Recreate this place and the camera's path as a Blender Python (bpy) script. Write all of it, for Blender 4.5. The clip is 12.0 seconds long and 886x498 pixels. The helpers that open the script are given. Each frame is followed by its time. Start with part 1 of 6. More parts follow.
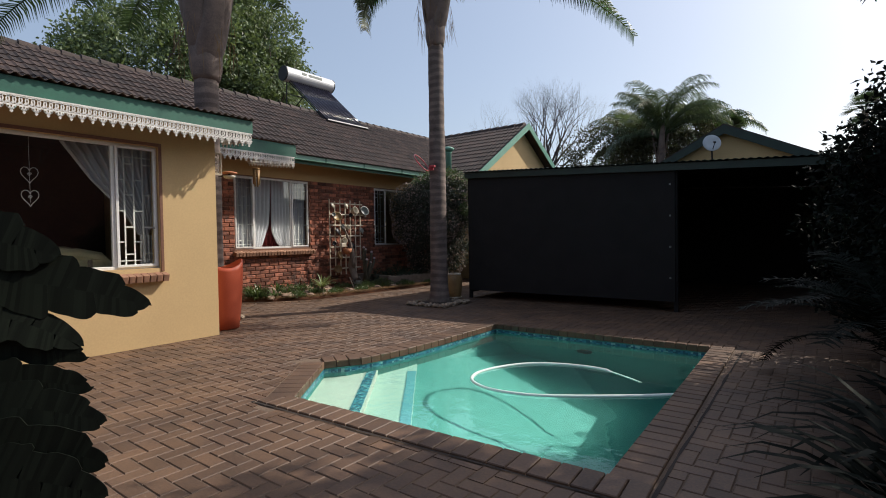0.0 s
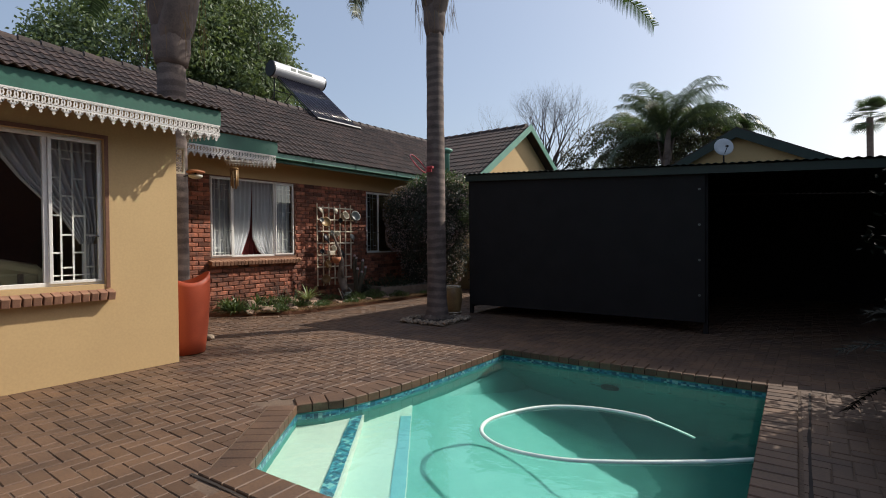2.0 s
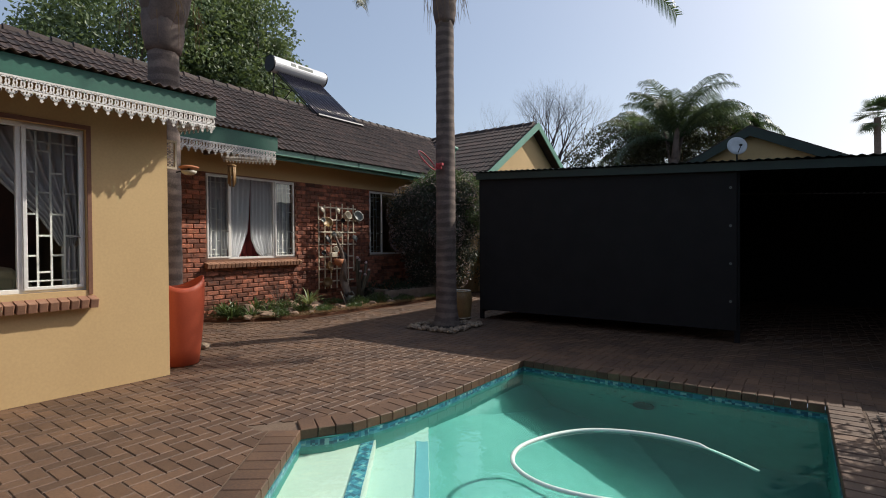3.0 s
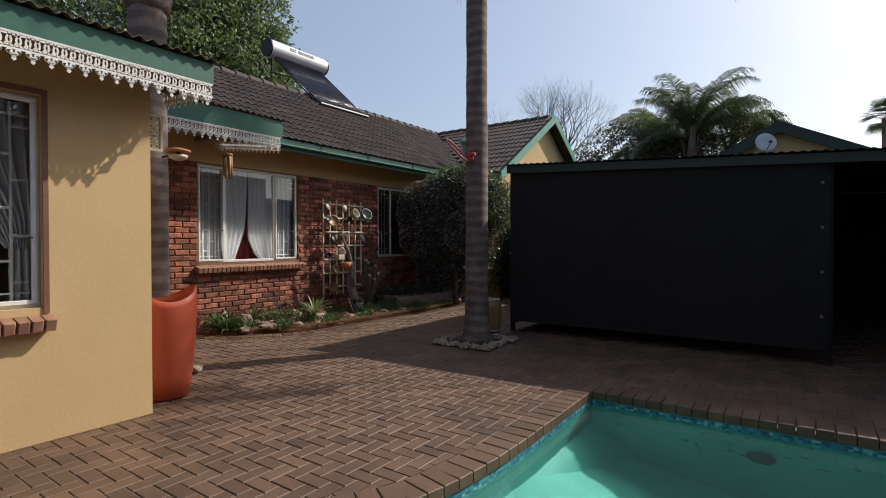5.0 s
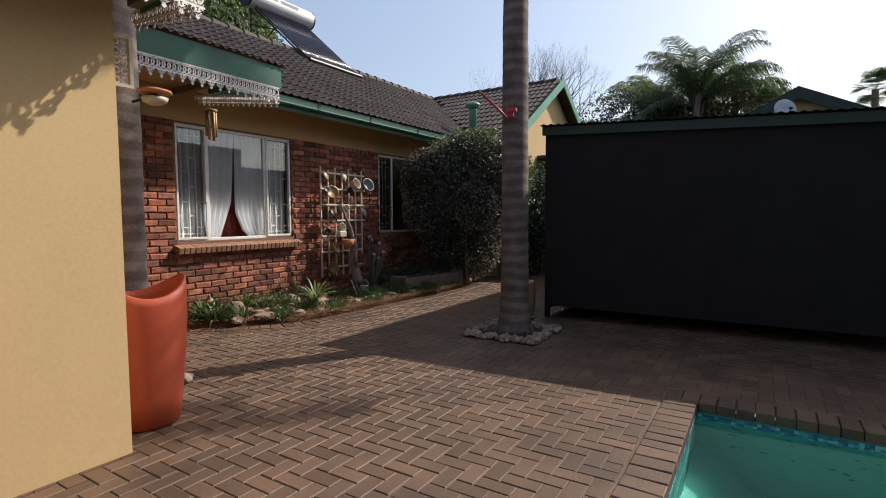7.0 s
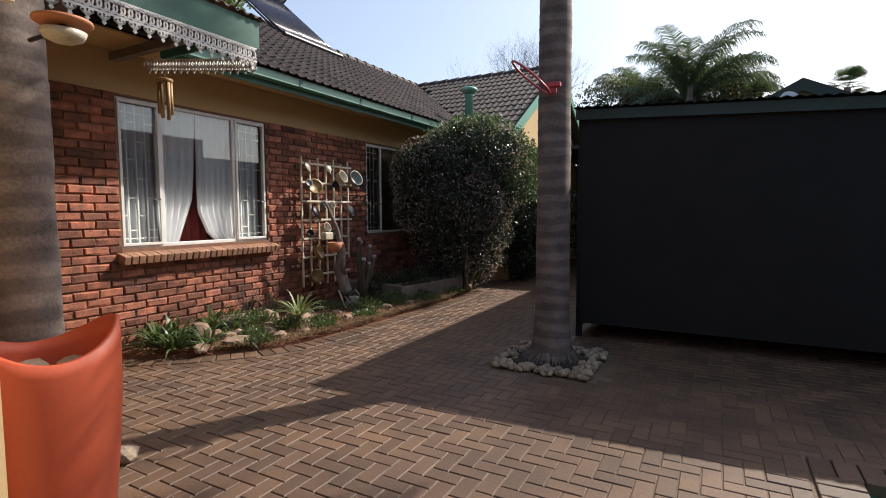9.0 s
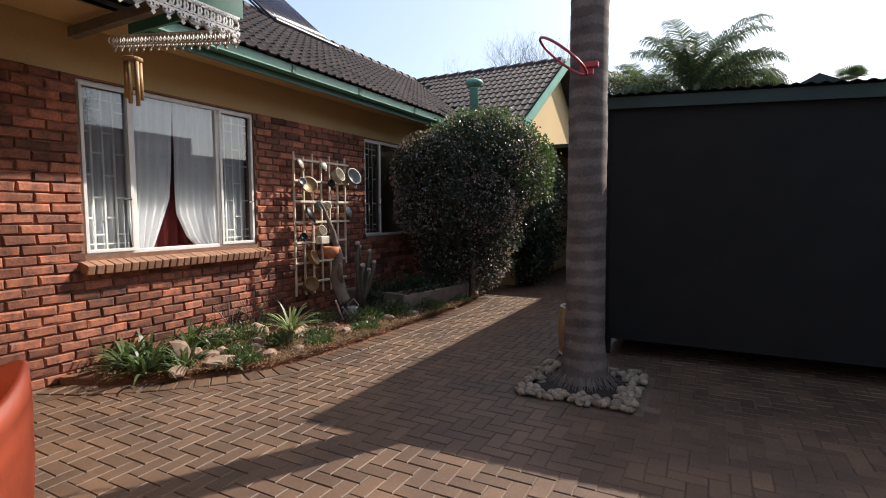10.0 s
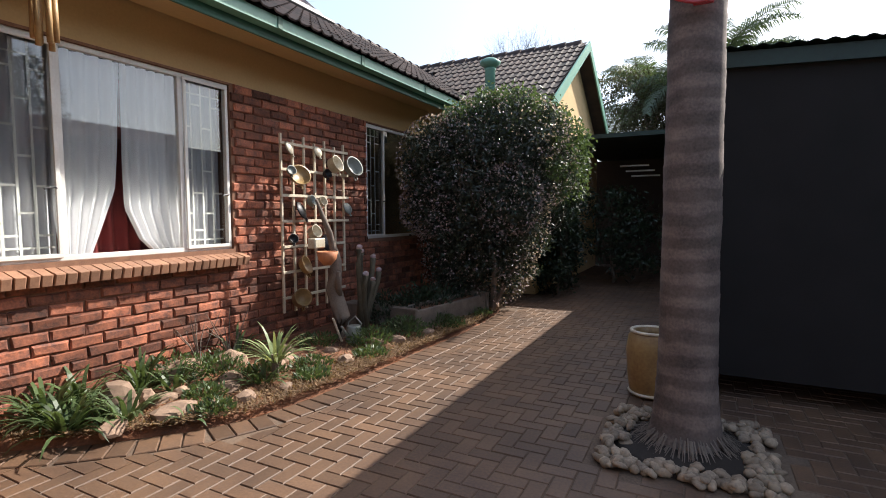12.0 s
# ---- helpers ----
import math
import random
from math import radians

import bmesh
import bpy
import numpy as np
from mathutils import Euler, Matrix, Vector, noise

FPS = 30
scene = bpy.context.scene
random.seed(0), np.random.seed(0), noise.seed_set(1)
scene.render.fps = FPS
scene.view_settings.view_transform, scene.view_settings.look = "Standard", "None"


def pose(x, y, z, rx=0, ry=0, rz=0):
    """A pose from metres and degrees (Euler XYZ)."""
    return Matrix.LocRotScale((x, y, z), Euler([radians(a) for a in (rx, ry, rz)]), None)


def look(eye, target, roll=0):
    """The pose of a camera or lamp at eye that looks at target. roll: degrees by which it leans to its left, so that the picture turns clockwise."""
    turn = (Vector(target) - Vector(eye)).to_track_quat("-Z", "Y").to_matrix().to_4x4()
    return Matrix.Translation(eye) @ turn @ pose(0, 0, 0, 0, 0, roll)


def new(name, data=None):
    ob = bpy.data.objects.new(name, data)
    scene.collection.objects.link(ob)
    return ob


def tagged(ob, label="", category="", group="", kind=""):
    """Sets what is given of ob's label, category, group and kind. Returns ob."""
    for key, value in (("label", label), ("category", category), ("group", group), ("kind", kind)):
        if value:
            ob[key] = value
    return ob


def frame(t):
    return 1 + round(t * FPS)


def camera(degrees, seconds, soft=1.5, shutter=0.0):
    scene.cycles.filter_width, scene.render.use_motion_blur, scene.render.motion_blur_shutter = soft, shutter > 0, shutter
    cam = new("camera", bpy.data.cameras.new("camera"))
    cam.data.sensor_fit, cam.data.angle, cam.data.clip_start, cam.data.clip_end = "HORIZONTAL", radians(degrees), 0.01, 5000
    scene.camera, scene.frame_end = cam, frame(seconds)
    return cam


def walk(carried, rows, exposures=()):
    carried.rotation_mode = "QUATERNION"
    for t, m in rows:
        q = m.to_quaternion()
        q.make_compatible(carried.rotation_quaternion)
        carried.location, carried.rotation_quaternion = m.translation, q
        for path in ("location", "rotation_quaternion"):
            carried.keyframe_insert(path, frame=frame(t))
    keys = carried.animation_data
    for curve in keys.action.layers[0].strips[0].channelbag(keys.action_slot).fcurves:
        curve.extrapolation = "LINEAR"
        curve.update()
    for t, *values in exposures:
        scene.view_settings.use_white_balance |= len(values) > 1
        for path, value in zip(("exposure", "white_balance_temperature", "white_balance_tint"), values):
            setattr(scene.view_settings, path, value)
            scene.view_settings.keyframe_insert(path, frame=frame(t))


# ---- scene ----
cam = camera(82.7, 12.0, soft=1.0)
PATH = [
    (0, (0.22, 0.793, 1.261), (-0.983, 2.389, 1.214), -0.9),
    (0.5, (0.085, 0.981, 1.272), (-1.116, 2.580, 1.227), -0.8),
    (1, (-0.093, 1.157, 1.280), (-1.287, 2.761, 1.242), -0.7),
    (1.5, (-0.255, 1.339, 1.303), (-1.443, 2.947, 1.268), -0.6),
    (2, (-0.422, 1.536, 1.340), (-1.608, 3.146, 1.311), -0.5),
    (2.5, (-0.628, 1.692, 1.362), (-1.814, 3.303, 1.336), -0.4),
    (3, (-0.858, 1.824, 1.355), (-2.040, 3.437, 1.329), -0.4),
    (5, (-1.95, 2.370, 1.387), (-3.100, 4.005, 1.361), -0.1),
    (5.5, (-2.275, 2.491, 1.370), (-3.415, 4.133, 1.344), -0.2),
    (6, (-2.545, 2.598, 1.380), (-3.665, 4.254, 1.342), -0.3),
    (6.5, (-2.833, 2.745, 1.382), (-3.929, 4.416, 1.332), -0.3),
    (7, (-3.128, 2.888, 1.384), (-4.196, 4.573, 1.256), -0.3),
    (9, (-4.208, 3.639, 1.444), (-5.166, 5.388, 1.296), -0.2),
    (9.5, (-4.473, 3.887, 1.448), (-5.414, 5.646, 1.301), -0.2),
    (10, (-4.694, 4.14, 1.451), (-5.629, 5.902, 1.306), -0.2),
    (10.5, (-4.915, 4.412, 1.432), (-5.845, 6.177, 1.292), -0.2),
    (11, (-5.137, 4.633, 1.409), (-6.063, 6.401, 1.274), -0.2),
    (11.5, (-5.371, 4.868, 1.398), (-6.286, 6.642, 1.263), -0.2),
    (12, (-5.549, 5.084, 1.39), (-6.459, 6.86, 1.255), -0.2),
]
walk(cam, [(t, look(eye, target, roll)) for t, eye, target, roll in PATH],
     [(0, -0.10, 6500, 10), (3, -0.20, 6500, 10), (5, -0.17, 6450, 10), (7, 0.03, 6450, 10), (9, 0.33, 6450, 10), (10.5, 0.60, 6400, 10), (12, 0.84, 6400, 10)])

# ---- world and sun ----
SUN = Vector((1.51, 2.6, 2.6)).normalized()
world = bpy.data.worlds.new("sky")
scene.world = world
world.use_nodes = True
wn = world.node_tree.nodes
sky = wn.new("ShaderNodeTexSky")
sky.sky_type, sky.sun_disc = "NISHITA", False
sky.sun_elevation, sky.sun_rotation = math.asin(SUN.z), math.atan2(SUN.x, SUN.y)
sky.air_density, sky.dust_density, sky.ozone_density = 1.0, 3.0, 1.0
haze = wn.new("ShaderNodeMix")
haze.data_type, haze.blend_type = "RGBA", "ADD"
haze.inputs[0].default_value = 1.0
haze.inputs[7].default_value = (1.7, 2.0, 2.5, 1)
world.node_tree.links.new(sky.outputs[0], haze.inputs[6])
world.node_tree.links.new(haze.outputs[2], wn["Background"].inputs[0])
wn["Background"].inputs[1].default_value = 0.115
sun = new("sun", bpy.data.lights.new("sun", "SUN"))
sun.data.energy, sun.data.angle, sun.data.color = 5.0, radians(0.5), (1.0, 0.94, 0.84)
sun.matrix_world = look(SUN * 30, (0, 0, 0))

# ---- materials ----
def surface(name, color, color2=None, rough=0.7, metal=0.0, scale=6.0, fine=60.0, bump=0.2, depth=0.003, mix=0.5, random_object=0.0, random_island=0.0, spec=0.5):
    """Two-scale noise over colour, roughness and relief."""
    m = bpy.data.materials.new(name)
    m.use_nodes = True
    nt = m.node_tree
    n, l = nt.nodes, nt.links
    b = n["Principled BSDF"]
    b.inputs["Roughness"].default_value, b.inputs["Metallic"].default_value = rough, metal
    b.inputs["Specular IOR Level"].default_value = spec
    geo = n.new("ShaderNodeTexCoord")
    big = n.new("ShaderNodeTexNoise"); big.inputs["Scale"].default_value = scale; big.inputs["Detail"].default_value = 6
    small = n.new("ShaderNodeTexNoise"); small.inputs["Scale"].default_value = fine; small.inputs["Detail"].default_value = 4
    pos = n.new("ShaderNodeNewGeometry")
    l.new(pos.outputs["Position"], big.inputs["Vector"]); l.new(pos.outputs["Position"], small.inputs["Vector"])
    add = n.new("ShaderNodeMath"); add.operation = "MULTIPLY_ADD"
    l.new(small.outputs[0], add.inputs[0]); add.inputs[1].default_value = 0.4
    sc = n.new("ShaderNodeMath"); sc.operation = "MULTIPLY"; sc.inputs[1].default_value = 0.6
    l.new(big.outputs[0], sc.inputs[0]); l.new(sc.outputs[0], add.inputs[2])
    ramp = n.new("ShaderNodeMapRange")
    ramp.inputs[1].default_value, ramp.inputs[2].default_value = 0.5 - mix * 0.3, 0.5 + mix * 0.3
    l.new(add.outputs[0], ramp.inputs[0])
    c = n.new("ShaderNodeMix"); c.data_type = "RGBA"
    color2 = color2 or tuple(v * 0.75 for v in color)
    c.inputs[6].default_value, c.inputs[7].default_value = (*color2, 1), (*color, 1)
    l.new(ramp.outputs[0], c.inputs[0])
    last = c.outputs[2]
    if random_object or random_island:
        hsv = n.new("ShaderNodeHueSaturation")
        if random_object:
            r = n.new("ShaderNodeObjectInfo").outputs["Random"]; amount = random_object
        else:
            r = pos.outputs["Random Per Island"]; amount = random_island
        mr = n.new("ShaderNodeMapRange"); mr.inputs[3].default_value, mr.inputs[4].default_value = 1 - amount, 1 + amount
        l.new(r, mr.inputs[0]); l.new(mr.outputs[0], hsv.inputs["Value"])
        l.new(last, hsv.inputs["Color"]); last = hsv.outputs[0]
    l.new(last, b.inputs["Base Color"])
    bp = n.new("ShaderNodeBump"); bp.inputs["Strength"].default_value = bump; bp.inputs["Distance"].default_value = depth
    l.new(add.outputs[0], bp.inputs["Height"]); l.new(bp.outputs[0], b.inputs["Normal"])
    return m

M = {}
M["plaster"] = surface("yellow plaster", (0.61, 0.425, 0.21), (0.48, 0.33, 0.163), 0.85, scale=0.9, fine=45, bump=0.12, depth=0.004, mix=0.8)
M["brick"] = surface("clay brick", (0.38, 0.128, 0.068), (0.10, 0.046, 0.036), 0.85, scale=11, fine=55, bump=0.6, depth=0.012, random_object=0.6)
M["brick_far"] = surface("clay brick joined", (0.38, 0.128, 0.068), (0.10, 0.046, 0.036), 0.85, scale=11, fine=55, bump=0.6, depth=0.012, random_island=0.6)
M["sill"] = surface("sill brick", (0.34, 0.18, 0.105), (0.22, 0.11, 0.07), 0.8, scale=9, fine=80, random_object=0.2)
M["mortar"] = surface("mortar", (0.27, 0.145, 0.09), (0.17, 0.085, 0.055), 0.95, scale=12, fine=120, depth=0.006)
M["paver"] = surface("clay paver", (0.150, 0.084, 0.047), (0.074, 0.043, 0.029), 0.6, scale=2.2, fine=60, bump=0.45, depth=0.005, random_object=0.22)
M["paver_far"] = surface("clay paver joined", (0.150, 0.084, 0.047), (0.074, 0.043, 0.029), 0.6, scale=2.2, fine=60, bump=0.45, depth=0.005, random_island=0.22)
M["sand"] = surface("joint sand", (0.19, 0.13, 0.088), (0.07, 0.046, 0.034), 0.95, scale=1.2, fine=90)
M["green"] = surface("green paint", (0.035, 0.15, 0.10), (0.03, 0.11, 0.08), 0.5, scale=3, fine=40, bump=0.1)
M["gutter"] = surface("pale green paint", (0.17, 0.36, 0.28), (0.13, 0.29, 0.22), 0.4, scale=3, fine=40, bump=0.1)
M["white"] = surface("white paint", (0.8, 0.79, 0.76), (0.68, 0.66, 0.62), 0.45, scale=8, fine=60, bump=0.1)
M["lace"] = surface("white fretwork paint", (0.84, 0.81, 0.77), (0.66, 0.62, 0.57), 0.5, scale=10, fine=80, bump=0.1)
M["tile"] = surface("concrete roof tile", (0.062, 0.036, 0.028), (0.022, 0.015, 0.014), 0.75, scale=5, fine=50, random_object=0.4)
M["tile_far"] = surface("concrete roof tile joined", (0.062, 0.036, 0.028), (0.022, 0.015, 0.014), 0.75, scale=5, fine=50, random_island=0.4)
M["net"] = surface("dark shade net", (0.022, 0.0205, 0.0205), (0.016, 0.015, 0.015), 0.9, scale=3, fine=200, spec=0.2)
M["darkgreen"] = surface("dark green sheet metal", (0.018, 0.036, 0.027), (0.012, 0.023, 0.018), 0.5, metal=0.2, scale=4, fine=40)
M["trunk"] = surface("palm trunk", (0.185, 0.14, 0.12), (0.075, 0.056, 0.05), 0.9, scale=5, fine=70, depth=0.01)
M["soil"] = surface("soil", (0.24, 0.095, 0.045), (0.09, 0.045, 0.028), 0.95, scale=5, fine=60, depth=0.02, bump=0.6)
M["terracotta"] = surface("terracotta", (0.48, 0.085, 0.035), (0.40, 0.07, 0.03), 0.55, scale=2.5, fine=50, bump=0.1)
M["basin"] = surface("pool plaster", (0.042, 0.235, 0.205), (0.03, 0.185, 0.165), 0.6, scale=1.2, fine=9, bump=0.1)
M["step"] = surface("pale pool plaster", (0.68, 0.60, 0.52), (0.58, 0.53, 0.46), 0.6, scale=2, fine=30, bump=0.1)

# ---- mesh tools ----
def part(name, bm, material, parent=None, label="", kind="", category="", group="", smooth=False):
    me = bpy.data.meshes.new(name)
    bm.to_mesh(me)
    bm.free()
    if smooth:
        me.shade_smooth()
    for m in (material if isinstance(material, (list, tuple)) else [material]):
        me.materials.append(M[m] if isinstance(m, str) else m)
    ob = new(name, me)
    if parent:
        ob.parent = parent
    return tagged(ob, label, category, group, kind)


def thing(name, at, label, category, group="", kind=""):
    ob = new(name)
    ob.empty_display_size = 0.1
    ob.location = at
    bpy.context.view_layer.update()
    return tagged(ob, label, category, group, kind)


def box(bm, x0, x1, y0, y1, z0, z1, bevel=0.0, mat=0):
    """An axis-aligned box."""
    v = [bm.verts.new((x, y, z)) for z in (z0, z1) for y in (y0, y1) for x in (x0, x1)]
    fs = [bm.faces.new([v[i] for i in f]) for f in ((0, 2, 3, 1), (4, 5, 7, 6), (0, 1, 5, 4), (2, 6, 7, 3), (0, 4, 6, 2), (1, 3, 7, 5))]
    for f in fs:
        f.material_index = mat
    if bevel:
        edges = list({e for f in fs for e in f.edges})
        bmesh.ops.bevel(bm, geom=edges, offset=bevel, segments=1, affect="EDGES")
    return v


def boxes(*rows, bevel=0.0):
    bm = bmesh.new()
    for r in rows:
        box(bm, *r, bevel=bevel)
    return bm


def water_material():
    m = bpy.data.materials.new("pool water")
    m.use_nodes = True
    n, l = m.node_tree.nodes, m.node_tree.links
    b = n["Principled BSDF"]
    b.inputs["Base Color"].default_value = (0.46, 0.88, 0.82, 1)
    b.inputs["Transmission Weight"].default_value = 0.97
    b.inputs["Roughness"].default_value = 0.06
    b.inputs["IOR"].default_value = 1.33
    pos = n.new("ShaderNodeNewGeometry")
    no = n.new("ShaderNodeTexNoise"); no.inputs["Scale"].default_value = 7; no.inputs["Detail"].default_value = 3
    l.new(pos.outputs["Position"], no.inputs["Vector"])
    bp = n.new("ShaderNodeBump"); bp.inputs["Strength"].default_value = 0.5; bp.inputs["Distance"].default_value = 0.007
    l.new(no.outputs[0], bp.inputs["Height"]); l.new(bp.outputs[0], b.inputs["Normal"])
    return m


M["water"] = water_material()
M["rust"] = surface("weathered sheet metal", (0.17, 0.12, 0.095), (0.08, 0.06, 0.05), 0.7, metal=0.2, scale=4, fine=40)


def glass_material():
    m = bpy.data.materials.new("window glass")
    m.use_nodes = True
    b = m.node_tree.nodes["Principled BSDF"]
    b.inputs["Base Color"].default_value = (0.93, 0.96, 0.95, 1)
    b.inputs["Transmission Weight"].default_value = 1.0
    b.inputs["Roughness"].default_value = 0.0
    b.inputs["IOR"].default_value = 1.65
    return m


def mosaic_material():
    m = surface("blue mosaic", (0.1, 0.3, 0.42), (0.05, 0.2, 0.3), 0.3, scale=6, fine=60)
    n, l = m.node_tree.nodes, m.node_tree.links
    v = n.new("ShaderNodeTexVoronoi"); v.distance = "CHEBYCHEV"; v.inputs["Scale"].default_value = 38; v.inputs["Randomness"].default_value = 0.15
    pos = n.new("ShaderNodeNewGeometry")
    l.new(pos.outputs["Position"], v.inputs["Vector"])
    r = n.new("ShaderNodeValToRGB")
    sep = n.new("ShaderNodeSeparateColor")
    l.new(v.outputs["Color"], sep.inputs[0]); l.new(sep.outputs[0], r.inputs[0])
    r.color_ramp.interpolation = "CONSTANT"
    for k, (p, c) in enumerate([(0, (0.015, 0.09, 0.14, 1)), (0.35, (0.03, 0.17, 0.25, 1)), (0.65, (0.07, 0.27, 0.33, 1)), (0.88, (0.22, 0.42, 0.42, 1))]):
        e = r.color_ramp.elements[k] if k < 2 else r.color_ramp.elements.new(p)
        e.position, e.color = p, c
    l.new(r.outputs[0], n["Principled BSDF"].inputs["Base Color"])
    return m


def leaf_material(name, color, color2, rough=0.5, spec=0.5, through_light=0.25):
    m = surface(name, color, color2, rough, scale=1.5, fine=12, bump=0.05, random_island=0.45, spec=spec)
    n, l = m.node_tree.nodes, m.node_tree.links
    b = n["Principled BSDF"]
    tr = n.new("ShaderNodeBsdfTranslucent"); tr.inputs[0].default_value = (color[0] * 1.6, color[1] * 1.6, color[2], 1)
    mx = n.new("ShaderNodeMixShader"); mx.inputs[0].default_value = through_light
    l.new(b.outputs[0], mx.inputs[1]); l.new(tr.outputs[0], mx.inputs[2])
    l.new(mx.outputs[0], n["Material Output"].inputs[0])
    return m


M["mosaic_faint"] = surface("faded mosaic", (0.16, 0.38, 0.42), (0.12, 0.32, 0.37), 0.4, scale=9, fine=60)
M["glass"] = glass_material()
M["mosaic"] = mosaic_material()
M["leaf_tree"] = leaf_material("tree leaves", (0.15, 0.20, 0.095), (0.06, 0.095, 0.045))
M["leaf_far"] = leaf_material("distant palm leaflets", (0.085, 0.12, 0.07), (0.04, 0.06, 0.036))
M["leaf_mid"] = leaf_material("mid green leaves", (0.07, 0.072, 0.04), (0.035, 0.036, 0.022))
# Near-black colour stands for leaves seen as silhouettes against the light.
M["leaf_black"] = leaf_material("leaves blackened as silhouettes", (0.008, 0.011, 0.007), (0.005, 0.007, 0.005), 0.75, 0.12, 0.02)
M["leaf_bush"] = leaf_material("bush leaves", (0.04, 0.056, 0.034), (0.028, 0.036, 0.027), 0.3, 0.6, 0.1)
M["leaf_palm"] = leaf_material("palm leaflets", (0.05, 0.085, 0.035), (0.03, 0.055, 0.025), 0.45)
M["leaf_fresh"] = leaf_material("fresh green leaves", (0.085, 0.125, 0.05), (0.045, 0.075, 0.03), 0.45)
M["leaf_yucca"] = leaf_material("striped sword leaves", (0.30, 0.33, 0.17), (0.15, 0.21, 0.09), 0.45)
M["leaf_dry"] = leaf_material("dry leaves", (0.24, 0.15, 0.08), (0.14, 0.09, 0.05), 0.8)
M["leaf_dark"] = leaf_material("dark glossy leaves", (0.025, 0.045, 0.02), (0.015, 0.03, 0.015), 0.4, 0.5, 0.08)
M["bark"] = surface("bark", (0.2, 0.16, 0.13), (0.11, 0.085, 0.07), 0.9, scale=8, fine=60, depth=0.01)
M["boot"] = surface("palm leaf bases", (0.19, 0.14, 0.12), (0.10, 0.075, 0.065), 0.8, scale=6, fine=50, depth=0.006)
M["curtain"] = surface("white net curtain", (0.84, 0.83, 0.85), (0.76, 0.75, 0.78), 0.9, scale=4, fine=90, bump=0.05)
# Grey copy of the net curtain, with its shade put into the colour.
M["voile"] = surface("white net curtain greyed for shade", (0.6, 0.6, 0.63), (0.5, 0.5, 0.54), 0.9, scale=4, fine=90, bump=0.05)
M["redcloth"] = surface("dark red cloth", (0.22, 0.03, 0.03), (0.14, 0.02, 0.02), 0.9, scale=4, fine=90)
M["armchair"] = surface("olive upholstery", (0.36, 0.33, 0.22), (0.3, 0.28, 0.18), 0.9, scale=4, fine=90)
M["darkmetal"] = surface("black metal", (0.03, 0.03, 0.035), (0.02, 0.02, 0.022), 0.45, metal=0.6, scale=8, fine=60)
M["silver"] = surface("satin steel tank", (0.7, 0.7, 0.71), (0.6, 0.6, 0.61), 0.4, metal=0.3, scale=4, fine=40, bump=0.03)
M["tube"] = surface("dark vacuum tubes", (0.035, 0.035, 0.06), (0.02, 0.02, 0.035), 0.15, scale=6, fine=50, bump=0.02)
M["stone"] = surface("pale river stones", (0.37, 0.285, 0.20), (0.18, 0.135, 0.10), 0.8, scale=9, fine=70, random_object=0.3)
M["rock"] = surface("garden rock", (0.32, 0.215, 0.15), (0.19, 0.125, 0.09), 0.85, scale=7, fine=50, depth=0.01, random_object=0.3)
M["timber"] = surface("weathered timber", (0.21, 0.17, 0.14), (0.11, 0.09, 0.075), 0.8, scale=9, fine=80)
M["lath"] = surface("cream painted laths", (0.72, 0.64, 0.5), (0.55, 0.46, 0.34), 0.7, scale=9, fine=80)
M["enamel"] = surface("cream enamel", (0.66, 0.61, 0.5), (0.42, 0.36, 0.26), 0.4, scale=12, fine=60, bump=0.05, random_object=0.25)
M["ochre"] = surface("ochre glazed clay", (0.36, 0.24, 0.10), (0.24, 0.14, 0.06), 0.4, scale=5, fine=40)
M["zinc"] = surface("zinc", (0.27, 0.29, 0.27), (0.18, 0.19, 0.18), 0.55, metal=0.15, scale=8, fine=60)
M["bamboo"] = surface("bamboo", (0.5, 0.33, 0.15), (0.33, 0.2, 0.09), 0.5, scale=9, fine=60)
M["redpaint"] = surface("red paint", (0.45, 0.04, 0.05), (0.35, 0.03, 0.04), 0.45, scale=5, fine=50)
M["hose"] = surface("white pool hose", (0.75, 0.85, 0.8), (0.65, 0.76, 0.7), 0.5, scale=5, fine=50)
M["yellowhose"] = surface("yellow hose", (0.6, 0.5, 0.05), (0.5, 0.4, 0.05), 0.5, scale=5, fine=50)
M["stain"] = surface("dark algae", (0.02, 0.12, 0.10), (0.02, 0.09, 0.08), 0.8, scale=9, fine=60)
# Dark colour carries the shade of the unlit rooms.
M["interior"] = surface("surface darkened for shade", (0.07, 0.05, 0.04), (0.05, 0.035, 0.03), 0.9, scale=2, fine=40)
M["cactus"] = surface("old cactus", (0.12, 0.1, 0.065), (0.07, 0.06, 0.04), 0.8, scale=12, fine=80, depth=0.008)
M["terracotta_trim"] = surface("brown trim paint", (0.2, 0.09, 0.05), (0.14, 0.06, 0.04), 0.6, scale=5, fine=40)
M["crack"] = surface("dirt in the open joint", (0.035, 0.025, 0.02), (0.02, 0.015, 0.012), 0.95, scale=9, fine=60)
M["twig"] = surface("dark grey twigs", (0.06, 0.045, 0.043), (0.035, 0.028, 0.028), 0.9, scale=4, fine=30)
M["zinc_pale"] = surface("pale grey dish paint", (0.5, 0.52, 0.54), (0.42, 0.44, 0.46), 0.5, scale=8, fine=60)
M["step_mid"] = surface("pool plaster with a green tinge", (0.48, 0.55, 0.48), (0.42, 0.50, 0.44), 0.6, scale=2, fine=30, bump=0.1)
M["terra2"] = surface("orange clay", (0.5, 0.2, 0.09), (0.4, 0.15, 0.07), 0.7, scale=5, fine=40)
M["basin_pale"] = surface("pale turquoise plaster", (0.10, 0.32, 0.285), (0.07, 0.27, 0.24), 0.6, scale=1.5, fine=9, bump=0.1)
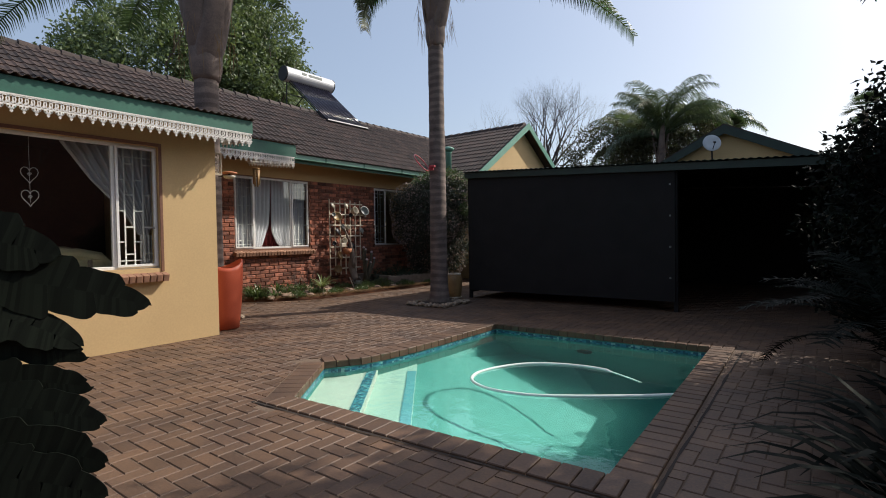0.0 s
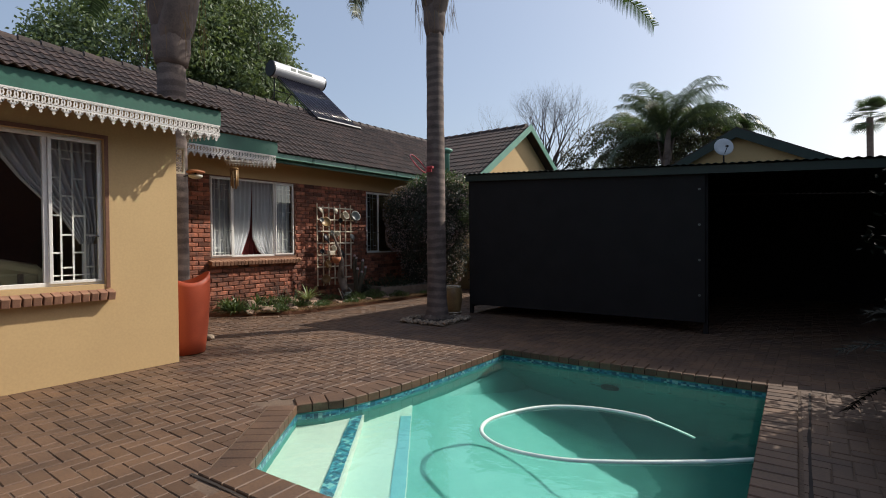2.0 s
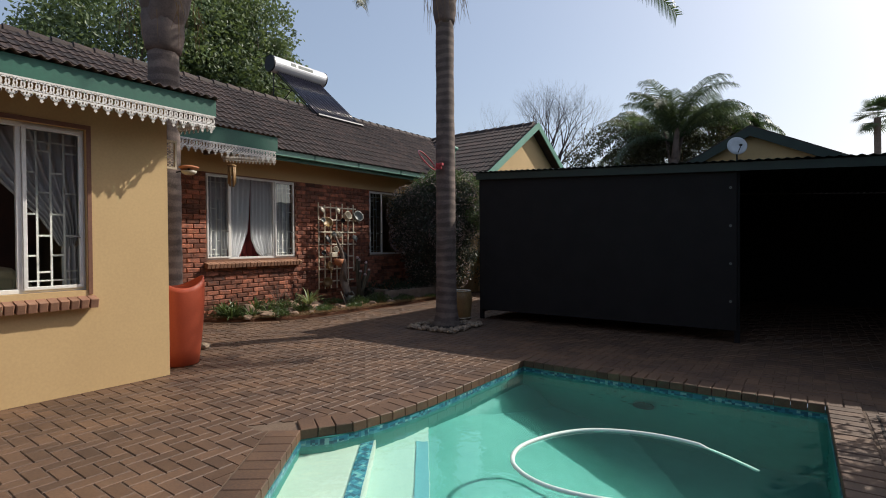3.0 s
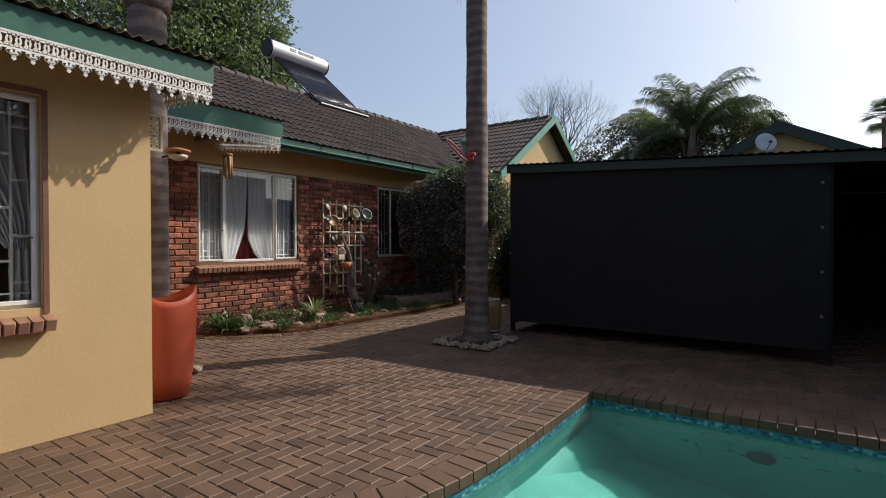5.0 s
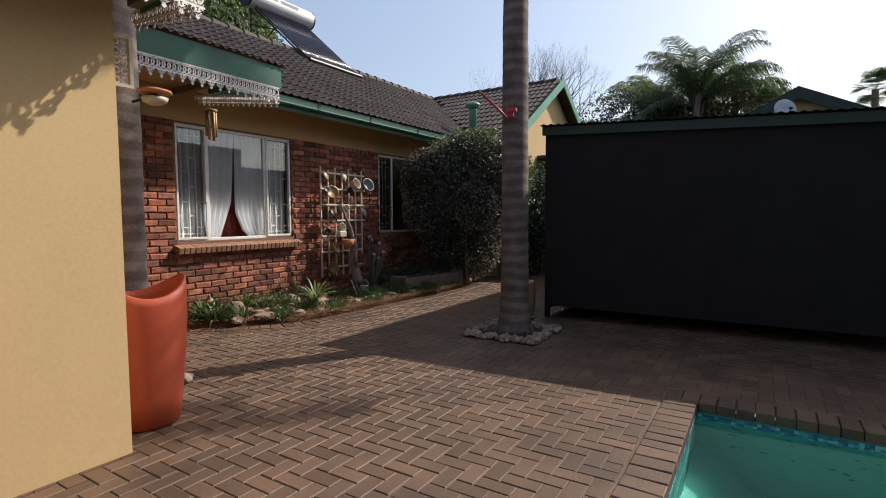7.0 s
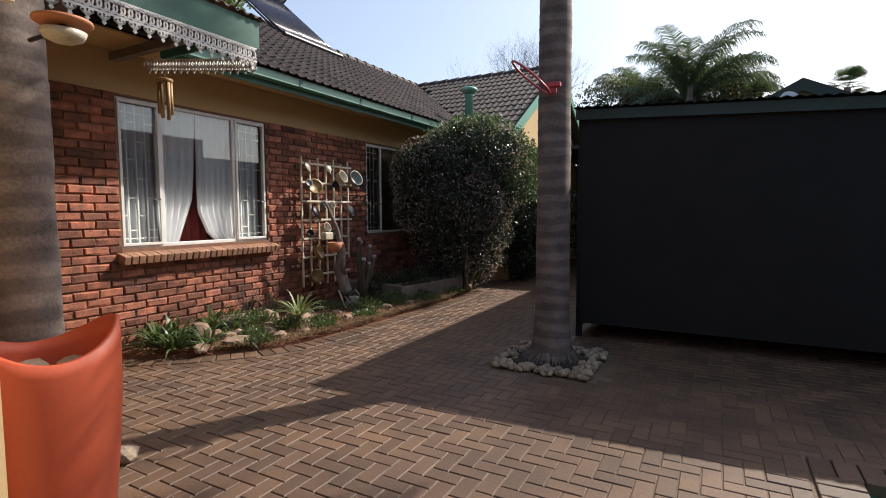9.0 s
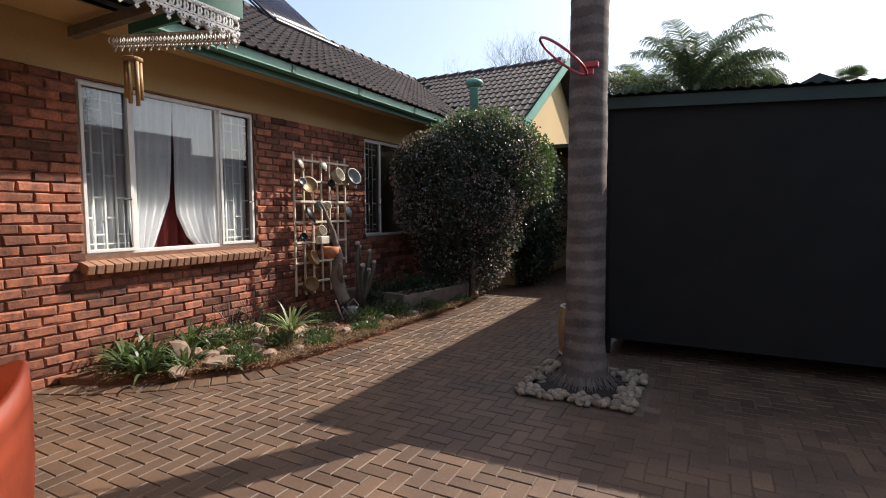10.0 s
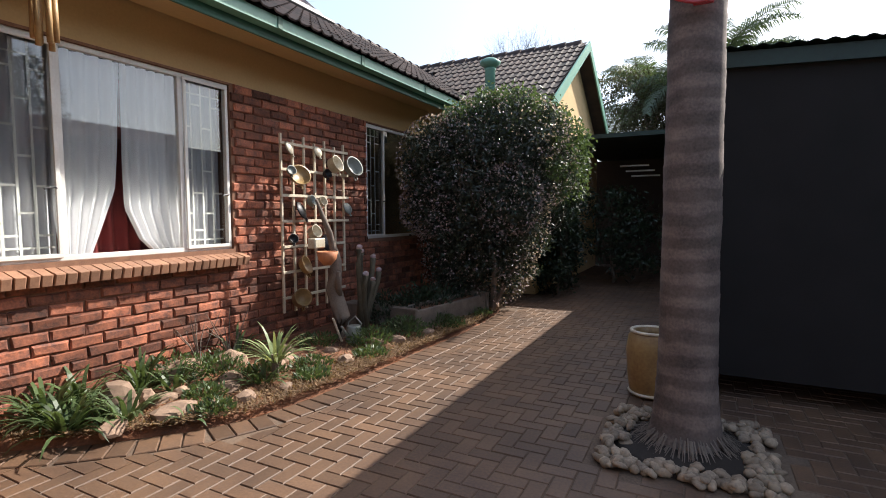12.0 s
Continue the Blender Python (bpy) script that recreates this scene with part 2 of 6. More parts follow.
M["dryflower"] = leaf_material("pale dry flowers", (0.42, 0.34, 0.36), (0.3, 0.22, 0.25), 0.7)


def ringed(m):
    """Leaf-scar bands up a palm trunk, uneven and pale below each scar."""
    n, l = m.node_tree.nodes, m.node_tree.links
    b = n["Principled BSDF"]
    old = b.inputs["Base Color"].links[0].from_socket
    tc = n.new("ShaderNodeTexCoord")
    w = n.new("ShaderNodeTexWave")
    w.wave_type, w.bands_direction, w.wave_profile = "BANDS", "Z", "SIN"
    w.inputs["Scale"].default_value, w.inputs["Distortion"].default_value, w.inputs["Detail"].default_value, w.inputs["Detail Scale"].default_value = 2.3, 3.0, 5, 1.6
    l.new(tc.outputs["Object"], w.inputs["Vector"])
    mr = n.new("ShaderNodeMapRange"); mr.inputs[1].default_value, mr.inputs[2].default_value, mr.inputs[3].default_value, mr.inputs[4].default_value = 0.3, 0.75, 0.76, 1.2
    l.new(w.outputs[1], mr.inputs[0])
    hsv = n.new("ShaderNodeHueSaturation"); l.new(mr.outputs[0], hsv.inputs["Value"]); l.new(old, hsv.inputs["Color"])
    l.new(hsv.outputs[0], b.inputs["Base Color"])
    return m


ringed(M["trunk"])

# ---- ground and pool ----
POOL = [(-3.13, 3.235), (-3.83, 4.12), (-3.69, 4.30), (-3.58, 4.62), (-3.53, 5.0), (-3.50, 5.45), (-3.50, 6.95), (-0.75, 6.95), (-0.665, 3.37)]
WATER = -0.10
BED = [(-9.55, 6.3), (-9.2, 6.45), (-8.8, 6.76), (-8.48, 7.1), (-8.25, 7.45), (-8.14, 8.0), (-8.1, 8.6), (-8.05, 9.6), (-8.0, 10.5), (-8.02, 11.3), (-8.1, 11.95), (-9.55, 11.95)]
ROCKS = (-6.04, -5.14, 7.86, 8.80)


def inside(p, poly):
    x, y = p
    hit = False
    for (x0, y0), (x1, y1) in zip(poly, poly[1:] + poly[:1]):
        if (y0 > y) != (y1 > y) and x < (x1 - x0) * (y - y0) / (y1 - y0) + x0:
            hit = not hit
    return hit


def offset(poly, d):
    """The polygon, grown by d metres (its corners run clockwise seen from above)."""
    out = []
    n = len(poly)
    for i in range(n):
        p, q, r = Vector(poly[i - 1]), Vector(poly[i]), Vector(poly[(i + 1) % n])
        a, b = (q - p).normalized(), (r - q).normalized()
        na, nb = Vector((-a.y, a.x)), Vector((-b.y, b.x))
        m = (na + nb).normalized()
        out.append(tuple(q + m * d / max(0.5, m.dot(na))))
    return out


COPING = offset(POOL, 0.235)


def sheet_with_hole(name, outer, hole, z, material, label=""):
    bm = bmesh.new()
    loops = []
    for poly in (outer, hole):
        vs = [bm.verts.new((x, y, z)) for x, y in poly]
        for a, b in zip(vs, vs[1:] + vs[:1]):
            bm.edges.new((a, b))
    bmesh.ops.triangle_fill(bm, edges=bm.edges[:], use_beauty=True)
    bmesh.ops.recalc_face_normals(bm, faces=bm.faces[:])
    for f in bm.faces:
        if f.normal.z < 0:
            f.normal_flip()
    return part(name, bm, material, None, label, "structure", "ground")


FAR = 400
ground = sheet_with_hole("ground", [(-FAR, -FAR), (FAR, -FAR), (FAR, FAR), (-FAR, FAR)], offset(POOL, 0.02), -0.0055, "sand", "bare sandy ground under brown brick paving")

# pool shell
basin = thing("swimming_pool", (0, 0, 0), "small swimming pool with turquoise plaster walls and brick coping", "swimming pool", kind="structure")


def ring_wall(poly, z0, z1, thick):
    bm = bmesh.new()
    inner = [[bm.verts.new((x, y, z)) for x, y in poly] for z in (z0, z1)]
    outer = [[bm.verts.new((x, y, z)) for x, y in offset(poly, thick)] for z in (z0, z1)]
    n = len(poly)
    for i in range(n):
        j = (i + 1) % n
        bm.faces.new((inner[0][i], inner[0][j], inner[1][j], inner[1][i]))
        bm.faces.new((outer[0][j], outer[0][i], outer[1][i], outer[1][j]))
        bm.faces.new((inner[1][i], inner[1][j], outer[1][j], outer[1][i]))
    return bm


part("pool_wall", ring_wall(POOL, -1.6, -0.06, 0.1), "basin", basin)
bm = bmesh.new()
vs = [bm.verts.new((x, y, -1.15 - 0.3 * (y - 3.2) / 3.8)) for x, y in offset(POOL, 0.05)]
f = bm.faces.new(vs)
bmesh.ops.triangulate(bm, faces=[f])
part("pool_floor", bm, "basin", basin)
bm = bmesh.new()
vs = [bm.verts.new((x, y, WATER)) for x, y in offset(POOL, 0.01)]
f = bm.faces.new(vs)
if f.normal.z < 0:
    f.normal_flip()
bm.normal_update()
for f in bm.faces:
    if f.normal.z < 0:
        f.normal_flip()
water = part("water", bm, "water", None, "still turquoise pool water with faint ripples", "structure", "water")
water.visible_shadow = False

# ---- houses: walls ----
def wall_x(name, x, thick, y0, y1, z0, z1, holes, material, label=""):
    """A wall whose outer face is at x (facing +x), with openings (y0, y1, z0, z1)."""
    ys = sorted({y0, y1, *[h[0] for h in holes], *[h[1] for h in holes]})
    bm = bmesh.new()
    for a, b in zip(ys, ys[1:]):
        cut = [h for h in holes if h[0] <= a and h[1] >= b]
        if not cut:
            box(bm, x - thick, x, a, b, z0, z1)
        else:
            h = cut[0]
            if h[2] > z0:
                box(bm, x - thick, x, a, b, z0, h[2])
            if h[3] < z1:
                box(bm, x - thick, x, a, b, h[3], z1)
    return part(name, bm, material, None, label, "structure", "wall")


WX, MX = -6.24, -9.55
W1 = (1.2, 3.63, 0.94, 2.41)
W2 = (6.58, 8.50, 1.07, 2.63)
W3 = (10.68, 12.45, 1.07, 2.63)
wall_x("wall_wing", WX, 0.22, -4.0, 4.35, -0.02, 2.84, [W1], "plaster", "yellow plastered wall with small chips near the ground")
part("wall_wing_end", boxes((-9.5, WX - 0.22, 4.13, 4.35, -0.02, 2.84)), "plaster", None, "yellow plastered end wall", "structure", "wall")
part("wall_wing_back", boxes((-9.9, -9.7, -4.0, 4.3, -0.02, 2.84), (-9.7, WX - 0.22, -4.0, -3.8, -0.02, 2.84)), "plaster", None, "plastered inner wall", "structure", "wall")
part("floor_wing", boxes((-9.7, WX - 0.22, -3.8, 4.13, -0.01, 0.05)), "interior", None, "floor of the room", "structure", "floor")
part("wall_main_high", boxes((MX - 0.2, MX - 0.03, 4.35, 13.4, 2.65, 3.12)), "plaster", None, "yellow plaster band below the eave", "structure", "wall")
brick_wall = wall_x("wall_main", MX - 0.03, 0.2, 4.35, 13.4, -0.02, 2.65, [W2, W3], "mortar", "red brick wall with rough face bricks and brown mortar")
part("wall_main_back", boxes((-14.6, -14.4, 4.0, 16.0, -0.02, 3.1), (-13.4 - 1, MX - 0.23, 3.9, 4.1, -0.02, 3.1), (-14.4, MX - 0.23, 13.2, 13.4, -0.02, 3.1)), "plaster", None, "plastered inner wall", "structure", "wall")
# Floor and ceilings take the darkened colour so the rooms look unlit.
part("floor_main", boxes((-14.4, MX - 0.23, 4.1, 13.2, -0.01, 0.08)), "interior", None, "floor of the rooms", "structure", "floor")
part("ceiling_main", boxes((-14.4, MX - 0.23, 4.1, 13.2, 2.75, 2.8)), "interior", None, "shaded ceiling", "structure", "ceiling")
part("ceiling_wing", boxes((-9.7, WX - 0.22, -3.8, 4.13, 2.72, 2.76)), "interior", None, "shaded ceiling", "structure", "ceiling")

# ---- roofs ----
EAVE_X, EAVE_Z, RIDGE_X, RIDGE_Z = -8.85, 3.12, -12.05, 5.08
GX, GY, GZ = -7.8, 16.4, 5.08


def slab(bm, corners, thick=0.04):
    vs = [bm.verts.new(c) for c in corners]
    ws = [bm.verts.new(Vector(c) - Vector((0, 0, thick))) for c in corners]
    bm.faces.new(vs)
    bm.faces.new(ws[::-1])
    n = len(vs)
    for i in range(n):
        bm.faces.new((vs[i], ws[i], ws[(i + 1) % n], vs[(i + 1) % n]))
    bmesh.ops.recalc_face_normals(bm, faces=bm.faces[:])


bm = bmesh.new()
slab(bm, [(EAVE_X, -6, EAVE_Z - 0.03), (EAVE_X, 13.2, EAVE_Z - 0.03), (RIDGE_X, 16.4, RIDGE_Z - 0.03), (RIDGE_X, -6, RIDGE_Z - 0.03)])
slab(bm, [(RIDGE_X, -6, RIDGE_Z - 0.03), (RIDGE_X, 16.4, RIDGE_Z - 0.03), (2 * RIDGE_X - EAVE_X, 16.4, EAVE_Z - 0.03), (2 * RIDGE_X - EAVE_X, -6, EAVE_Z - 0.03)])
part("roof_main", bm, "tile_far", None, "dark brown concrete tile roof with weathered tiles", "structure", "roof")
bm = bmesh.new()
slab(bm, [(GX, GY, GZ - 0.03), (RIDGE_X, GY, GZ - 0.03), (EAVE_X, 13.2, EAVE_Z - 0.03), (GX, 13.2, EAVE_Z - 0.03)])
slab(bm, [(GX, GY, GZ - 0.03), (GX, GY + 3.2, EAVE_Z - 0.03), (-16, GY + 3.2, EAVE_Z - 0.03), (-16, GY, GZ - 0.03)])
slab(bm, [(RIDGE_X, GY, GZ - 0.03), (-16, GY, GZ - 0.03), (-16, GY - 2.5, EAVE_Z + 0.4)])
part("roof_gable_wing", bm, "tile_far", None, "dark brown concrete tile roof", "structure", "roof")
bm = bmesh.new()
vs = [(-8.1, 13.6, -0.02), (-8.1, 19.2, -0.02), (-8.1, 19.2, 3.2), (-8.1, GY, GZ - 0.12), (-8.1, 13.6, 3.2)]
a = [bm.verts.new(v) for v in vs]
b = [bm.verts.new((v[0] - 0.2, v[1], v[2])) for v in vs]
bm.faces.new(a); bm.faces.new(b[::-1])
for i in range(5):
    bm.faces.new((a[i], b[i], b[(i + 1) % 5], a[(i + 1) % 5]))
bmesh.ops.recalc_face_normals(bm, faces=bm.faces[:])
part("wall_gable", bm, "plaster", None, "pale yellow plastered gable wall", "structure", "wall")
part("wall_gable_side", boxes((-9.52, -8.3, 13.4, 13.6, -0.02, 3.08)), "plaster", None, "plastered wall", "structure", "wall")


def barge(bm, y, z, run, rise, sign, x0, x1, depth=0.22):
    """A sloping barge board from the peak (y, z) down."""
    e = Vector((0, sign * run, -rise))
    vs = []
    for x in (x0, x1):
        for p in (Vector((x, y, z)), Vector((x, y, z)) + e):
            vs += [bm.verts.new(p), bm.verts.new(p - Vector((0, 0, depth)))]
    for q in ((0, 1, 3, 2), (4, 6, 7, 5), (0, 2, 6, 4), (1, 5, 7, 3), (0, 4, 5, 1), (2, 3, 7, 6)):
        bm.faces.new([vs[i] for i in q])
    bmesh.ops.recalc_face_normals(bm, faces=bm.faces[:])


for sign in (-1, 1):
    bm = bmesh.new()
    barge(bm, GY, GZ + 0.03, 3.3, 3.3 * (GZ - EAVE_Z) / 3.2, sign, GX, GX + 0.03)
    part("barge_board", bm, "gutter", None, "pale green painted barge board", "structure", "trim")

# wing sheet roof
def corrugated(x0, z0, x1, z1, y0, y1, pitch=0.076, amp=0.009, material="darkgreen", name="sheet_roof", label=""):
    bm = bmesh.new()
    n = int((y1 - y0) / pitch * 6)
    rows = []
    for i in range(n + 1):
        y = y0 + (y1 - y0) * i / n
        h = amp * math.cos(2 * math.pi * (y - y0) / pitch)
        rows.append([bm.verts.new((x0, y, z0 + h)), bm.verts.new((x1, y, z1 + h)), bm.verts.new((x1, y, z1 + h - 0.003)), bm.verts.new((x0, y, z0 + h - 0.003))])
    for a, b in zip(rows, rows[1:]):
        for k in range(4):
            bm.faces.new((a[k], b[k], b[(k + 1) % 4], a[(k + 1) % 4]))
    bmesh.ops.recalc_face_normals(bm, faces=bm.faces[:])
    return part(name, bm, material, None, label, "structure", "roof")


corrugated(-5.79, 2.857, -9.65, 3.05, -4.2, 4.70, pitch=0.09, amp=0.014, material="rust", label="weathered corrugated sheet roof over a green fascia")
corrugated(-7.54, 3.022, -8.84, 3.19, 4.75, 6.69, pitch=0.09, amp=0.013, material="rust", label="weathered corrugated sheet roof over a green fascia")
part("fascia", boxes((-5.86, -5.835, -4.2, 4.66, 2.668, 2.835), (-6.5, -5.863, 4.635, 4.66, 2.68, 2.85)), "green", None, "dark green painted fascia board", "structure", "trim")
part("fascia", boxes((-7.6, -7.575, 4.75, 6.65, 2.78, 3.0), (-8.84, -7.61, 6.625, 6.65, 2.88, 3.04)), "green", None, "dark green painted fascia board", "structure", "trim")
part("ceiling_eave", boxes((-6.22, -5.863, -4.2, 4.63, 2.80, 2.82)), "plaster", None, "eave soffit", "structure", "ceiling")

# gutter
bm = bmesh.new()
prof = [(0, 0.1), (0, 0.0), (-0.11, 0.0), (-0.11, 0.1), (-0.105, 0.1), (-0.105, 0.006), (-0.006, 0.006), (-0.006, 0.09), (-0.016, 0.09), (-0.016, 0.1)]
e = [[bm.verts.new((-8.84 + px, y, 3.0 + pz)) for px, pz in prof] for y in (6.7, 13.2)]
for i in range(len(prof)):
    j = (i + 1) % len(prof)
    bm.faces.new((e[0][i], e[0][j], e[1][j], e[1][i]))
for k in (0, 1):
    bm.faces.new(e[k] if k else e[k][::-1])
bmesh.ops.recalc_face_normals(bm, faces=bm.faces[:])
gut = part("gutter", bm, "gutter", None, "pale green painted square gutter under the tile roof", "structure", "gutter")
for y in (8.4, 9.6, 11.0, 12.2):
    part("gutter_joint", boxes((-8.837, -8.83, y, y + 0.05, 3.0, 3.1)), "green", gut)
part("soffit_board", boxes((-9.55, -8.99, 4.4, 13.2, 3.06, 3.075)), "plaster", None, "shaded plastered soffit", "structure", "trim")
part("fascia", boxes((-8.985, -8.96, 6.7, 13.2, 2.93, 3.1)), "green", None, "dark green fascia behind the gutter", "structure", "trim")

# ---- shed ----
shed = thing("carport", (0, 0, 0), "long low carport closed with dark shade cloth", "carport", kind="structure")
bm = bmesh.new()
def quadbox(bm, y0, y1, pts):
    """A prism between y0 and y1 over the outline pts (x, z)."""
    a = [bm.verts.new((x, y0, z)) for x, z in pts]
    b = [bm.verts.new((x, y1, z)) for x, z in pts]
    bm.faces.new(a); bm.faces.new(b[::-1])
    for i in range(len(pts)):
        j = (i + 1) % len(pts)
        bm.faces.new((a[i], b[i], b[j], a[j]))
    bmesh.ops.recalc_face_normals(bm, faces=bm.faces[:])
def top(x):
    return 2.585 - 0.05 * (x + 5.6)
quadbox(bm, 9.40, 9.43, [(-5.58, 0.17), (-1.65, 0.17), (-1.65, top(-1.65) - 0.12), (-5.58, top(-5.58) - 0.12)])
panel = part("shade_panel", bm, "net", shed)
for z in (0.55, 1.05, 1.55, 2.05):
    bm = bmesh.new(); ring = [(0.006, 0.0), (0.016, 0.0), (0.016, 0.004), (0.006, 0.004)]
    rows = [[bm.verts.new((-1.72 + q * math.cos(k * math.tau / 12), 9.399 - d_, z + q * math.sin(k * math.tau / 12))) for q, d_ in ring] for k in range(12)]
    for k in range(12):
        for i in range(4):
            bm.faces.new((rows[k][i], rows[(k + 1) % 12][i], rows[(k + 1) % 12][(i + 1) % 4], rows[k][(i + 1) % 4]))
    part("eyelet", bm, "zinc", panel, "pale metal eyelet")
XR = 7.0
bm = bmesh.new(); quadbox(bm, 9.34, 9.38, [(-5.64, top(-5.64) - 0.13), (XR, top(XR) - 0.13), (XR, top(XR) - 0.02), (-5.64, top(-5.64) - 0.02)])
part("fascia", bm, "darkgreen", None, "dark green carport fascia", "structure", "trim")
bm = bmesh.new()
n = int((XR + 5.66) / 0.076 * 6)
rows = []
for i in range(n + 1):
    x = -5.66 + (XR + 5.66) * i / n
    h = top(x) + 0.008 * math.cos(2 * math.pi * x / 0.1)
    rows.append([bm.verts.new((x, y, h + dz)) for y, dz in ((9.28, 0), (15.2, 0), (15.2, -0.003), (9.28, -0.003))])
for a, b in zip(rows, rows[1:]):
    for k in range(4):
        bm.faces.new((a[k], b[k], b[(k + 1) % 4], a[(k + 1) % 4]))
bmesh.ops.recalc_face_normals(bm, faces=bm.faces[:])
part("sheet_roof", bm, "darkgreen", None, "corrugated carport roof", "structure", "roof")
bm = bmesh.new(); box(bm, -5.62, -5.58, 9.46, 15.0, 0.12, 2.45)
part("shade_panel_side", bm, "net", None, "dark shade cloth side panel", "structure", "wall")
# Added wall in near-black net colour, standing for the shade inside.
part("wall_carport_back", boxes((-5.56, XR, 14.9, 15.1, -0.02, 1.75)), "net", None, "lower back wall, near-black for the shade inside", "structure", "wall")
for x in (-5.6, -1.65, 2.2, 6.0):
    part("post", boxes((x - 0.03, x + 0.03, 9.44, 9.5, -0.01, top(x) - 0.05)), "net", None, "dark steel post", "structure", "post")

# Upper wall, near-black too, so the opening reads as deep shade.
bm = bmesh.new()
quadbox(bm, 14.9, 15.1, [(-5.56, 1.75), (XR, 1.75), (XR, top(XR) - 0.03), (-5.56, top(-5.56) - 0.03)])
part("wall_carport_gable", bm, "net", None, "back wall of the carport, near-black for the shade inside", "structure", "wall")
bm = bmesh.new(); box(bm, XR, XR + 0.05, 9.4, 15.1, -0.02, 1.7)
part("wall_carport_end", bm, "net", None, "end wall of the carport, near-black for the shade inside", "structure", "wall")

# covered passage behind
# East stretch runs on unseen behind the carport to keep ground there shaded.
part("passage_roof", boxes((-8.08, -1.0, 15.25, 20.0, 2.86, 2.94)), "darkgreen", None, "flat roof over the shaded passage", "structure", "roof")
# Added end wall; its dark colour stands for the passage's deep shade.
part("wall_passage_end", boxes((-8.3, 9.0, 19.7, 19.9, -0.02, 2.86)), "interior", None, "added wall closing the passage, coloured dark for shade", "structure", "wall")
# Unseen wall, added to close the place and hold down bounced light.
part("wall_boundary_back", boxes((-20, 20, -5.2, -5.0, -0.02, 4.0), (9.0, 9.2, -5.0, 30, -0.02, 2.2)), "interior", None, "unseen plain wall, darkened to cut bounced light", "structure", "wall")


def side_light_block():
    """Closes the place on the side behind the walk: an unseen wall, added to block sky light and fill window
    reflections.
    """
    # Never in view; stands here to cut sky light from the east.
    part("wall_boundary_side", boxes((7.4, 7.6, -5.0, 20, -0.02, 5.0)), "brick_far", None, "unseen plain wall that blocks sky light", "structure", "wall")


side_light_block()

# ---- palm trunks ----
def trunk_mesh(r0, r1, h, seed):
    rnd = random.Random(seed)
    bm = bmesh.new()
    rings = []
    z = 0.0
    zs = [-0.05]
    while z < h:
        zs += [z, z + 0.012]
        z += rnd.uniform(0.07, 0.13)
    zs.append(h)
    for k, z in enumerate(zs):
        t = max(z, 0) / h
        r = r0 + (r1 - r0) * min(1, t * 1.3) + (0.07 * math.exp(-max(z, 0) / 0.18))
        r += (0.0015 if k % 2 else -0.001) * (1 + noise.noise(Vector((z * 9, seed, 0))))
        wob = [0.008 * noise.noise(Vector((math.cos(a) * 2, math.sin(a) * 2, z * 4 + seed))) for a in (j * math.tau / 20 for j in range(20))]
        rings.append([bm.verts.new(((r + wob[j]) * math.cos(j * math.tau / 20), (r + wob[j]) * math.sin(j * math.tau / 20), z)) for j in range(20)])
    for a, b in zip(rings, rings[1:]):
        for j in range(20):
            bm.faces.new((a[j], a[(j + 1) % 20], b[(j + 1) % 20], b[j]))
    return bm



# ---- shape tools ----
def tube(bm, pts, radii, seg=8, cap=True):
    """A round tube through pts."""
    rings = []
    up = Vector((0, 0, 1))
    pts = [Vector(p) for p in pts]
    if not isinstance(radii, (list, tuple)):
        radii = [radii] * len(pts)
    for i, p in enumerate(pts):
        d = (pts[min(i + 1, len(pts) - 1)] - pts[max(i - 1, 0)]).normalized()
        a = d.cross(up)
        a = d.cross(Vector((1, 0, 0))) if a.length < 0.05 else a
        a.normalize()
        b = d.cross(a)
        rings.append([bm.verts.new(p + radii[i] * (math.cos(t) * a + math.sin(t) * b)) for t in (k * math.tau / seg for k in range(seg))])
    for r, s in zip(rings, rings[1:]):
        for k in range(seg):
            bm.faces.new((r[k], r[(k + 1) % seg], s[(k + 1) % seg], s[k]))
    if cap:
        bm.faces.new(rings[0][::-1]); bm.faces.new(rings[-1])


def lathe(bm, prof, seg=24, c=(0, 0, 0)):
    rings = [[bm.verts.new((c[0] + r * math.cos(k * math.tau / seg), c[1] + r * math.sin(k * math.tau / seg), c[2] + z)) for k in range(seg)] for r, z in prof]
    for a, b in zip(rings, rings[1:]):
        for k in range(seg):
            bm.faces.new((a[k], a[(k + 1) % seg], b[(k + 1) % seg], b[k]))
    bm.faces.new(rings[0][::-1]); bm.faces.new(rings[-1])


def rock_mesh(rnd, sx, sy, sz):
    bm = bmesh.new()
    bmesh.ops.create_icosphere(bm, subdivisions=2, radius=1)
    s = rnd.random() * 50
    for v in bm.verts:
        k = 1 + 0.35 * noise.noise(v.co * 1.3 + Vector((s, s, s)))
        v.co = Vector((v.co.x * sx * k, v.co.y * sy * k, max(v.co.z, -0.5) * sz * k))
    return bm


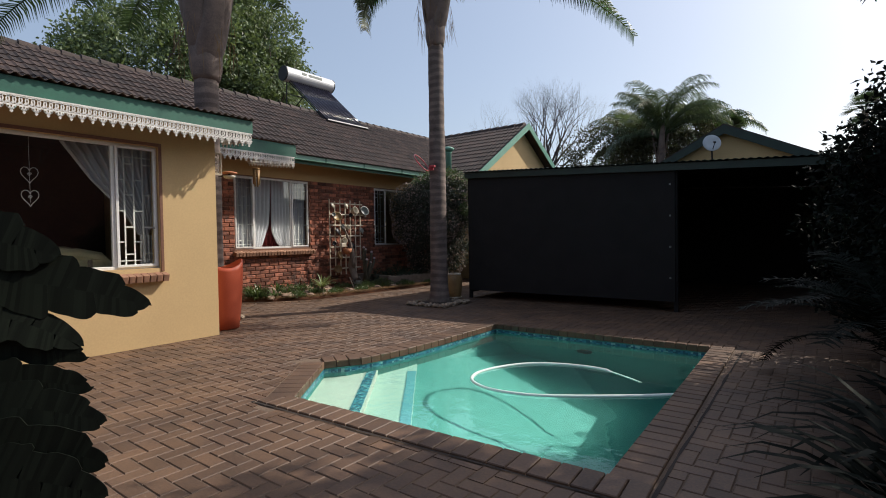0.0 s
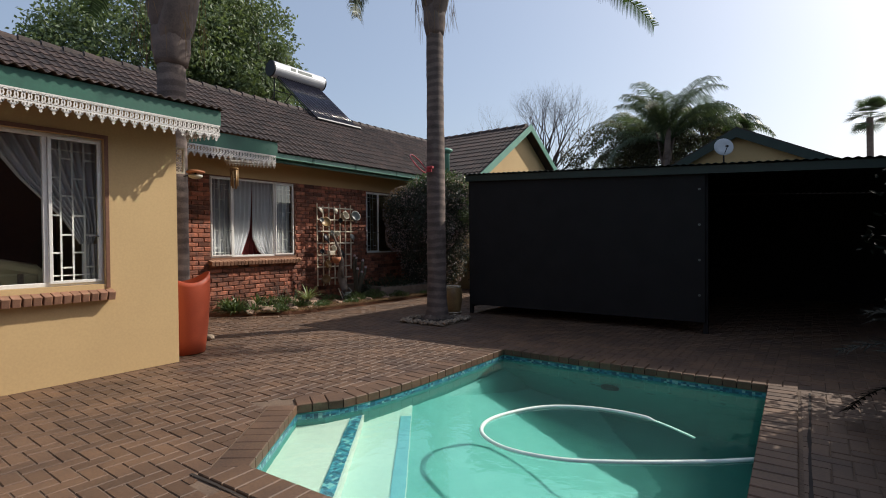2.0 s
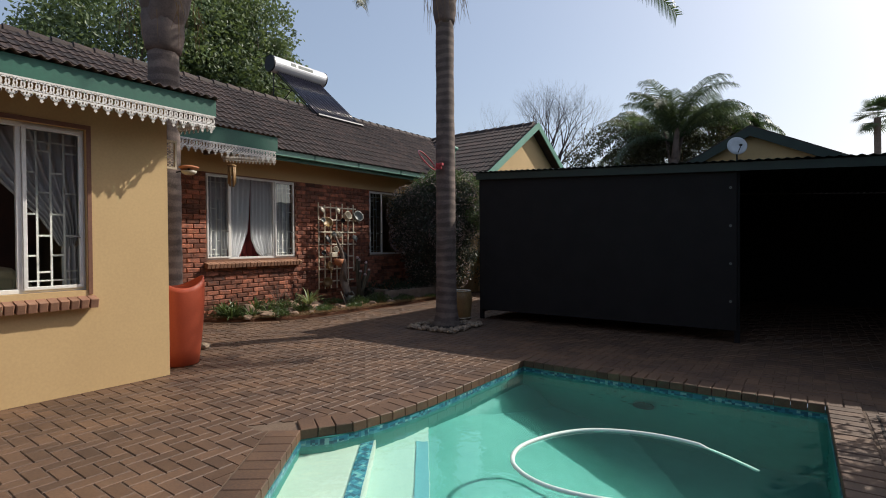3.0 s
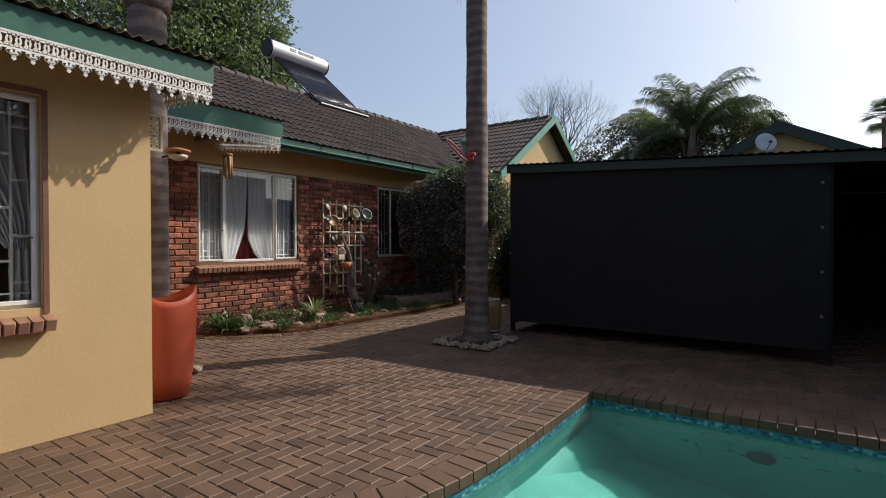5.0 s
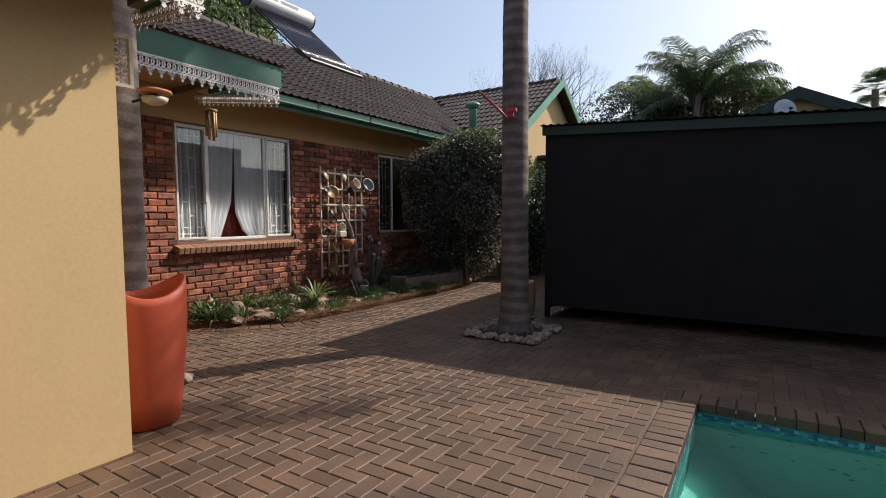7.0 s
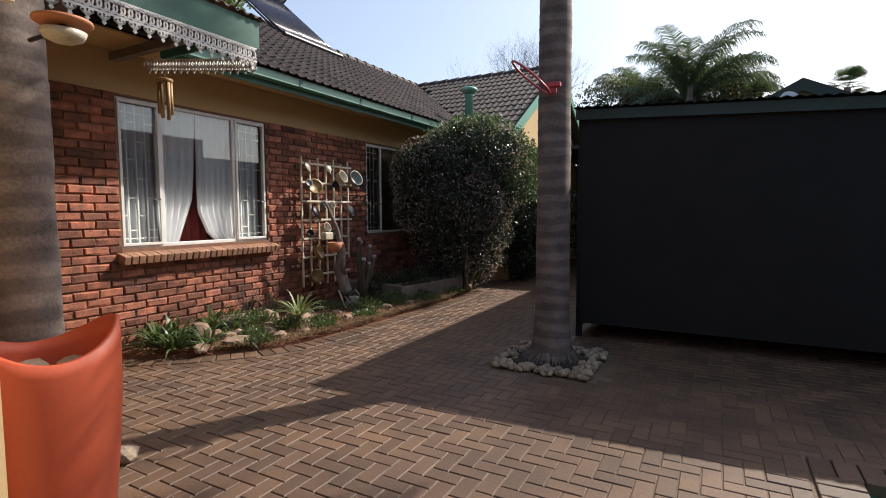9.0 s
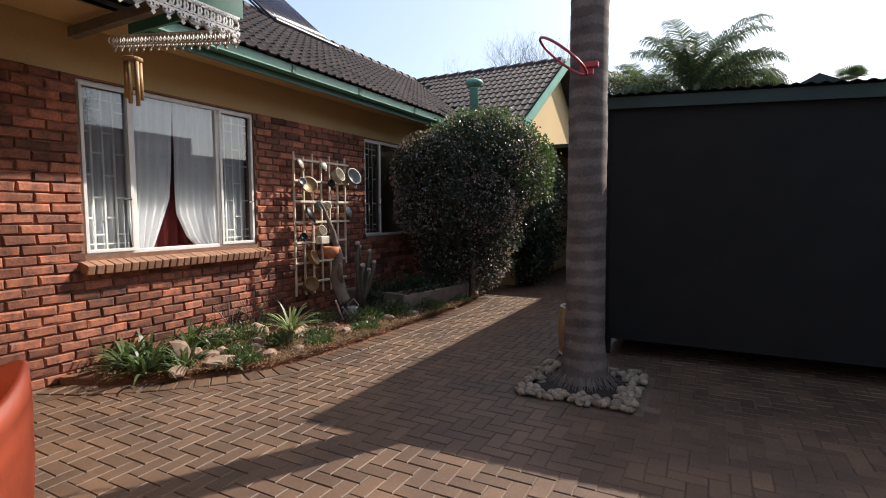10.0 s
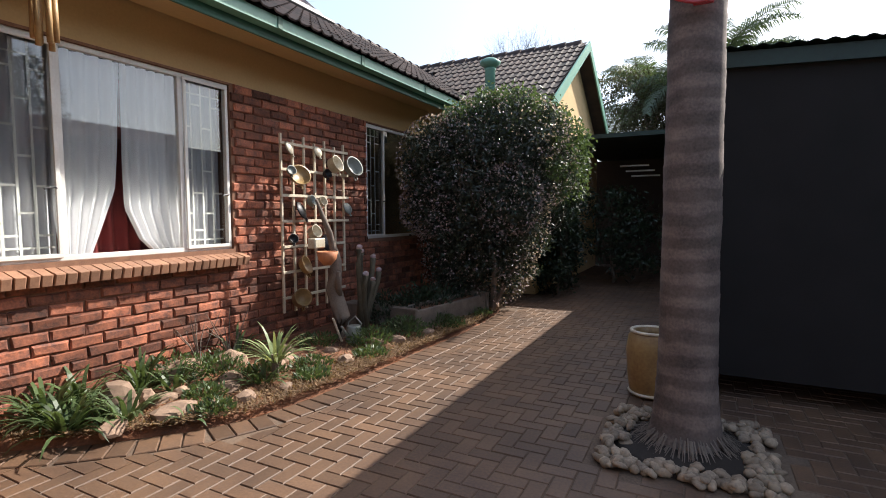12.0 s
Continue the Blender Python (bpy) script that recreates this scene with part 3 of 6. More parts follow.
class Soup:
    """Vertices and faces gathered in lists, for leaves and twigs by the thousand."""
    def __init__(self):
        self.v, self.f = [], []

    def quad(self, a, b, c, d):
        n = len(self.v)
        self.v += [tuple(a), tuple(b), tuple(c), tuple(d)]
        self.f.append((n, n + 1, n + 2, n + 3))

    def leaf(self, p, d, side, length, width, fold=0.15):
        """A leaf of two halves from p along d."""
        n = len(self.v)
        up = d.cross(side)
        m = p + d * length * 0.45
        self.v += [tuple(p), tuple(m + side * width * 0.5 + up * width * fold), tuple(p + d * length), tuple(m - side * width * 0.5 + up * width * fold)]
        self.f += [(n, n + 1, n + 2), (n, n + 2, n + 3)]

    def ribbon(self, pts, sides, widths):
        n = len(self.v)
        for p, s, w in zip(pts, sides, widths):
            self.v += [tuple(p - s * w * 0.5), tuple(p + s * w * 0.5)]
        for i in range(len(pts) - 1):
            a = n + 2 * i
            self.f.append((a, a + 1, a + 3, a + 2))

    def done(self, name, material, parent=None, label="", kind="", category="", smooth=False):
        me = bpy.data.meshes.new(name)
        me.from_pydata(self.v, [], self.f)
        if smooth:
            me.shade_smooth()
        me.materials.append(M[material])
        ob = new(name, me)
        if parent:
            ob.parent = parent
        return tagged(ob, label, category, "", kind)


# ---- windows ----
def window(name, x, y0, y1, z0, z1, mullions, bars, label, sill=None):
    """A steel window in a wall that faces +x. bars: the lights (ya, yb) with burglar bars."""
    w = thing(name, (0, 0, 0), label, "window", kind="structure")
    f = 0.04
    xa, xb = x - 0.1, x - 0.055
    rows = [(xa, xb, y0, y1, z0, z0 + f), (xa, xb, y0, y1, z1 - f, z1), (xa, xb, y0, y0 + f, z0 + f, z1 - f), (xa, xb, y1 - f, y1, z0 + f, z1 - f)]
    edges = [y0] + list(mullions) + [y1]
    rows += [(xa, xb, m - 0.02, m + 0.02, z0 + f, z1 - f) for m in mullions]
    part("window_frame", boxes(*rows, bevel=0.004), "white", w)
    for a, b in zip(edges, edges[1:]):
        p = part("pane", boxes((x - 0.082, x - 0.078, a + 0.018, b - 0.018, z0 + f - 0.003, z1 - f + 0.003)), "glass", w)
        p.visible_shadow = False
        if (a, b) in bars:
            s = 0.03
            sash = [(x - 0.054, x - 0.035, a + 0.02, b - 0.02, z0 + 0.025, z0 + 0.025 + s), (x - 0.054, x - 0.035, a + 0.02, b - 0.02, z1 - 0.025 - s, z1 - 0.025), (x - 0.054, x - 0.035, a + 0.02, a + 0.02 + s, z0 + 0.055, z1 - 0.055), (x - 0.054, x - 0.035, b - 0.02 - s, b - 0.02, z0 + 0.055, z1 - 0.055)]
            part("sash", boxes(*sash, bevel=0.003), "white", w)
            n = 3
            bm = bmesh.new()
            ya, yb = a + 0.04, b - 0.04
            ys = [ya + (yb - ya) * k / (n + 1) for k in range(0, n + 2)]
            for y in ys[1:-1]:
                box(bm, x - 0.125, x - 0.119, y - 0.008, y + 0.008, z0 + 0.05, z1 - 0.05)
            for zz in (z0 + 0.10, z1 - 0.14):
                box(bm, x - 0.127, x - 0.121, ya, yb, zz - 0.006, zz + 0.006)
            h = z1 - z0
            for k in range(n + 1):
                for fr in ((0.22, 0.47, 0.72), (0.12, 0.34, 0.6, 0.85))[k % 2]:
                    zz = z0 + h * fr
                    box(bm, x - 0.128, x - 0.122, ys[k], ys[k + 1], zz - 0.008, zz + 0.008)
            part("burglar_bars", bm, "white", w)
            bm = bmesh.new()
            tube(bm, [(x - 0.03, b - 0.05, z0 + h * 0.33), (x + 0.02, b - 0.08, z0 + h * 0.335), (x + 0.025, b - 0.15, z0 + h * 0.325)], 0.007, 6)
            part("window_handle", bm, "darkmetal", w)
    if sill:
        s = part("window_sill", boxes((x - 0.1, x - 0.01, sill[0], sill[1], z0 - 0.09, z0 - 0.045)), "mortar", w)
        sill.append(s)
    return w


def curtain(label, x, fy0, fy1, z0, z1, material="curtain", waves=9, amp=0.03, parent=None):
    """A hanging sheet; fy0 and fy1 give its edges in y at height z."""
    rnd = random.Random(int(z1 * 100 + waves))
    bm = bmesh.new()
    nu, nv = waves * 8, 26
    ph = [rnd.uniform(-0.6, 0.6) for _ in range(waves + 2)]
    g = []
    for j in range(nv + 1):
        z = z0 + (z1 - z0) * j / nv
        a, b = fy0(z), fy1(z)
        row = []
        for i in range(nu + 1):
            u = i / nu
            k = u * waves
            p = ph[int(k)] * (1 - k % 1) + ph[int(k) + 1] * (k % 1)
            row.append(bm.verts.new((x + amp * math.sin(math.tau * k + p) + 0.01 * noise.noise(Vector((u * 9, z * 2, waves))), a + (b - a) * u, z)))
        g.append(row)
    for r, s in zip(g, g[1:]):
        for i in range(nu):
            bm.faces.new((r[i], r[i + 1], s[i + 1], s[i]))
    return part("curtain", bm, material, parent, label, "", "curtain", smooth=True)


w2_sill, w1_sill = [6.52, 8.62], [1.1, 3.70]
win2 = window("window_2", MX, *W2, (7.06, 8.0), [(6.58, 7.06), (8.0, 8.50)], "white steel window with burglar bars and net curtains behind", w2_sill)
win1 = window("window_1", WX, *W1, (1.7, 3.15), [(1.2, 1.7), (3.15, 3.63)], "white steel window with burglar bars in one light", w1_sill)
win3 = window("window_3", MX, *W3, (11.16, 12.12), [(10.68, 11.16)], "white steel window with a dark room behind")
part("window_reveal", boxes((WX - 0.05, WX + 0.012, 3.632, 3.665, 0.9, 2.45), (WX - 0.05, WX + 0.012, 1.1, 3.632, 2.412, 2.45)), "terracotta_trim", None, "brown painted strip round the window", "structure", "trim")


def lerp(z, pts):
    for (za, ya), (zb, yb) in zip(pts, pts[1:]):
        if z <= zb:
            return ya + (yb - ya) * max(0, (z - za)) / (zb - za)
    return pts[-1][1]


CX = MX - 0.175
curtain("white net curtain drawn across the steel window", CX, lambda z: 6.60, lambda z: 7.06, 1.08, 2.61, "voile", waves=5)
curtain("white net curtain pushed aside at its hem", CX, lambda z: lerp(z, [(1.05, 7.08), (1.4, 7.04), (2.6, 7.05)]), lambda z: lerp(z, [(1.05, 7.28), (1.3, 7.38), (1.6, 7.49), (1.9, 7.52), (2.6, 7.56)]), 1.08, 2.61, waves=5, amp=0.028)
curtain("white net curtain pushed aside at its hem", CX, lambda z: lerp(z, [(1.05, 7.82), (1.2, 7.67), (1.45, 7.56), (1.9, 7.56), (2.6, 7.57)]), lambda z: 8.06, 1.08, 2.61, waves=6, amp=0.028)
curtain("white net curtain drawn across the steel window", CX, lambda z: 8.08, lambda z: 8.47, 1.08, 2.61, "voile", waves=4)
curtain("dark red curtain hanging behind the net curtains", CX - 0.12, lambda z: 7.1, lambda z: 7.95, 1.06, 2.5, "redcloth", waves=7)
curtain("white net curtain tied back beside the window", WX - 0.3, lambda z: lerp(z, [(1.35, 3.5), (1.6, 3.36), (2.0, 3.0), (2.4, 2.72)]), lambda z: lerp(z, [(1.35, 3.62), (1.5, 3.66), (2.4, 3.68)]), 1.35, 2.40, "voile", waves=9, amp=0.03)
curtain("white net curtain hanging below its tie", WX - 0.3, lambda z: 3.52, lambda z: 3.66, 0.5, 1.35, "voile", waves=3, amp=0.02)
# Inner walls have the shade of the rooms put into their colour.
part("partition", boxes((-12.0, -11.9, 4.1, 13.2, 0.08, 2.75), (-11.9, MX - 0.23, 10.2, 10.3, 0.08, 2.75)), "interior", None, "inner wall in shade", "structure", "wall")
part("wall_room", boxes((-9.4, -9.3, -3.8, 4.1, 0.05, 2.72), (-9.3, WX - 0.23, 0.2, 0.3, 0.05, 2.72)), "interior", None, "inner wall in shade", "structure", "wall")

sofa = thing("sofa", (-7.15, 2.1, 0.05), "olive upholstered sofa with scatter cushions behind the window", "sofa")
bm = bmesh.new(); box(bm, -0.75, 0.1, -1.3, 1.2, 0.12, 0.5, bevel=0.04); part("seat", bm, "armchair", sofa)
bm = bmesh.new()
box(bm, 0.0, 0.22, -1.3, 1.2, 0.1, 1.04, bevel=0.06)
tube(bm, [(0.11, -1.3, 1.04), (0.11, 0.9, 1.05), (0.11, 1.12, 1.0), (0.11, 1.24, 0.86)], 0.1, 12)
part("backrest", bm, "armchair", sofa, smooth=False)
for y in (-0.1, 0.98):
    part("piping", boxes((0.222, 0.228, y, y + 0.05, 0.15, 1.0)), "bark", sofa, "dark band down the back")
for s_ in (-1.35, 1.25):
    bm = bmesh.new(); box(bm, -0.75, 0.1, s_ - 0.1, s_ + 0.1, 0.1, 0.7, bevel=0.05); part("armrest", bm, "armchair", sofa)
for k, y in enumerate((-0.3, 0.4, 0.78)):
    bm = bmesh.new(); bmesh.ops.create_icosphere(bm, subdivisions=3, radius=1)
    for v in bm.verts:
        v.co = Vector((v.co.x * 0.12, v.co.y * 0.24, v.co.z * 0.2)) * (1 + 0.15 * abs(v.co.y * v.co.z))
    c = part("cushion", bm, ("curtain", "bark", "armchair")[k], None, ("pale", "dark", "olive")[k] + " scatter cushion on the sofa", "", "cushion", smooth=True)
    c.location = (-7.25, 2.1 + y, 1.02)

# heart ornament
orn = thing("hanging_ornament", (-6.42, 2.42, 1.75), "white wire ornament of two hearts hanging in the window", "ornament")
for zc in (0.0, 0.24):
    pts = []
    for k in range(25):
        a = math.tau * k / 24
        pts.append((0, 0.075 * (16 * math.sin(a) ** 3) / 16, zc + 0.006 * (13 * math.cos(a) - 5 * math.cos(2 * a) - 2 * math.cos(3 * a) - math.cos(4 * a))))
    bm = bmesh.new(); tube(bm, pts, 0.004, 5); part("heart", bm, "white", orn)
    bm = bmesh.new(); tube(bm, [(0, 0.02 * math.cos(k * 0.7) * (1 - k / 20), zc + 0.02 * math.sin(k * 0.7) * (1 - k / 20)) for k in range(18)], 0.003, 5); part("scroll", bm, "white", orn)
bm = bmesh.new(); tube(bm, [(0, 0, -0.06), (0, 0, 0.64)], 0.002, 4); part("cord", bm, "white", orn)

# ---- fretwork ----
def annulus(bm, place, u, w, r, width, t, seg=12, a0=0.0, a1=math.tau):
    closed = a1 - a0 > 6.28
    n = seg if closed else seg + 1
    rows = []
    for k in range(n):
        a = a0 + (a1 - a0) * k / seg
        c, s = math.cos(a), math.sin(a)
        rows.append([bm.verts.new(place(u + q * c, w + q * s, d)) for q, d in ((r, 0), (r + width, 0), (r + width, t), (r, t))])
    for k in range(n if closed else n - 1):
        p, q = rows[k], rows[(k + 1) % n]
        for i in range(4):
            bm.faces.new((p[i], q[i], q[(i + 1) % 4], p[(i + 1) % 4]))


def strip(bm, place, u0, u1, w0, w1, t):
    v = [bm.verts.new(place(u, w, d)) for d in (0, t) for w in (w0, w1) for u in (u0, u1)]
    for f in ((0, 2, 3, 1), (4, 5, 7, 6), (0, 1, 5, 4), (2, 6, 7, 3), (0, 4, 6, 2), (1, 3, 7, 5)):
        bm.faces.new([v[i] for i in f])


PITCH = 0.094


def lace_unit(bm, place, u, H):
    """One repeat of cast fretwork, hanging from w = 0 down to -H: overlapping rings with scrolls, and a trefoil drop."""
    t = 0.008
    for du in (0.0, PITCH / 2):
        annulus(bm, place, u + PITCH / 2 + du, -0.056, 0.030, 0.011, t, 14)
        annulus(bm, place, u + PITCH / 2 + du - 0.012, -0.083, 0.003, 0.009, t * 1.3, 7)
    for s in (-1, 1):
        annulus(bm, place, u + PITCH / 2 + s * 0.019, -0.024, 0.004, 0.009, t, 8)
        annulus(bm, place, u + PITCH / 2 + s * 0.021, -0.122, 0.006, 0.011, t, 8)
    annulus(bm, place, u + PITCH / 2, -0.143, 0.002, 0.013, t, 6)
    annulus(bm, place, u + PITCH / 2, -0.165, 0.002, 0.013, t, 4)
    annulus(bm, place, u + PITCH / 2, -0.110, 0.030, 0.009, t, 7, math.pi * 1.1, math.pi * 1.9)
    strip(bm, place, u, u + PITCH, -0.013, 0.0, t)
    strip(bm, place, u, u + PITCH, -0.110, -0.098, t * 0.9)


def lace(name, n, place, label, H=0.19):
    bm = bmesh.new()
    for k in range(n):
        lace_unit(bm, place, k * PITCH, H)
    bmesh.ops.recalc_face_normals(bm, faces=bm.faces[:])
    return part(name, bm, "lace", None, label, "structure", "trim")


lace("fretwork", 92, lambda u, w, d: (-5.84 + d, 4.65 - u, 2.672 + w), "white cast fretwork hanging below the green fascia")
lace("fretwork", 8, lambda u, w, d: (-5.84 - u, 4.64 + d, 2.668 + 0.07 * u + w * 0.8), "white cast fretwork returning to the wall")
lace("fretwork", 19, lambda u, w, d: (-7.58 + d, 6.62 - u, 2.78 + w), "white cast fretwork hanging below the green fascia")
lace("fretwork", 16, lambda u, w, d: (-7.56 - u, 6.60 + d, 2.70 + 0.135 * u + w * 0.75), "white cast fretwork returning to the wall")
part("bracket_beam", boxes((-9.5, -7.65, 6.5, 6.57, 2.93, 3.01), (-9.5, -7.65, 5.6, 5.67, 2.93, 3.01), (-6.5, -5.88, 4.56, 4.62, 2.70, 2.8)), "timber", None, "brown timber beam under the canopy", "structure", "beam")

# pierced bracket at the palm
br = thing("lattice_bracket", (-6.3, 4.5, 2.15), "pierced cream metal bracket box below the eave", "bracket")
bm = bmesh.new()
for i in range(2):
    for j in range(5):
        annulus(bm, lambda u, w, d: (-0.02 + d, u, w), -0.11 + i * 0.045, 0.04 + j * 0.055, 0.014, 0.008, 0.01, 8)
part("grille", bm, "lath", br)
part("frame", boxes((-0.03, 0.0, -0.15, -0.02, 0.28, 0.30), (-0.03, 0.0, -0.15, -0.02, 0.0, 0.02), (-0.03, 0.0, -0.04, -0.02, 0.02, 0.28)), "lath", br)

# bird feeder
bf = thing("bird_feeder", (-6.62, 4.77, 2.15), "terracotta lidded bird feeder with a cream bowl on the palm", "bird feeder")
bm = bmesh.new(); lathe(bm, [(0.05, 0.0), (0.09, 0.02), (0.105, 0.055), (0.098, 0.055), (0.08, 0.03)]); part("bowl", bm, "enamel", bf, smooth=True)
bm = bmesh.new(); lathe(bm, [(0.12, 0.09), (0.135, 0.1), (0.13, 0.115), (0.06, 0.135), (0.02, 0.14)]); part("lid", bm, "terra2", bf, smooth=True)
bm = bmesh.new(); tube(bm, [(0, 0, 0.02), (0, 0, 0.1)], 0.02, 8); tube(bm, [(0, 0, 0.07), (-0.36, 0.0, 0.07)], 0.012, 6); part("arm", bm, "darkmetal", bf)

bf.scale = (0.8, 0.8, 0.8)

# wind chime
ch = thing("wind_chime", (-8.86, 6.65, 2.70), "bamboo wind chime hanging from the white fretwork", "wind chime")
rnd = random.Random(4)
bm = bmesh.new(); lathe(bm, [(0.07, -0.02), (0.075, -0.01), (0.075, 0.0), (0.07, 0.005)], 16); part("disc", bm, "bamboo", ch)
bm = bmesh.new(); tube(bm, [(0, 0, 0), (0, 0, 0.08)], 0.003, 5); part("cord", bm, "timber", ch)
for k in range(6):
    a = k * math.tau / 6
    L = rnd.uniform(0.28, 0.42)
    bm = bmesh.new(); tube(bm, [(0.05 * math.cos(a), 0.05 * math.sin(a), -0.03), (0.052 * math.cos(a), 0.052 * math.sin(a), -0.03 - L)], 0.016, 10)
    part("pipe", bm, "bamboo", ch, smooth=True)

# ---- solar water heater ----
sol = thing("solar_water_heater", (-12.3, 10.75, 4.9), "solar water heater with a silver tank over rows of dark tubes", "solar water heater")
TX, TZ = -0.98, 1.58
bm = bmesh.new(); tube(bm, [(TX, -0.2, TZ), (TX, 1.65, TZ)], 0.23, 28); part("tank", bm, "silver", sol, smooth=False)
for y in (-0.24, 1.65):
    bm = bmesh.new(); tube(bm, [(TX, y, TZ), (TX, y + 0.04, TZ)], 0.235, 28); part("end_cap", bm, "darkmetal", sol)
pa, pb = Vector((0.85, 0, -0.13)), Vector((TX + 0.08, 0, TZ - 0.2))
for k in range(20):
    y = -0.02 + 1.5 * k / 19
    bm = bmesh.new(); tube(bm, [pa + Vector((0, y, 0)), pb + Vector((0, y, 0))], 0.024, 8)
    part("tube", bm, "tube", sol, smooth=True)
bm = bmesh.new(); tube(bm, [pa + Vector((0.03, -0.08, -0.01)), pa + Vector((0.03, 1.56, -0.01))], 0.05, 8); part("rail", bm, "darkmetal", sol)
for y in (-0.06, 1.54):
    bm = bmesh.new()
    tube(bm, [pa + Vector((0, y, -0.06)), pb + Vector((0, y, -0.05))], 0.02, 6)
    tube(bm, [(TX - 0.1, y, 0.0), (TX - 0.05, y, TZ - 0.15)], 0.02, 6)
    tube(bm, [(TX - 0.1, y, 0.2), (-0.2, y, 0.75)], 0.015, 6)
    tube(bm, [(TX - 0.1, y, 1.0), (-0.2, y, 0.7)], 0.015, 6)
    part("stand", bm, "darkmetal", sol)
ang = radians(15)
for y0_, y1_ in ((0.32, 0.52), (0.58, 1.14)):
    bm = bmesh.new()
    box(bm, TX + 0.226 * math.cos(ang), TX + 0.236 * math.cos(ang), y0_, y1_, TZ + 0.02, TZ + 0.11)
    part("lettering", bm, "zinc", sol, "grey bar of worn lettering")

# roof flue
fl = thing("roof_flue", (-8.72, 13.0, 3.15), "round green metal flue with a cap above the roof", "flue")
bm = bmesh.new(); lathe(bm, [(0.085, -0.1), (0.085, 0.62), (0.1, 0.64)], 20); part("pipe", bm, "gutter", fl, smooth=True)
bm = bmesh.new(); lathe(bm, [(0.10, 0.66), (0.17, 0.72), (0.17, 0.76), (0.1, 0.8), (0.02, 0.82)], 20); part("cap", bm, "gutter", fl, smooth=True)

# ---- red pot ----
pot = thing("plant_pot", (-6.63, 4.64, 0), "tall orange-red glazed pot with a wavy rim and stones inside", "plant pot")
bm = bmesh.new()
seg = 48
prof = [(0.165, 0.0), (0.2, 0.01), (0.225, 0.2), (0.25, 0.45), (0.268, 0.7), (0.272, 0.86), (0.268, 0.93), (0.25, 0.935), (0.245, 0.86), (0.24, 0.72)]
rings = []
for r, z in prof:
    row = []
    for k in range(seg):
        a = k * math.tau / seg
        wave = (0.06 * math.cos(2 * (a - radians(75)))) * (z / 0.93) ** 6 if z > 0.7 and r > 0.241 else 0
        fl_ = 1 + 0.02 * math.cos(3 * a) * (z / 0.93)
        row.append(bm.verts.new((r * fl_ * math.cos(a), r * fl_ * math.sin(a), z + wave)))
    rings.append(row)
for a, b in zip(rings, rings[1:]):
    for k in range(seg):
        bm.faces.new((a[k], a[(k + 1) % seg], b[(k + 1) % seg], b[k]))
bm.faces.new(rings[0][::-1])
part("body", bm, "terracotta", pot, smooth=True)
bm = bmesh.new(); lathe(bm, [(0.01, 0.70), (0.242, 0.70), (0.242, 0.73), (0.01, 0.75)], 24); part("fill", bm, "stone", pot)
rnd = random.Random(8)
for k in range(4):
    b = rock_mesh(rnd, 0.09, 0.07, 0.06)
    bmesh.ops.translate(b, vec=(0.11 * math.cos(k * 1.7), 0.11 * math.sin(k * 1.7), 0.77), verts=b.verts[:])
    part("stone", b, "stone", pot, smooth=False)
b = rock_mesh(rnd, 0.10, 0.07, 0.05)
st = part("stone", b, "stone", None, "pale stone lying on the brick paving", "", "stone")
st.location = (-7.22, 5.24, 0.03)

# pot behind the palm
p2 = thing("plant_pot", (-5.86, 9.2, 0), "ochre glazed ceramic pot with rope-like rims", "plant pot")
bm = bmesh.new(); lathe(bm, [(0.13, 0.0), (0.155, 0.02), (0.175, 0.18), (0.185, 0.36), (0.17, 0.46), (0.14, 0.50), (0.12, 0.5), (0.12, 0.44), (0.14, 0.40)], 28); part("body", bm, "ochre", p2, smooth=True)
for z, r in ((0.03, 0.158), (0.5, 0.15)):
    bm = bmesh.new(); tube(bm, [(r * math.cos(k * math.tau / 24), r * math.sin(k * math.tau / 24), z) for k in range(25)], 0.012, 6); part("rim", bm, "enamel", p2, smooth=True)

# hoop on palm
hp = thing("basketball_hoop", (-5.58, 8.2, 2.55), "small red basketball hoop fixed to the palm trunk", "hoop")
bm = bmesh.new()
c = Vector((-0.16, -0.12, 0.10))
e1, e2 = Vector((-0.18, 0.024, 0.17)), Vector((-0.108, 0.21, 0.048))
tube(bm, [c + e1 * math.cos(k * math.tau / 32) + e2 * math.sin(k * math.tau / 32) for k in range(33)], 0.011, 6)
part("ring", bm, "redpaint", hp, smooth=True)
part("backplate", boxes((-0.04, 0.06, -0.055, -0.03, -0.05, 0.05), (0.0, 0.1, -0.08, -0.03, 0.0, 0.04), bevel=0.004), "redpaint", hp)

# yellow hose on wall
hs = thing("garden_hose", (-9.5, 5.72, 0.4), "yellow garden hose hanging on the brick wall", "hose")
bm = bmesh.new(); tube(bm, [(0.03, 0.0 + 0.06 * math.sin(k * 0.5), 1.25 - k * 0.07 if k else 1.28) for k in range(24)], 0.011, 7); part("pipe", bm, "yellowhose", hs, smooth=True)

# ---- pool fittings ----
d = Vector((POOL[1][0] - POOL[0][0], POOL[1][1] - POOL[0][1], 0)).normalized()
nrm = Vector((d.y * -1, d.x, 0)) * -1
A = Vector((POOL[0][0], POOL[0][1], 0))


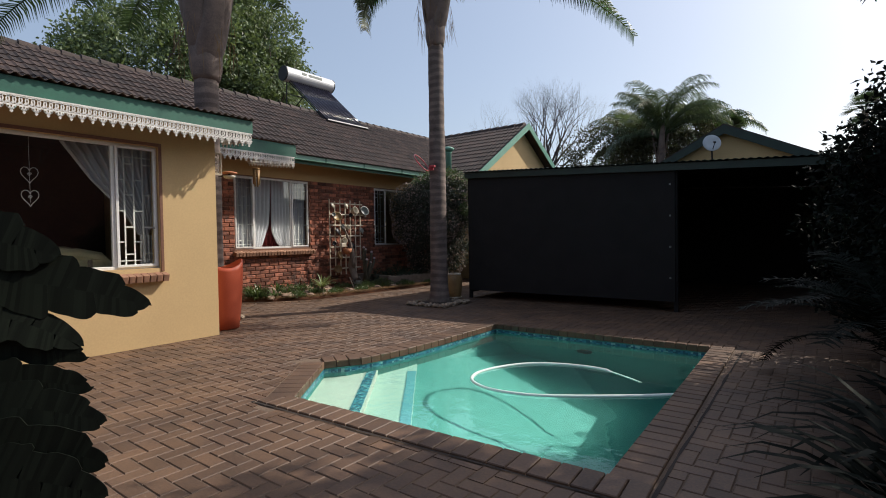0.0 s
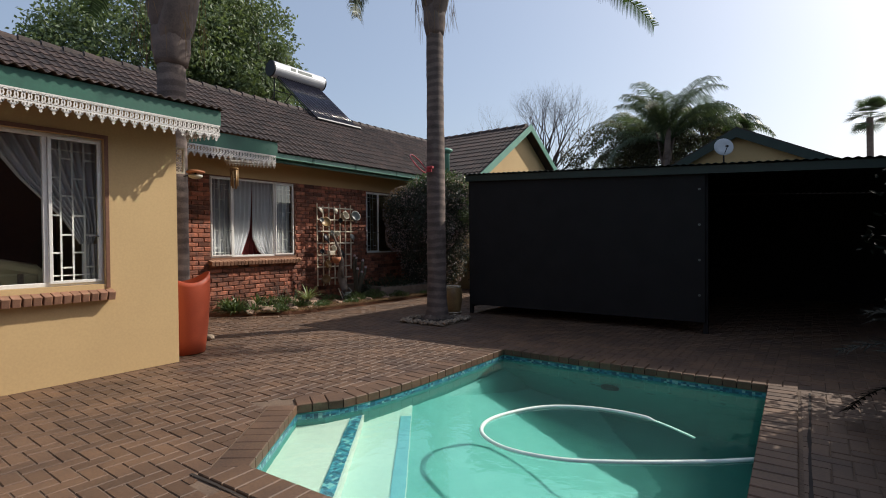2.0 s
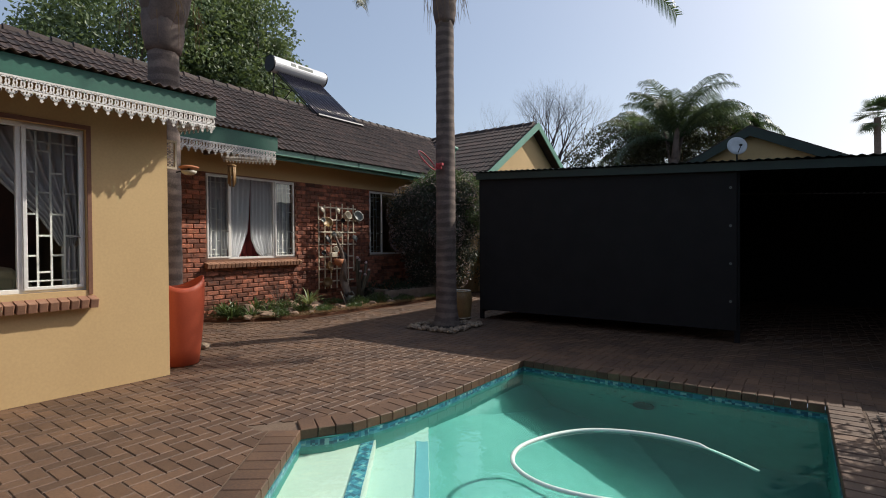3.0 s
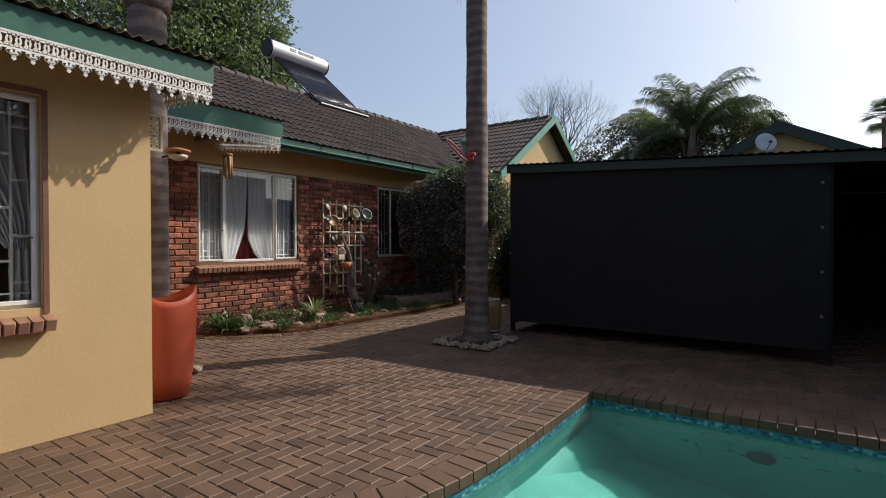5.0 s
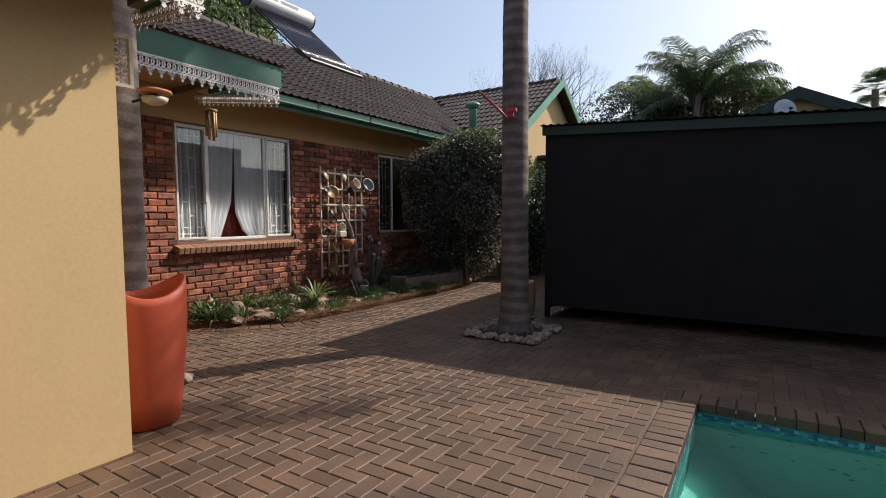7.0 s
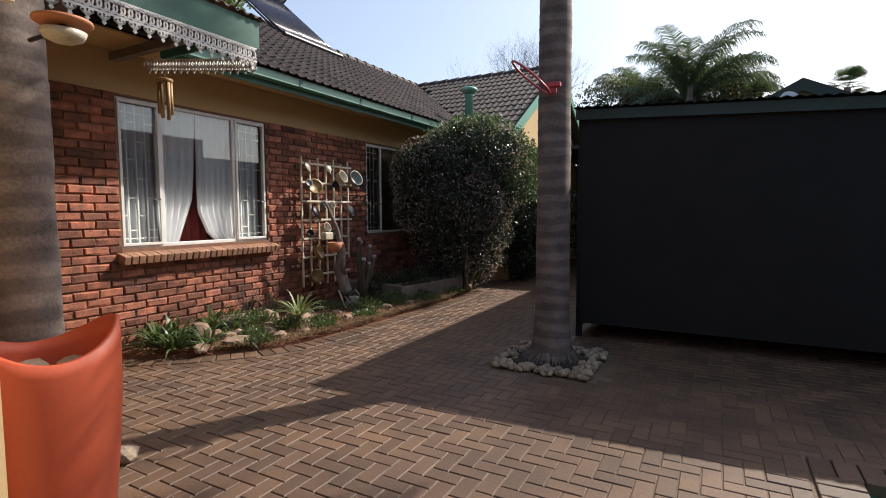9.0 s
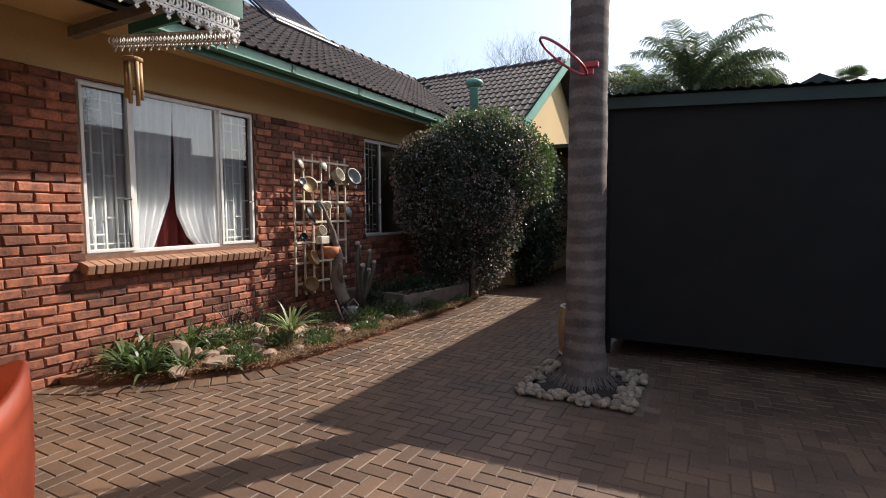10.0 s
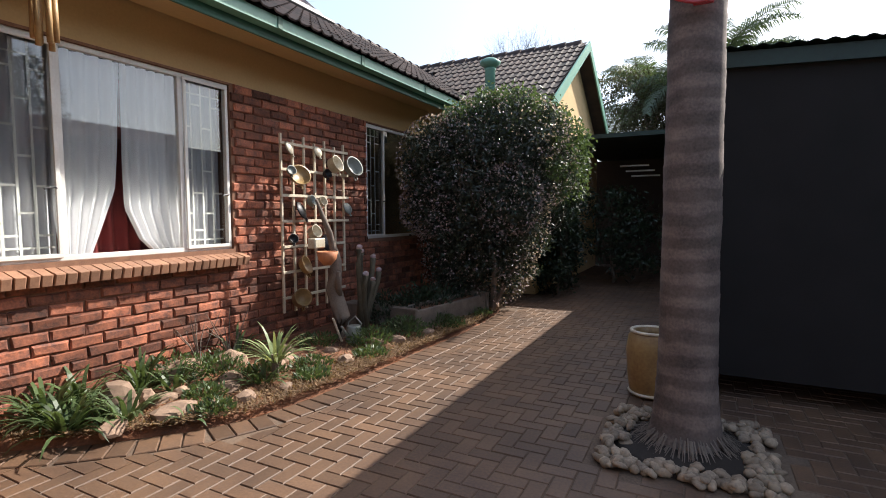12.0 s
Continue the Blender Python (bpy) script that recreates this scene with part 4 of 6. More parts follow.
def step(n0, n1, z):
    bm = bmesh.new()
    cs = []
    for s, n_ in ((-0.5, n0), (1.9, n0), (1.9, n1), (-0.5, n1)):
        p = A + d * s + nrm * n_
        cs.append(p)
    v = [bm.verts.new((p.x, p.y, zz)) for zz in (-1.7, z) for p in cs]
    for f in ((0, 3, 2, 1), (4, 5, 6, 7), (0, 1, 5, 4), (1, 2, 6, 5), (2, 3, 7, 6), (3, 0, 4, 7)):
        bm.faces.new([v[i] for i in f])
    bmesh.ops.recalc_face_normals(bm, faces=bm.faces[:])
    return bm


for k, (n0, n1, z) in enumerate(((-0.3, 0.52, -0.28), (0.52, 0.93, -0.46))):
    part("step", step(n0, n1, z), ("step", "step_mid")[k], basin, "pale plastered pool step")
bm = bmesh.new()
g = []
for j in range(13):
    u = j / 12
    p0, p1 = A - d * 0.5 + nrm * (0.92 + 2.0 * u), A + d * 3.2 + nrm * (0.92 + 2.0 * u)
    z = -0.5 - 0.85 * (3 * u * u - 2 * u ** 3)
    g.append([bm.verts.new((p0.x, p0.y, z)), bm.verts.new((p1.x, p1.y, z))])
for p, q in zip(g, g[1:]):
    bm.faces.new((p[0], p[1], q[1], q[0]))
part("slope", bm, "basin_pale", basin, smooth=True)
for n0, z in ((0.41, -0.275), (0.83, -0.455)):
    bm = bmesh.new()
    cs = [A + d * s + nrm * n_ for s, n_ in ((-0.3, n0), (1.5, n0), (1.5, n0 + 0.095), (-0.3, n0 + 0.095))]
    v = [bm.verts.new((p.x, p.y, zz)) for zz in (z - 0.004, z + 0.002) for p in cs]
    for f in ((0, 3, 2, 1), (4, 5, 6, 7), (0, 1, 5, 4), (1, 2, 6, 5), (2, 3, 7, 6), (3, 0, 4, 7)):
        bm.faces.new([v[i] for i in f])
    part("mosaic_strip", bm, "mosaic" if n0 < 0.5 else "mosaic_faint", basin, "blue mosaic strip along the step")
part("mosaic_band", ring_wall(offset(POOL, -0.006), -0.135, -0.07, 0.004), "mosaic", basin, "blue mosaic band at the waterline")
# algae stains on the far wall
s = Soup()
rnd = random.Random(31)
for k in range(46):
    cx, cz = rnd.uniform(-3.3, -0.9), -0.16 - 0.5 * rnd.random() ** 1.6
    ra, rb = rnd.uniform(0.012, 0.05), rnd.uniform(0.006, 0.022)
    n0 = len(s.v)
    s.v += [(cx + ra * math.cos(a_) * rnd.uniform(0.6, 1.2), 6.943, cz + rb * math.sin(a_) * rnd.uniform(0.6, 1.2)) for a_ in (j * math.tau / 9 for j in range(9))]
    s.f.append(tuple(range(n0, n0 + 9)))
s.done("algae_stain", "stain", basin, "dark algae stains on the pool wall", "stuff")
# bank along the shallow side
bm = bmesh.new()
g = []
for j in range(9):
    u = j / 8
    z = -0.5 - 0.95 * (1 - math.cos(math.pi * u)) / 2
    g.append([bm.verts.new((-3.55 + 0.9 * u, 4.2, z)), bm.verts.new((-3.52 + 0.7 * u, 6.94, z - 0.1))])
for p, q in zip(g, g[1:]):
    bm.faces.new((p[0], p[1], q[1], q[0]))
part("bank", bm, "basin_pale", basin, smooth=True)
bm = bmesh.new()
hose_pts = [(-0.72, 5.36), (-1.0, 5.12), (-1.45, 4.8), (-1.79, 4.62), (-2.15, 4.58), (-2.42, 4.72), (-2.52, 4.98), (-2.44, 5.3), (-2.27, 5.56), (-2.0, 5.72), (-1.7, 5.78), (-1.4, 5.74), (-1.1, 5.62)]
P = []
for i in range(len(hose_pts) - 1):
    p0, p1, p2_, p3 = [Vector(hose_pts[min(max(i + k, 0), len(hose_pts) - 1)]) for k in (-1, 0, 1, 2)]
    for q in range(6):
        t = q / 6
        P.append(0.5 * (2 * p1 + (p2_ - p0) * t + (2 * p0 - 5 * p1 + 4 * p2_ - p3) * t * t + (3 * p1 - p0 - 3 * p2_ + p3) * t ** 3))
tube(bm, [(p.x, p.y, WATER + 0.004 - (0.12 * max(0, k - 64) / 8)) for k, p in enumerate(P)], 0.016, 8)
hose = part("pool_hose", bm, "hose", None, "white pool cleaner hose floating on the water", "", "pool hose", smooth=True)
bm = bmesh.new(); lathe(bm, [(0.02, 0), (0.1, 0.005), (0.1, 0.02), (0.02, 0.03)], 20, (-2.17, 6.9, -0.55))
bmesh.ops.rotate(bm, cent=(-2.17, 6.9, -0.55), matrix=Euler((radians(90), 0, 0)).to_matrix(), verts=bm.verts[:])
part("outlet", bm, "darkmetal", basin, "dark round pool outlet")

# ---- plants ----
def rand_dir(rnd):
    z = rnd.uniform(-1, 1)
    a = rnd.uniform(0, math.tau)
    r = math.sqrt(1 - z * z)
    return Vector((r * math.cos(a), r * math.sin(a), z))


def crown(rnd, blobs, n, size, droop=0.3, shell=0.5):
    """Leaves gathered in clumps inside the blobs (centre, radii)."""
    s = Soup()
    clumps = []
    weights = [b[1][0] * b[1][1] * b[1][2] for b in blobs]
    for _ in range(n // 26):
        c, r = rnd.choices(blobs, weights)[0]
        d = rand_dir(rnd)
        k = rnd.uniform(shell, 1.0) * (1 + 0.25 * noise.noise(d * 2.3 + Vector(c)))
        clumps.append(Vector(c) + Vector((d.x * r[0], d.y * r[1], d.z * r[2])) * k)
    for c in clumps:
        cr = size * rnd.uniform(1.6, 3.2)
        for _ in range(26):
            p = c + rand_dir(rnd) * cr * rnd.random() ** 0.5
            d = (rand_dir(rnd) + Vector((0, 0, -droop))).normalized()
            side = d.cross(rand_dir(rnd))
            if side.length < 0.05:
                continue
            s.leaf(p, d, side.normalized(), size * rnd.uniform(0.7, 1.3), size * rnd.uniform(0.4, 0.6))
    return s


def limbs(bm, rnd, p, d, r, length, depth, spread=0.5, up=0.25, seg=5, thin=(0.6, 0.8)):
    """Branches that fork, each a tapered tube."""
    pts, rad = [p], [r]
    q = p.copy()
    for k in range(3):
        d = (d + rand_dir(rnd) * 0.13 + Vector((0, 0, up * 0.2))).normalized()
        q = q + d * length / 3
        pts.append(q.copy()); rad.append(r * (1 - 0.13 * (k + 1)))
    tube(bm, pts, rad, seg if depth > 2 else 3, cap=False)
    if depth:
        for k in range(rnd.choice((2, 3, 3))):
            nd = (d + rand_dir(rnd) * spread + Vector((0, 0, up))).normalized()
            limbs(bm, rnd, pts[-1 - (k > 1)], nd, rad[-1] * rnd.uniform(*thin), length * rnd.uniform(0.62, 0.85), depth - 1, spread, up, seg, thin)


def tree(name, at, label, category, height, blobs, n, size, leaf, seed, trunk_r=0.2, depth=3):
    rnd = random.Random(seed)
    t = thing(name, at, label, category)
    bm = bmesh.new()
    limbs(bm, rnd, Vector((0, 0, -0.1)), Vector((0, 0, 1)), trunk_r, height * 0.36, depth, 0.55, 0.3)
    part("trunk", bm, "bark", t)
    crown(rnd, blobs, n, size).done("crown", leaf, t)
    return t


def frond(s, rnd, base, az, rise, length, droop, leaf_len, n=72, hang=0.6, width=0.022):
    """A feather palm frond; returns the points of its rib."""
    h = Vector((math.cos(az), math.sin(az), 0))
    side0 = Vector((-h.y, h.x, 0))
    pts, p, e = [], base.copy(), rise
    steps = 16
    for k in range(steps + 1):
        pts.append(p.copy())
        d = h * math.cos(e) + Vector((0, 0, math.sin(e)))
        p = p + d * length / steps
        e -= droop / steps * (0.6 + 0.9 * k / steps)
    for i in range(n):
        u = 0.12 + 0.88 * i / n
        k = min(steps - 1, int(u * steps))
        q = pts[k].lerp(pts[k + 1], u * steps - k)
        d = (pts[k + 1] - pts[k]).normalized()
        ll = leaf_len * (0.45 + 0.55 * math.sin(math.pi * min(1, u * 0.9 + 0.08))) * rnd.uniform(0.85, 1.1)
        for sg in (-1, 1):
            out = (side0 * sg + d * 0.55 + Vector((0, 0, rnd.uniform(-0.1, 0.25)))).normalized()
            m = q + out * ll * 0.5
            tip = m + (out + Vector((0, 0, -hang * rnd.uniform(0.7, 1.5)))).normalized() * ll * 0.5
            sd = d
            s.ribbon([q, m, tip], [sd, sd, sd], [width, width * 0.85, 0.003])
    return pts


def palm_head(parent, z, seed, fronds, length, leaf_len, boots=9, r=0.15, hang=0.7, leaflets=72, droop=2.0, width=0.022, rises=(0.2, 1.25), mat="leaf_palm", low=()):
    rnd = random.Random(seed)
    for k in range(fronds):
        s = Soup()
        az = k * 2.4 + rnd.uniform(-0.2, 0.2)
        rise = rises[0] + (rises[1] - rises[0]) * ((k * 7 + 3) % 11) / 10
        L, bend = length * rnd.uniform(0.85, 1.1), droop * rnd.uniform(0.85, 1.1)
        if k < len(low):
            az, rise, L, bend = radians(low[k][0]), *low[k][1:]
        pts = frond(s, rnd, Vector((0.1 * math.cos(az), 0.1 * math.sin(az), z + 1.15)), az, rise, L, bend, leaf_len, n=leaflets, hang=hang, width=width)
        fr = s.done("frond", mat, parent)
        bm = bmesh.new(); tube(bm, pts, [0.03 - 0.026 * i / 16 for i in range(17)], 5, cap=False)
        part("rib", bm, "leaf_palm", fr)
    bm = bmesh.new()
    lathe(bm, [(r * 0.76, z - 0.06), (r * 0.85, z + 0.02), (r * 0.95, z + 0.14), (r * 0.95, z + 0.36), (r * 0.7, z + 0.6), (r * 0.3, z + 0.9)], 24)
    for v in bm.verts:
        a = math.atan2(v.co.y, v.co.x)
        v.co.xy *= 1 + 0.05 * math.sin(a * 5 + v.co.z * 2.5) + 0.03 * noise.noise(v.co * 4)
    part("crownshaft", bm, "boot", parent, smooth=True)
    for k in range(boots):
        az = k * 2.4 + 0.5
        h = Vector((math.cos(az), math.sin(az), 0))
        sd = Vector((-h.y, h.x, 0))
        L = rnd.uniform(1.5, 1.9)
        lift = 0.05 + 0.075 * (k % 5)
        bm = bmesh.new()
        rows = []
        for j in range(11):
            u = j / 10
            c = Vector((0, 0, z + lift + L * u)) + h * (r * (0.30 + 0.75 * math.sin(min(1, u * 2.0) * math.pi / 2) + 1.5 * u ** 2.4))
            w = r * (0.86 * (1 - u) ** 0.6 + 0.12) * min(1, 0.3 + u * 5)
            rows.append([bm.verts.new(c + sd * w * math.sin(t) + h * w * 0.75 * (math.cos(t) - 0.35) + Vector((0, 0, 0.05 * math.cos(t)))) for t in (-1.75, -1.3, -0.8, -0.3, 0.3, 0.8, 1.3, 1.75)]
                        + [bm.verts.new(c + sd * w * 0.9 * math.sin(t) + h * (w * 0.75 * (math.cos(t) - 0.35) - 0.02)) for t in (1.6, 0.6, -0.6, -1.6)])
        for p, q in zip(rows, rows[1:]):
            for i in range(12):
                bm.faces.new((p[i], p[(i + 1) % 12], q[(i + 1) % 12], q[i]))
        bm.faces.new(rows[0][::-1]); bm.faces.new(rows[-1])
        part("leaf_base", bm, "boot", parent, smooth=True)
    # hanging fibres
    s = Soup()
    for _ in range(60):
        a = rnd.uniform(0, math.tau)
        p = Vector((r * 1.7 * math.cos(a), r * 1.7 * math.sin(a), z + rnd.uniform(0.2, 0.9)))
        q = p + Vector((rnd.uniform(-0.08, 0.08), rnd.uniform(-0.08, 0.08), -rnd.uniform(0.15, 0.5)))
        s.ribbon([p, q], [Vector((0.7, 0.7, 0))] * 2, [0.008, 0.002])
    s.done("fringe", "leaf_dry", parent)


P1, P2 = (-5.6, 8.38), (-7.19, 4.77)
palm = thing("palm_tree", (*P1, 0), "tall feather palm with a ringed grey trunk in a stone square", "palm tree")
part("trunk", trunk_mesh(0.163, 0.145, 4.9, 3), "trunk", palm, smooth=True)
palm_head(palm, 4.88, 31, 15, 2.6, 0.5, boots=7, r=0.19, rises=(0.85, 1.35), droop=1.5, width=0.026, leaflets=110, hang=1.0, low=((37, 0.16, 4.0, 1.1), (190, 0.7, 2.2, 2.7), (196, 1.0, 2.2, 2.9), (45, 0.5, 3.8, 1.5)))
palm2 = thing("palm_tree", (*P2, 0), "tall feather palm with a ringed trunk beside the red pot", "palm tree")
part("trunk", trunk_mesh(0.18, 0.17, 3.75, 5), "trunk", palm2, smooth=True)
palm_head(palm2, 3.72, 12, 13, 2.6, 0.55, boots=6, r=0.24, rises=(0.9, 1.4), droop=1.4, width=0.03, leaflets=80, hang=0.9, low=((212, 0.45, 3.8, 1.4), (195, 0.85, 3.0, 1.7), (170, 0.9, 2.8, 1.7), (180, 0.8, 3.0, 1.8)))

# white stones round the palm
rnd = random.Random(21)
stones = thing("stone_border", (-5.59, 8.33, 0), "square ring of pale river stones round the palm trunk", "stone border")
variants = []
for k in range(7):
    b = rock_mesh(rnd, rnd.uniform(0.03, 0.048), rnd.uniform(0.025, 0.04), rnd.uniform(0.02, 0.028))
    o = part("stone", b, "stone", stones, smooth=True)
    variants.append(o.data)
    o.location = (-0.4 + 0.1 * k, -0.42, 0.02)
for k in range(270):
    side = k % 4
    u, w = rnd.uniform(-0.45, 0.45), rnd.uniform(0.30, 0.45)
    x, y = ((u, -w), (w, u), (u, w), (-w, u))[side]
    o = new("stone", variants[k % 7])
    o.parent = stones
    o.location = (x, y, 0.015 + rnd.uniform(0, 0.03))
    o.rotation_euler = (rnd.uniform(-0.4, 0.4), rnd.uniform(-0.4, 0.4), rnd.uniform(0, 6))
s = Soup()
for _ in range(700):
    a, r0 = rnd.uniform(0, math.tau), rnd.uniform(0.15, 0.24)
    p = Vector((r0 * math.cos(a), r0 * math.sin(a), rnd.uniform(0.0, 0.13)))
    q = p + Vector((math.cos(a) * 0.09, math.sin(a) * 0.09, -p.z * 0.8 + rnd.uniform(-0.01, 0.03)))
    s.ribbon([p, q], [Vector((-math.sin(a), math.cos(a), 0))] * 2, [0.008, 0.004])
s.done("root_fringe", "bark", palm)
bm = bmesh.new(); lathe(bm, [(0.42, 0.0), (0.36, 0.02), (0.2, 0.05), (0.05, 0.06)], 24); part("soil_patch", bm, "crack", stones, smooth=True)

# garden bed
def bed_edge(y):
    xs = [(6.3, -9.5), (6.45, -9.2), (6.76, -8.8), (7.1, -8.48), (7.45, -8.25), (8.0, -8.14), (8.6, -8.1), (9.6, -8.05), (10.5, -8.0), (11.3, -8.02), (11.95, -8.1)]
    return lerp(y, xs)


bm = bmesh.new()
ny, nx = 60, 14
g = []
for j in range(ny + 1):
    y = 6.3 + 5.65 * j / ny
    xe = bed_edge(y) - 0.01
    row = []
    for i in range(nx + 1):
        u = i / nx
        x = xe + (MX + 0.0 - xe) * u
        row.append(bm.verts.new((x, y, -0.004 + 0.075 * min(1, u * 4) * (1 + 0.5 * noise.noise(Vector((x * 4, y * 4, 0)))) + 0.015 * noise.noise(Vector((x * 18, y * 18, 3))))))
    g.append(row)
for a, b in zip(g, g[1:]):
    for i in range(nx):
        bm.faces.new((a[i], a[i + 1], b[i + 1], b[i]))
bmesh.ops.recalc_face_normals(bm, faces=bm.faces[:])
part("soil_bed", bm, "soil", None, "reddish garden soil of the bed along the brick wall", "structure", "soil", smooth=True)

rnd = random.Random(77)
rock_list = [(-9.06, 7.06, 0.13, 0.10, 0.16), (-8.66, 7.2, 0.16, 0.12, 0.06), (-8.95, 7.45, 0.08, 0.06, 0.05), (-8.75, 6.85, 0.1, 0.07, 0.05), (-9.3, 7.7, 0.2, 0.13, 0.12), (-9.2, 8.1, 0.16, 0.12, 0.12), (-8.9, 7.85, 0.1, 0.1, 0.06),
             (-8.45, 7.6, 0.08, 0.06, 0.05), (-8.35, 7.9, 0.06, 0.05, 0.04), (-8.6, 8.5, 0.1, 0.08, 0.05), (-8.4, 8.7, 0.1, 0.07, 0.05), (-8.5, 9.3, 0.11, 0.09, 0.07), (-8.35, 9.5, 0.1, 0.08, 0.06), (-8.25, 9.95, 0.1, 0.08, 0.05),
             (-8.3, 11.0, 0.08, 0.06, 0.05), (-8.2, 11.4, 0.07, 0.05, 0.07), (-8.15, 11.75, 0.09, 0.07, 0.08), (-9.1, 8.6, 0.14, 0.1, 0.08), (-8.8, 8.2, 0.14, 0.1, 0.1), (-8.95, 7.3, 0.12, 0.08, 0.05), (-8.75, 7.7, 0.13, 0.1, 0.05), (-9.05, 7.25, 0.07, 0.06, 0.07), (-8.55, 7.45, 0.07, 0.05, 0.03), (-8.9, 8.45, 0.1, 0.07, 0.06), (-8.7, 8.85, 0.08, 0.06, 0.05), (-8.3, 10.2, 0.07, 0.05, 0.04)]
for x, y, a, b_, c_ in rock_list:
    o = part("garden_rock", rock_mesh(rnd, a, b_, c_), "rock", None, rnd.choice(["rough brown rock lying in the garden bed"]), "", "rock", "rocks in the garden bed", smooth=False)
    o.location = (x, y, 0.06 + c_ * 0.3)
    o.rotation_euler = (0, 0, rnd.uniform(0, 6))


def strap_clump(x, y, n, length, width, mat, label, category, spread=1.0, seed=0, z=0.05, name="strap_plant"):
    rnd = random.Random(seed)
    t = thing(name, (x, y, z), label, category)
    s = Soup()
    for k in range(n):
        a = rnd.uniform(0, math.tau)
        h = Vector((math.cos(a), math.sin(a), 0))
        sd = Vector((-h.y, h.x, 0))
        e = rnd.uniform(0.5, 1.45)
        L = length * rnd.uniform(0.7, 1.15)
        p = Vector((h.x * 0.02, h.y * 0.02, 0)) + h * rnd.uniform(0, 0.04) * spread
        pts = []
        for j in range(6):
            pts.append(p.copy())
            p = p + (h * math.cos(e) + Vector((0, 0, math.sin(e)))) * L / 5
            e -= 0.34 * spread * (0.5 + 0.25 * j)
        s.ribbon(pts, [sd] * 6, [width * w for w in (0.8, 1, 1, 0.85, 0.55, 0.06)])
    s.done("leaves", mat, t)
    return t


for k, (x, y, n, L) in enumerate([(-9.3, 6.75, 60, 0.4), (-9.0, 6.72, 50, 0.36), (-9.4, 7.0, 40, 0.4), (-8.85, 7.0, 30, 0.3), (-9.35, 7.4, 40, 0.42), (-9.1, 7.5, 24, 0.3), (-8.6, 7.9, 22, 0.24), (-8.5, 7.2, 14, 0.16), (-9.35, 8.3, 24, 0.42)]):
    strap_clump(x, y, n, L, 0.028, "leaf_fresh", "green strap-leaved clump in the garden bed", "plant", seed=k)
y0 = strap_clump(-8.62, 8.06, 52, 0.34, 0.026, "leaf_yucca", "striped yucca with stiff sword leaves", "yucca", spread=0.7, seed=40, z=0.20, name="yucca")
bm = bmesh.new(); tube(bm, [(0, 0, -0.18), (0, 0, 0.06)], 0.03, 8); part("stem", bm, "bark", y0)


def low_plant(x, y, r, h, n, size, mat, label, seed, name="low_plant", z=0.06):
    rnd = random.Random(seed)
    t = thing(name, (x, y, z), label, "plant")
    s = Soup()
    for _ in range(n):
        a, q = rnd.uniform(0, math.tau), r * rnd.random() ** 0.6
        p = Vector((q * math.cos(a), q * math.sin(a), h * rnd.random() * (1 - 0.5 * q / r)))
        d = (Vector((math.cos(a), math.sin(a), 0)) * rnd.random() + Vector((0, 0, 0.8)) + rand_dir(rnd) * 0.6).normalized()
        sd = d.cross(rand_dir(rnd))
        if sd.length > 0.05:
            s.leaf(p, d, sd.normalized(), size * rnd.uniform(0.7, 1.3), size * 0.4)
    s.done("leaves", mat, t)
    return t


for k, (x, y, r, h, n) in enumerate([(-9.2, 6.95, 0.28, 0.12, 600), (-9.35, 7.7, 0.26, 0.22, 420), (-8.75, 7.5, 0.14, 0.1, 240), (-9.1, 7.85, 0.25, 0.22, 500), (-8.55, 8.4, 0.18, 0.1, 260), (-8.75, 8.05, 0.2, 0.12, 300), (-8.55, 9.3, 0.22, 0.2, 600), (-8.45, 9.8, 0.24, 0.24, 650),
                                     (-8.3, 10.4, 0.28, 0.14, 600), (-8.2, 11.2, 0.2, 0.08, 300), (-8.35, 8.2, 0.14, 0.07, 250), (-8.3, 8.95, 0.16, 0.07, 250), (-9.0, 9.0, 0.2, 0.15, 300), (-8.45, 7.35, 0.12, 0.1, 200)]):
    low_plant(x, y, r, h, n, 0.05, "leaf_fresh", "low leafy green plant in the garden bed", 100 + k)
for k, (x, y, r, h, n) in enumerate([(-8.7, 10.6, 0.4, 0.5, 900), (-8.75, 11.2, 0.35, 0.4, 700), (-8.9, 10.1, 0.3, 0.4, 500)]):
    low_plant(x, y, r, h, n, 0.06, "leaf_dark", "dark shaded shrub behind the timber trough", 140 + k, "small_shrub", 0.1)
s = Soup()
rnd = random.Random(5)
for _ in range(15000):
    y = rnd.uniform(6.5, 11.9)
    x = bed_edge(y) - rnd.uniform(0.02, 1.1) * rnd.random()
    if x < MX + 0.05:
        continue
    d = rand_dir(rnd); d.z = abs(d.z) * 0.4; d.normalize()
    sd = d.cross(Vector((0, 0, 1)))
    if sd.length > 0.05:
        s.leaf(Vector((x, y, 0.055 + 0.035 * rnd.random())), d, sd.normalized(), rnd.uniform(0.02, 0.05), 0.014)
s.done("leaf_litter", "leaf_dry", None, "dry leaf litter on the garden soil", "stuff", "litter")

# bare twiggy plants at the wall
for k, (x, y) in enumerate([(-9.4, 7.95), (-9.38, 8.25)]):
    t = thing("twiggy_plant", (x, y, 0.08), "thin bare stems against the brick wall", "plant")
    bm = bmesh.new(); rr = random.Random(k)
    for j in range(9):
        a = rr.uniform(0, math.tau)
        tube(bm, [(0, 0, 0), (0.05 * math.cos(a), 0.1 * math.sin(a), 0.2), (0.09 * math.cos(a), 0.25 * math.sin(a), rr.uniform(0.3, 0.5))], [0.006, 0.005, 0.002], 4)
    part("stems", bm, "bark", t)

# trellis with pots
tr = thing("trellis", (-9.44, 9.0, 0.36), "cream painted wooden trellis on the brick wall", "trellis")
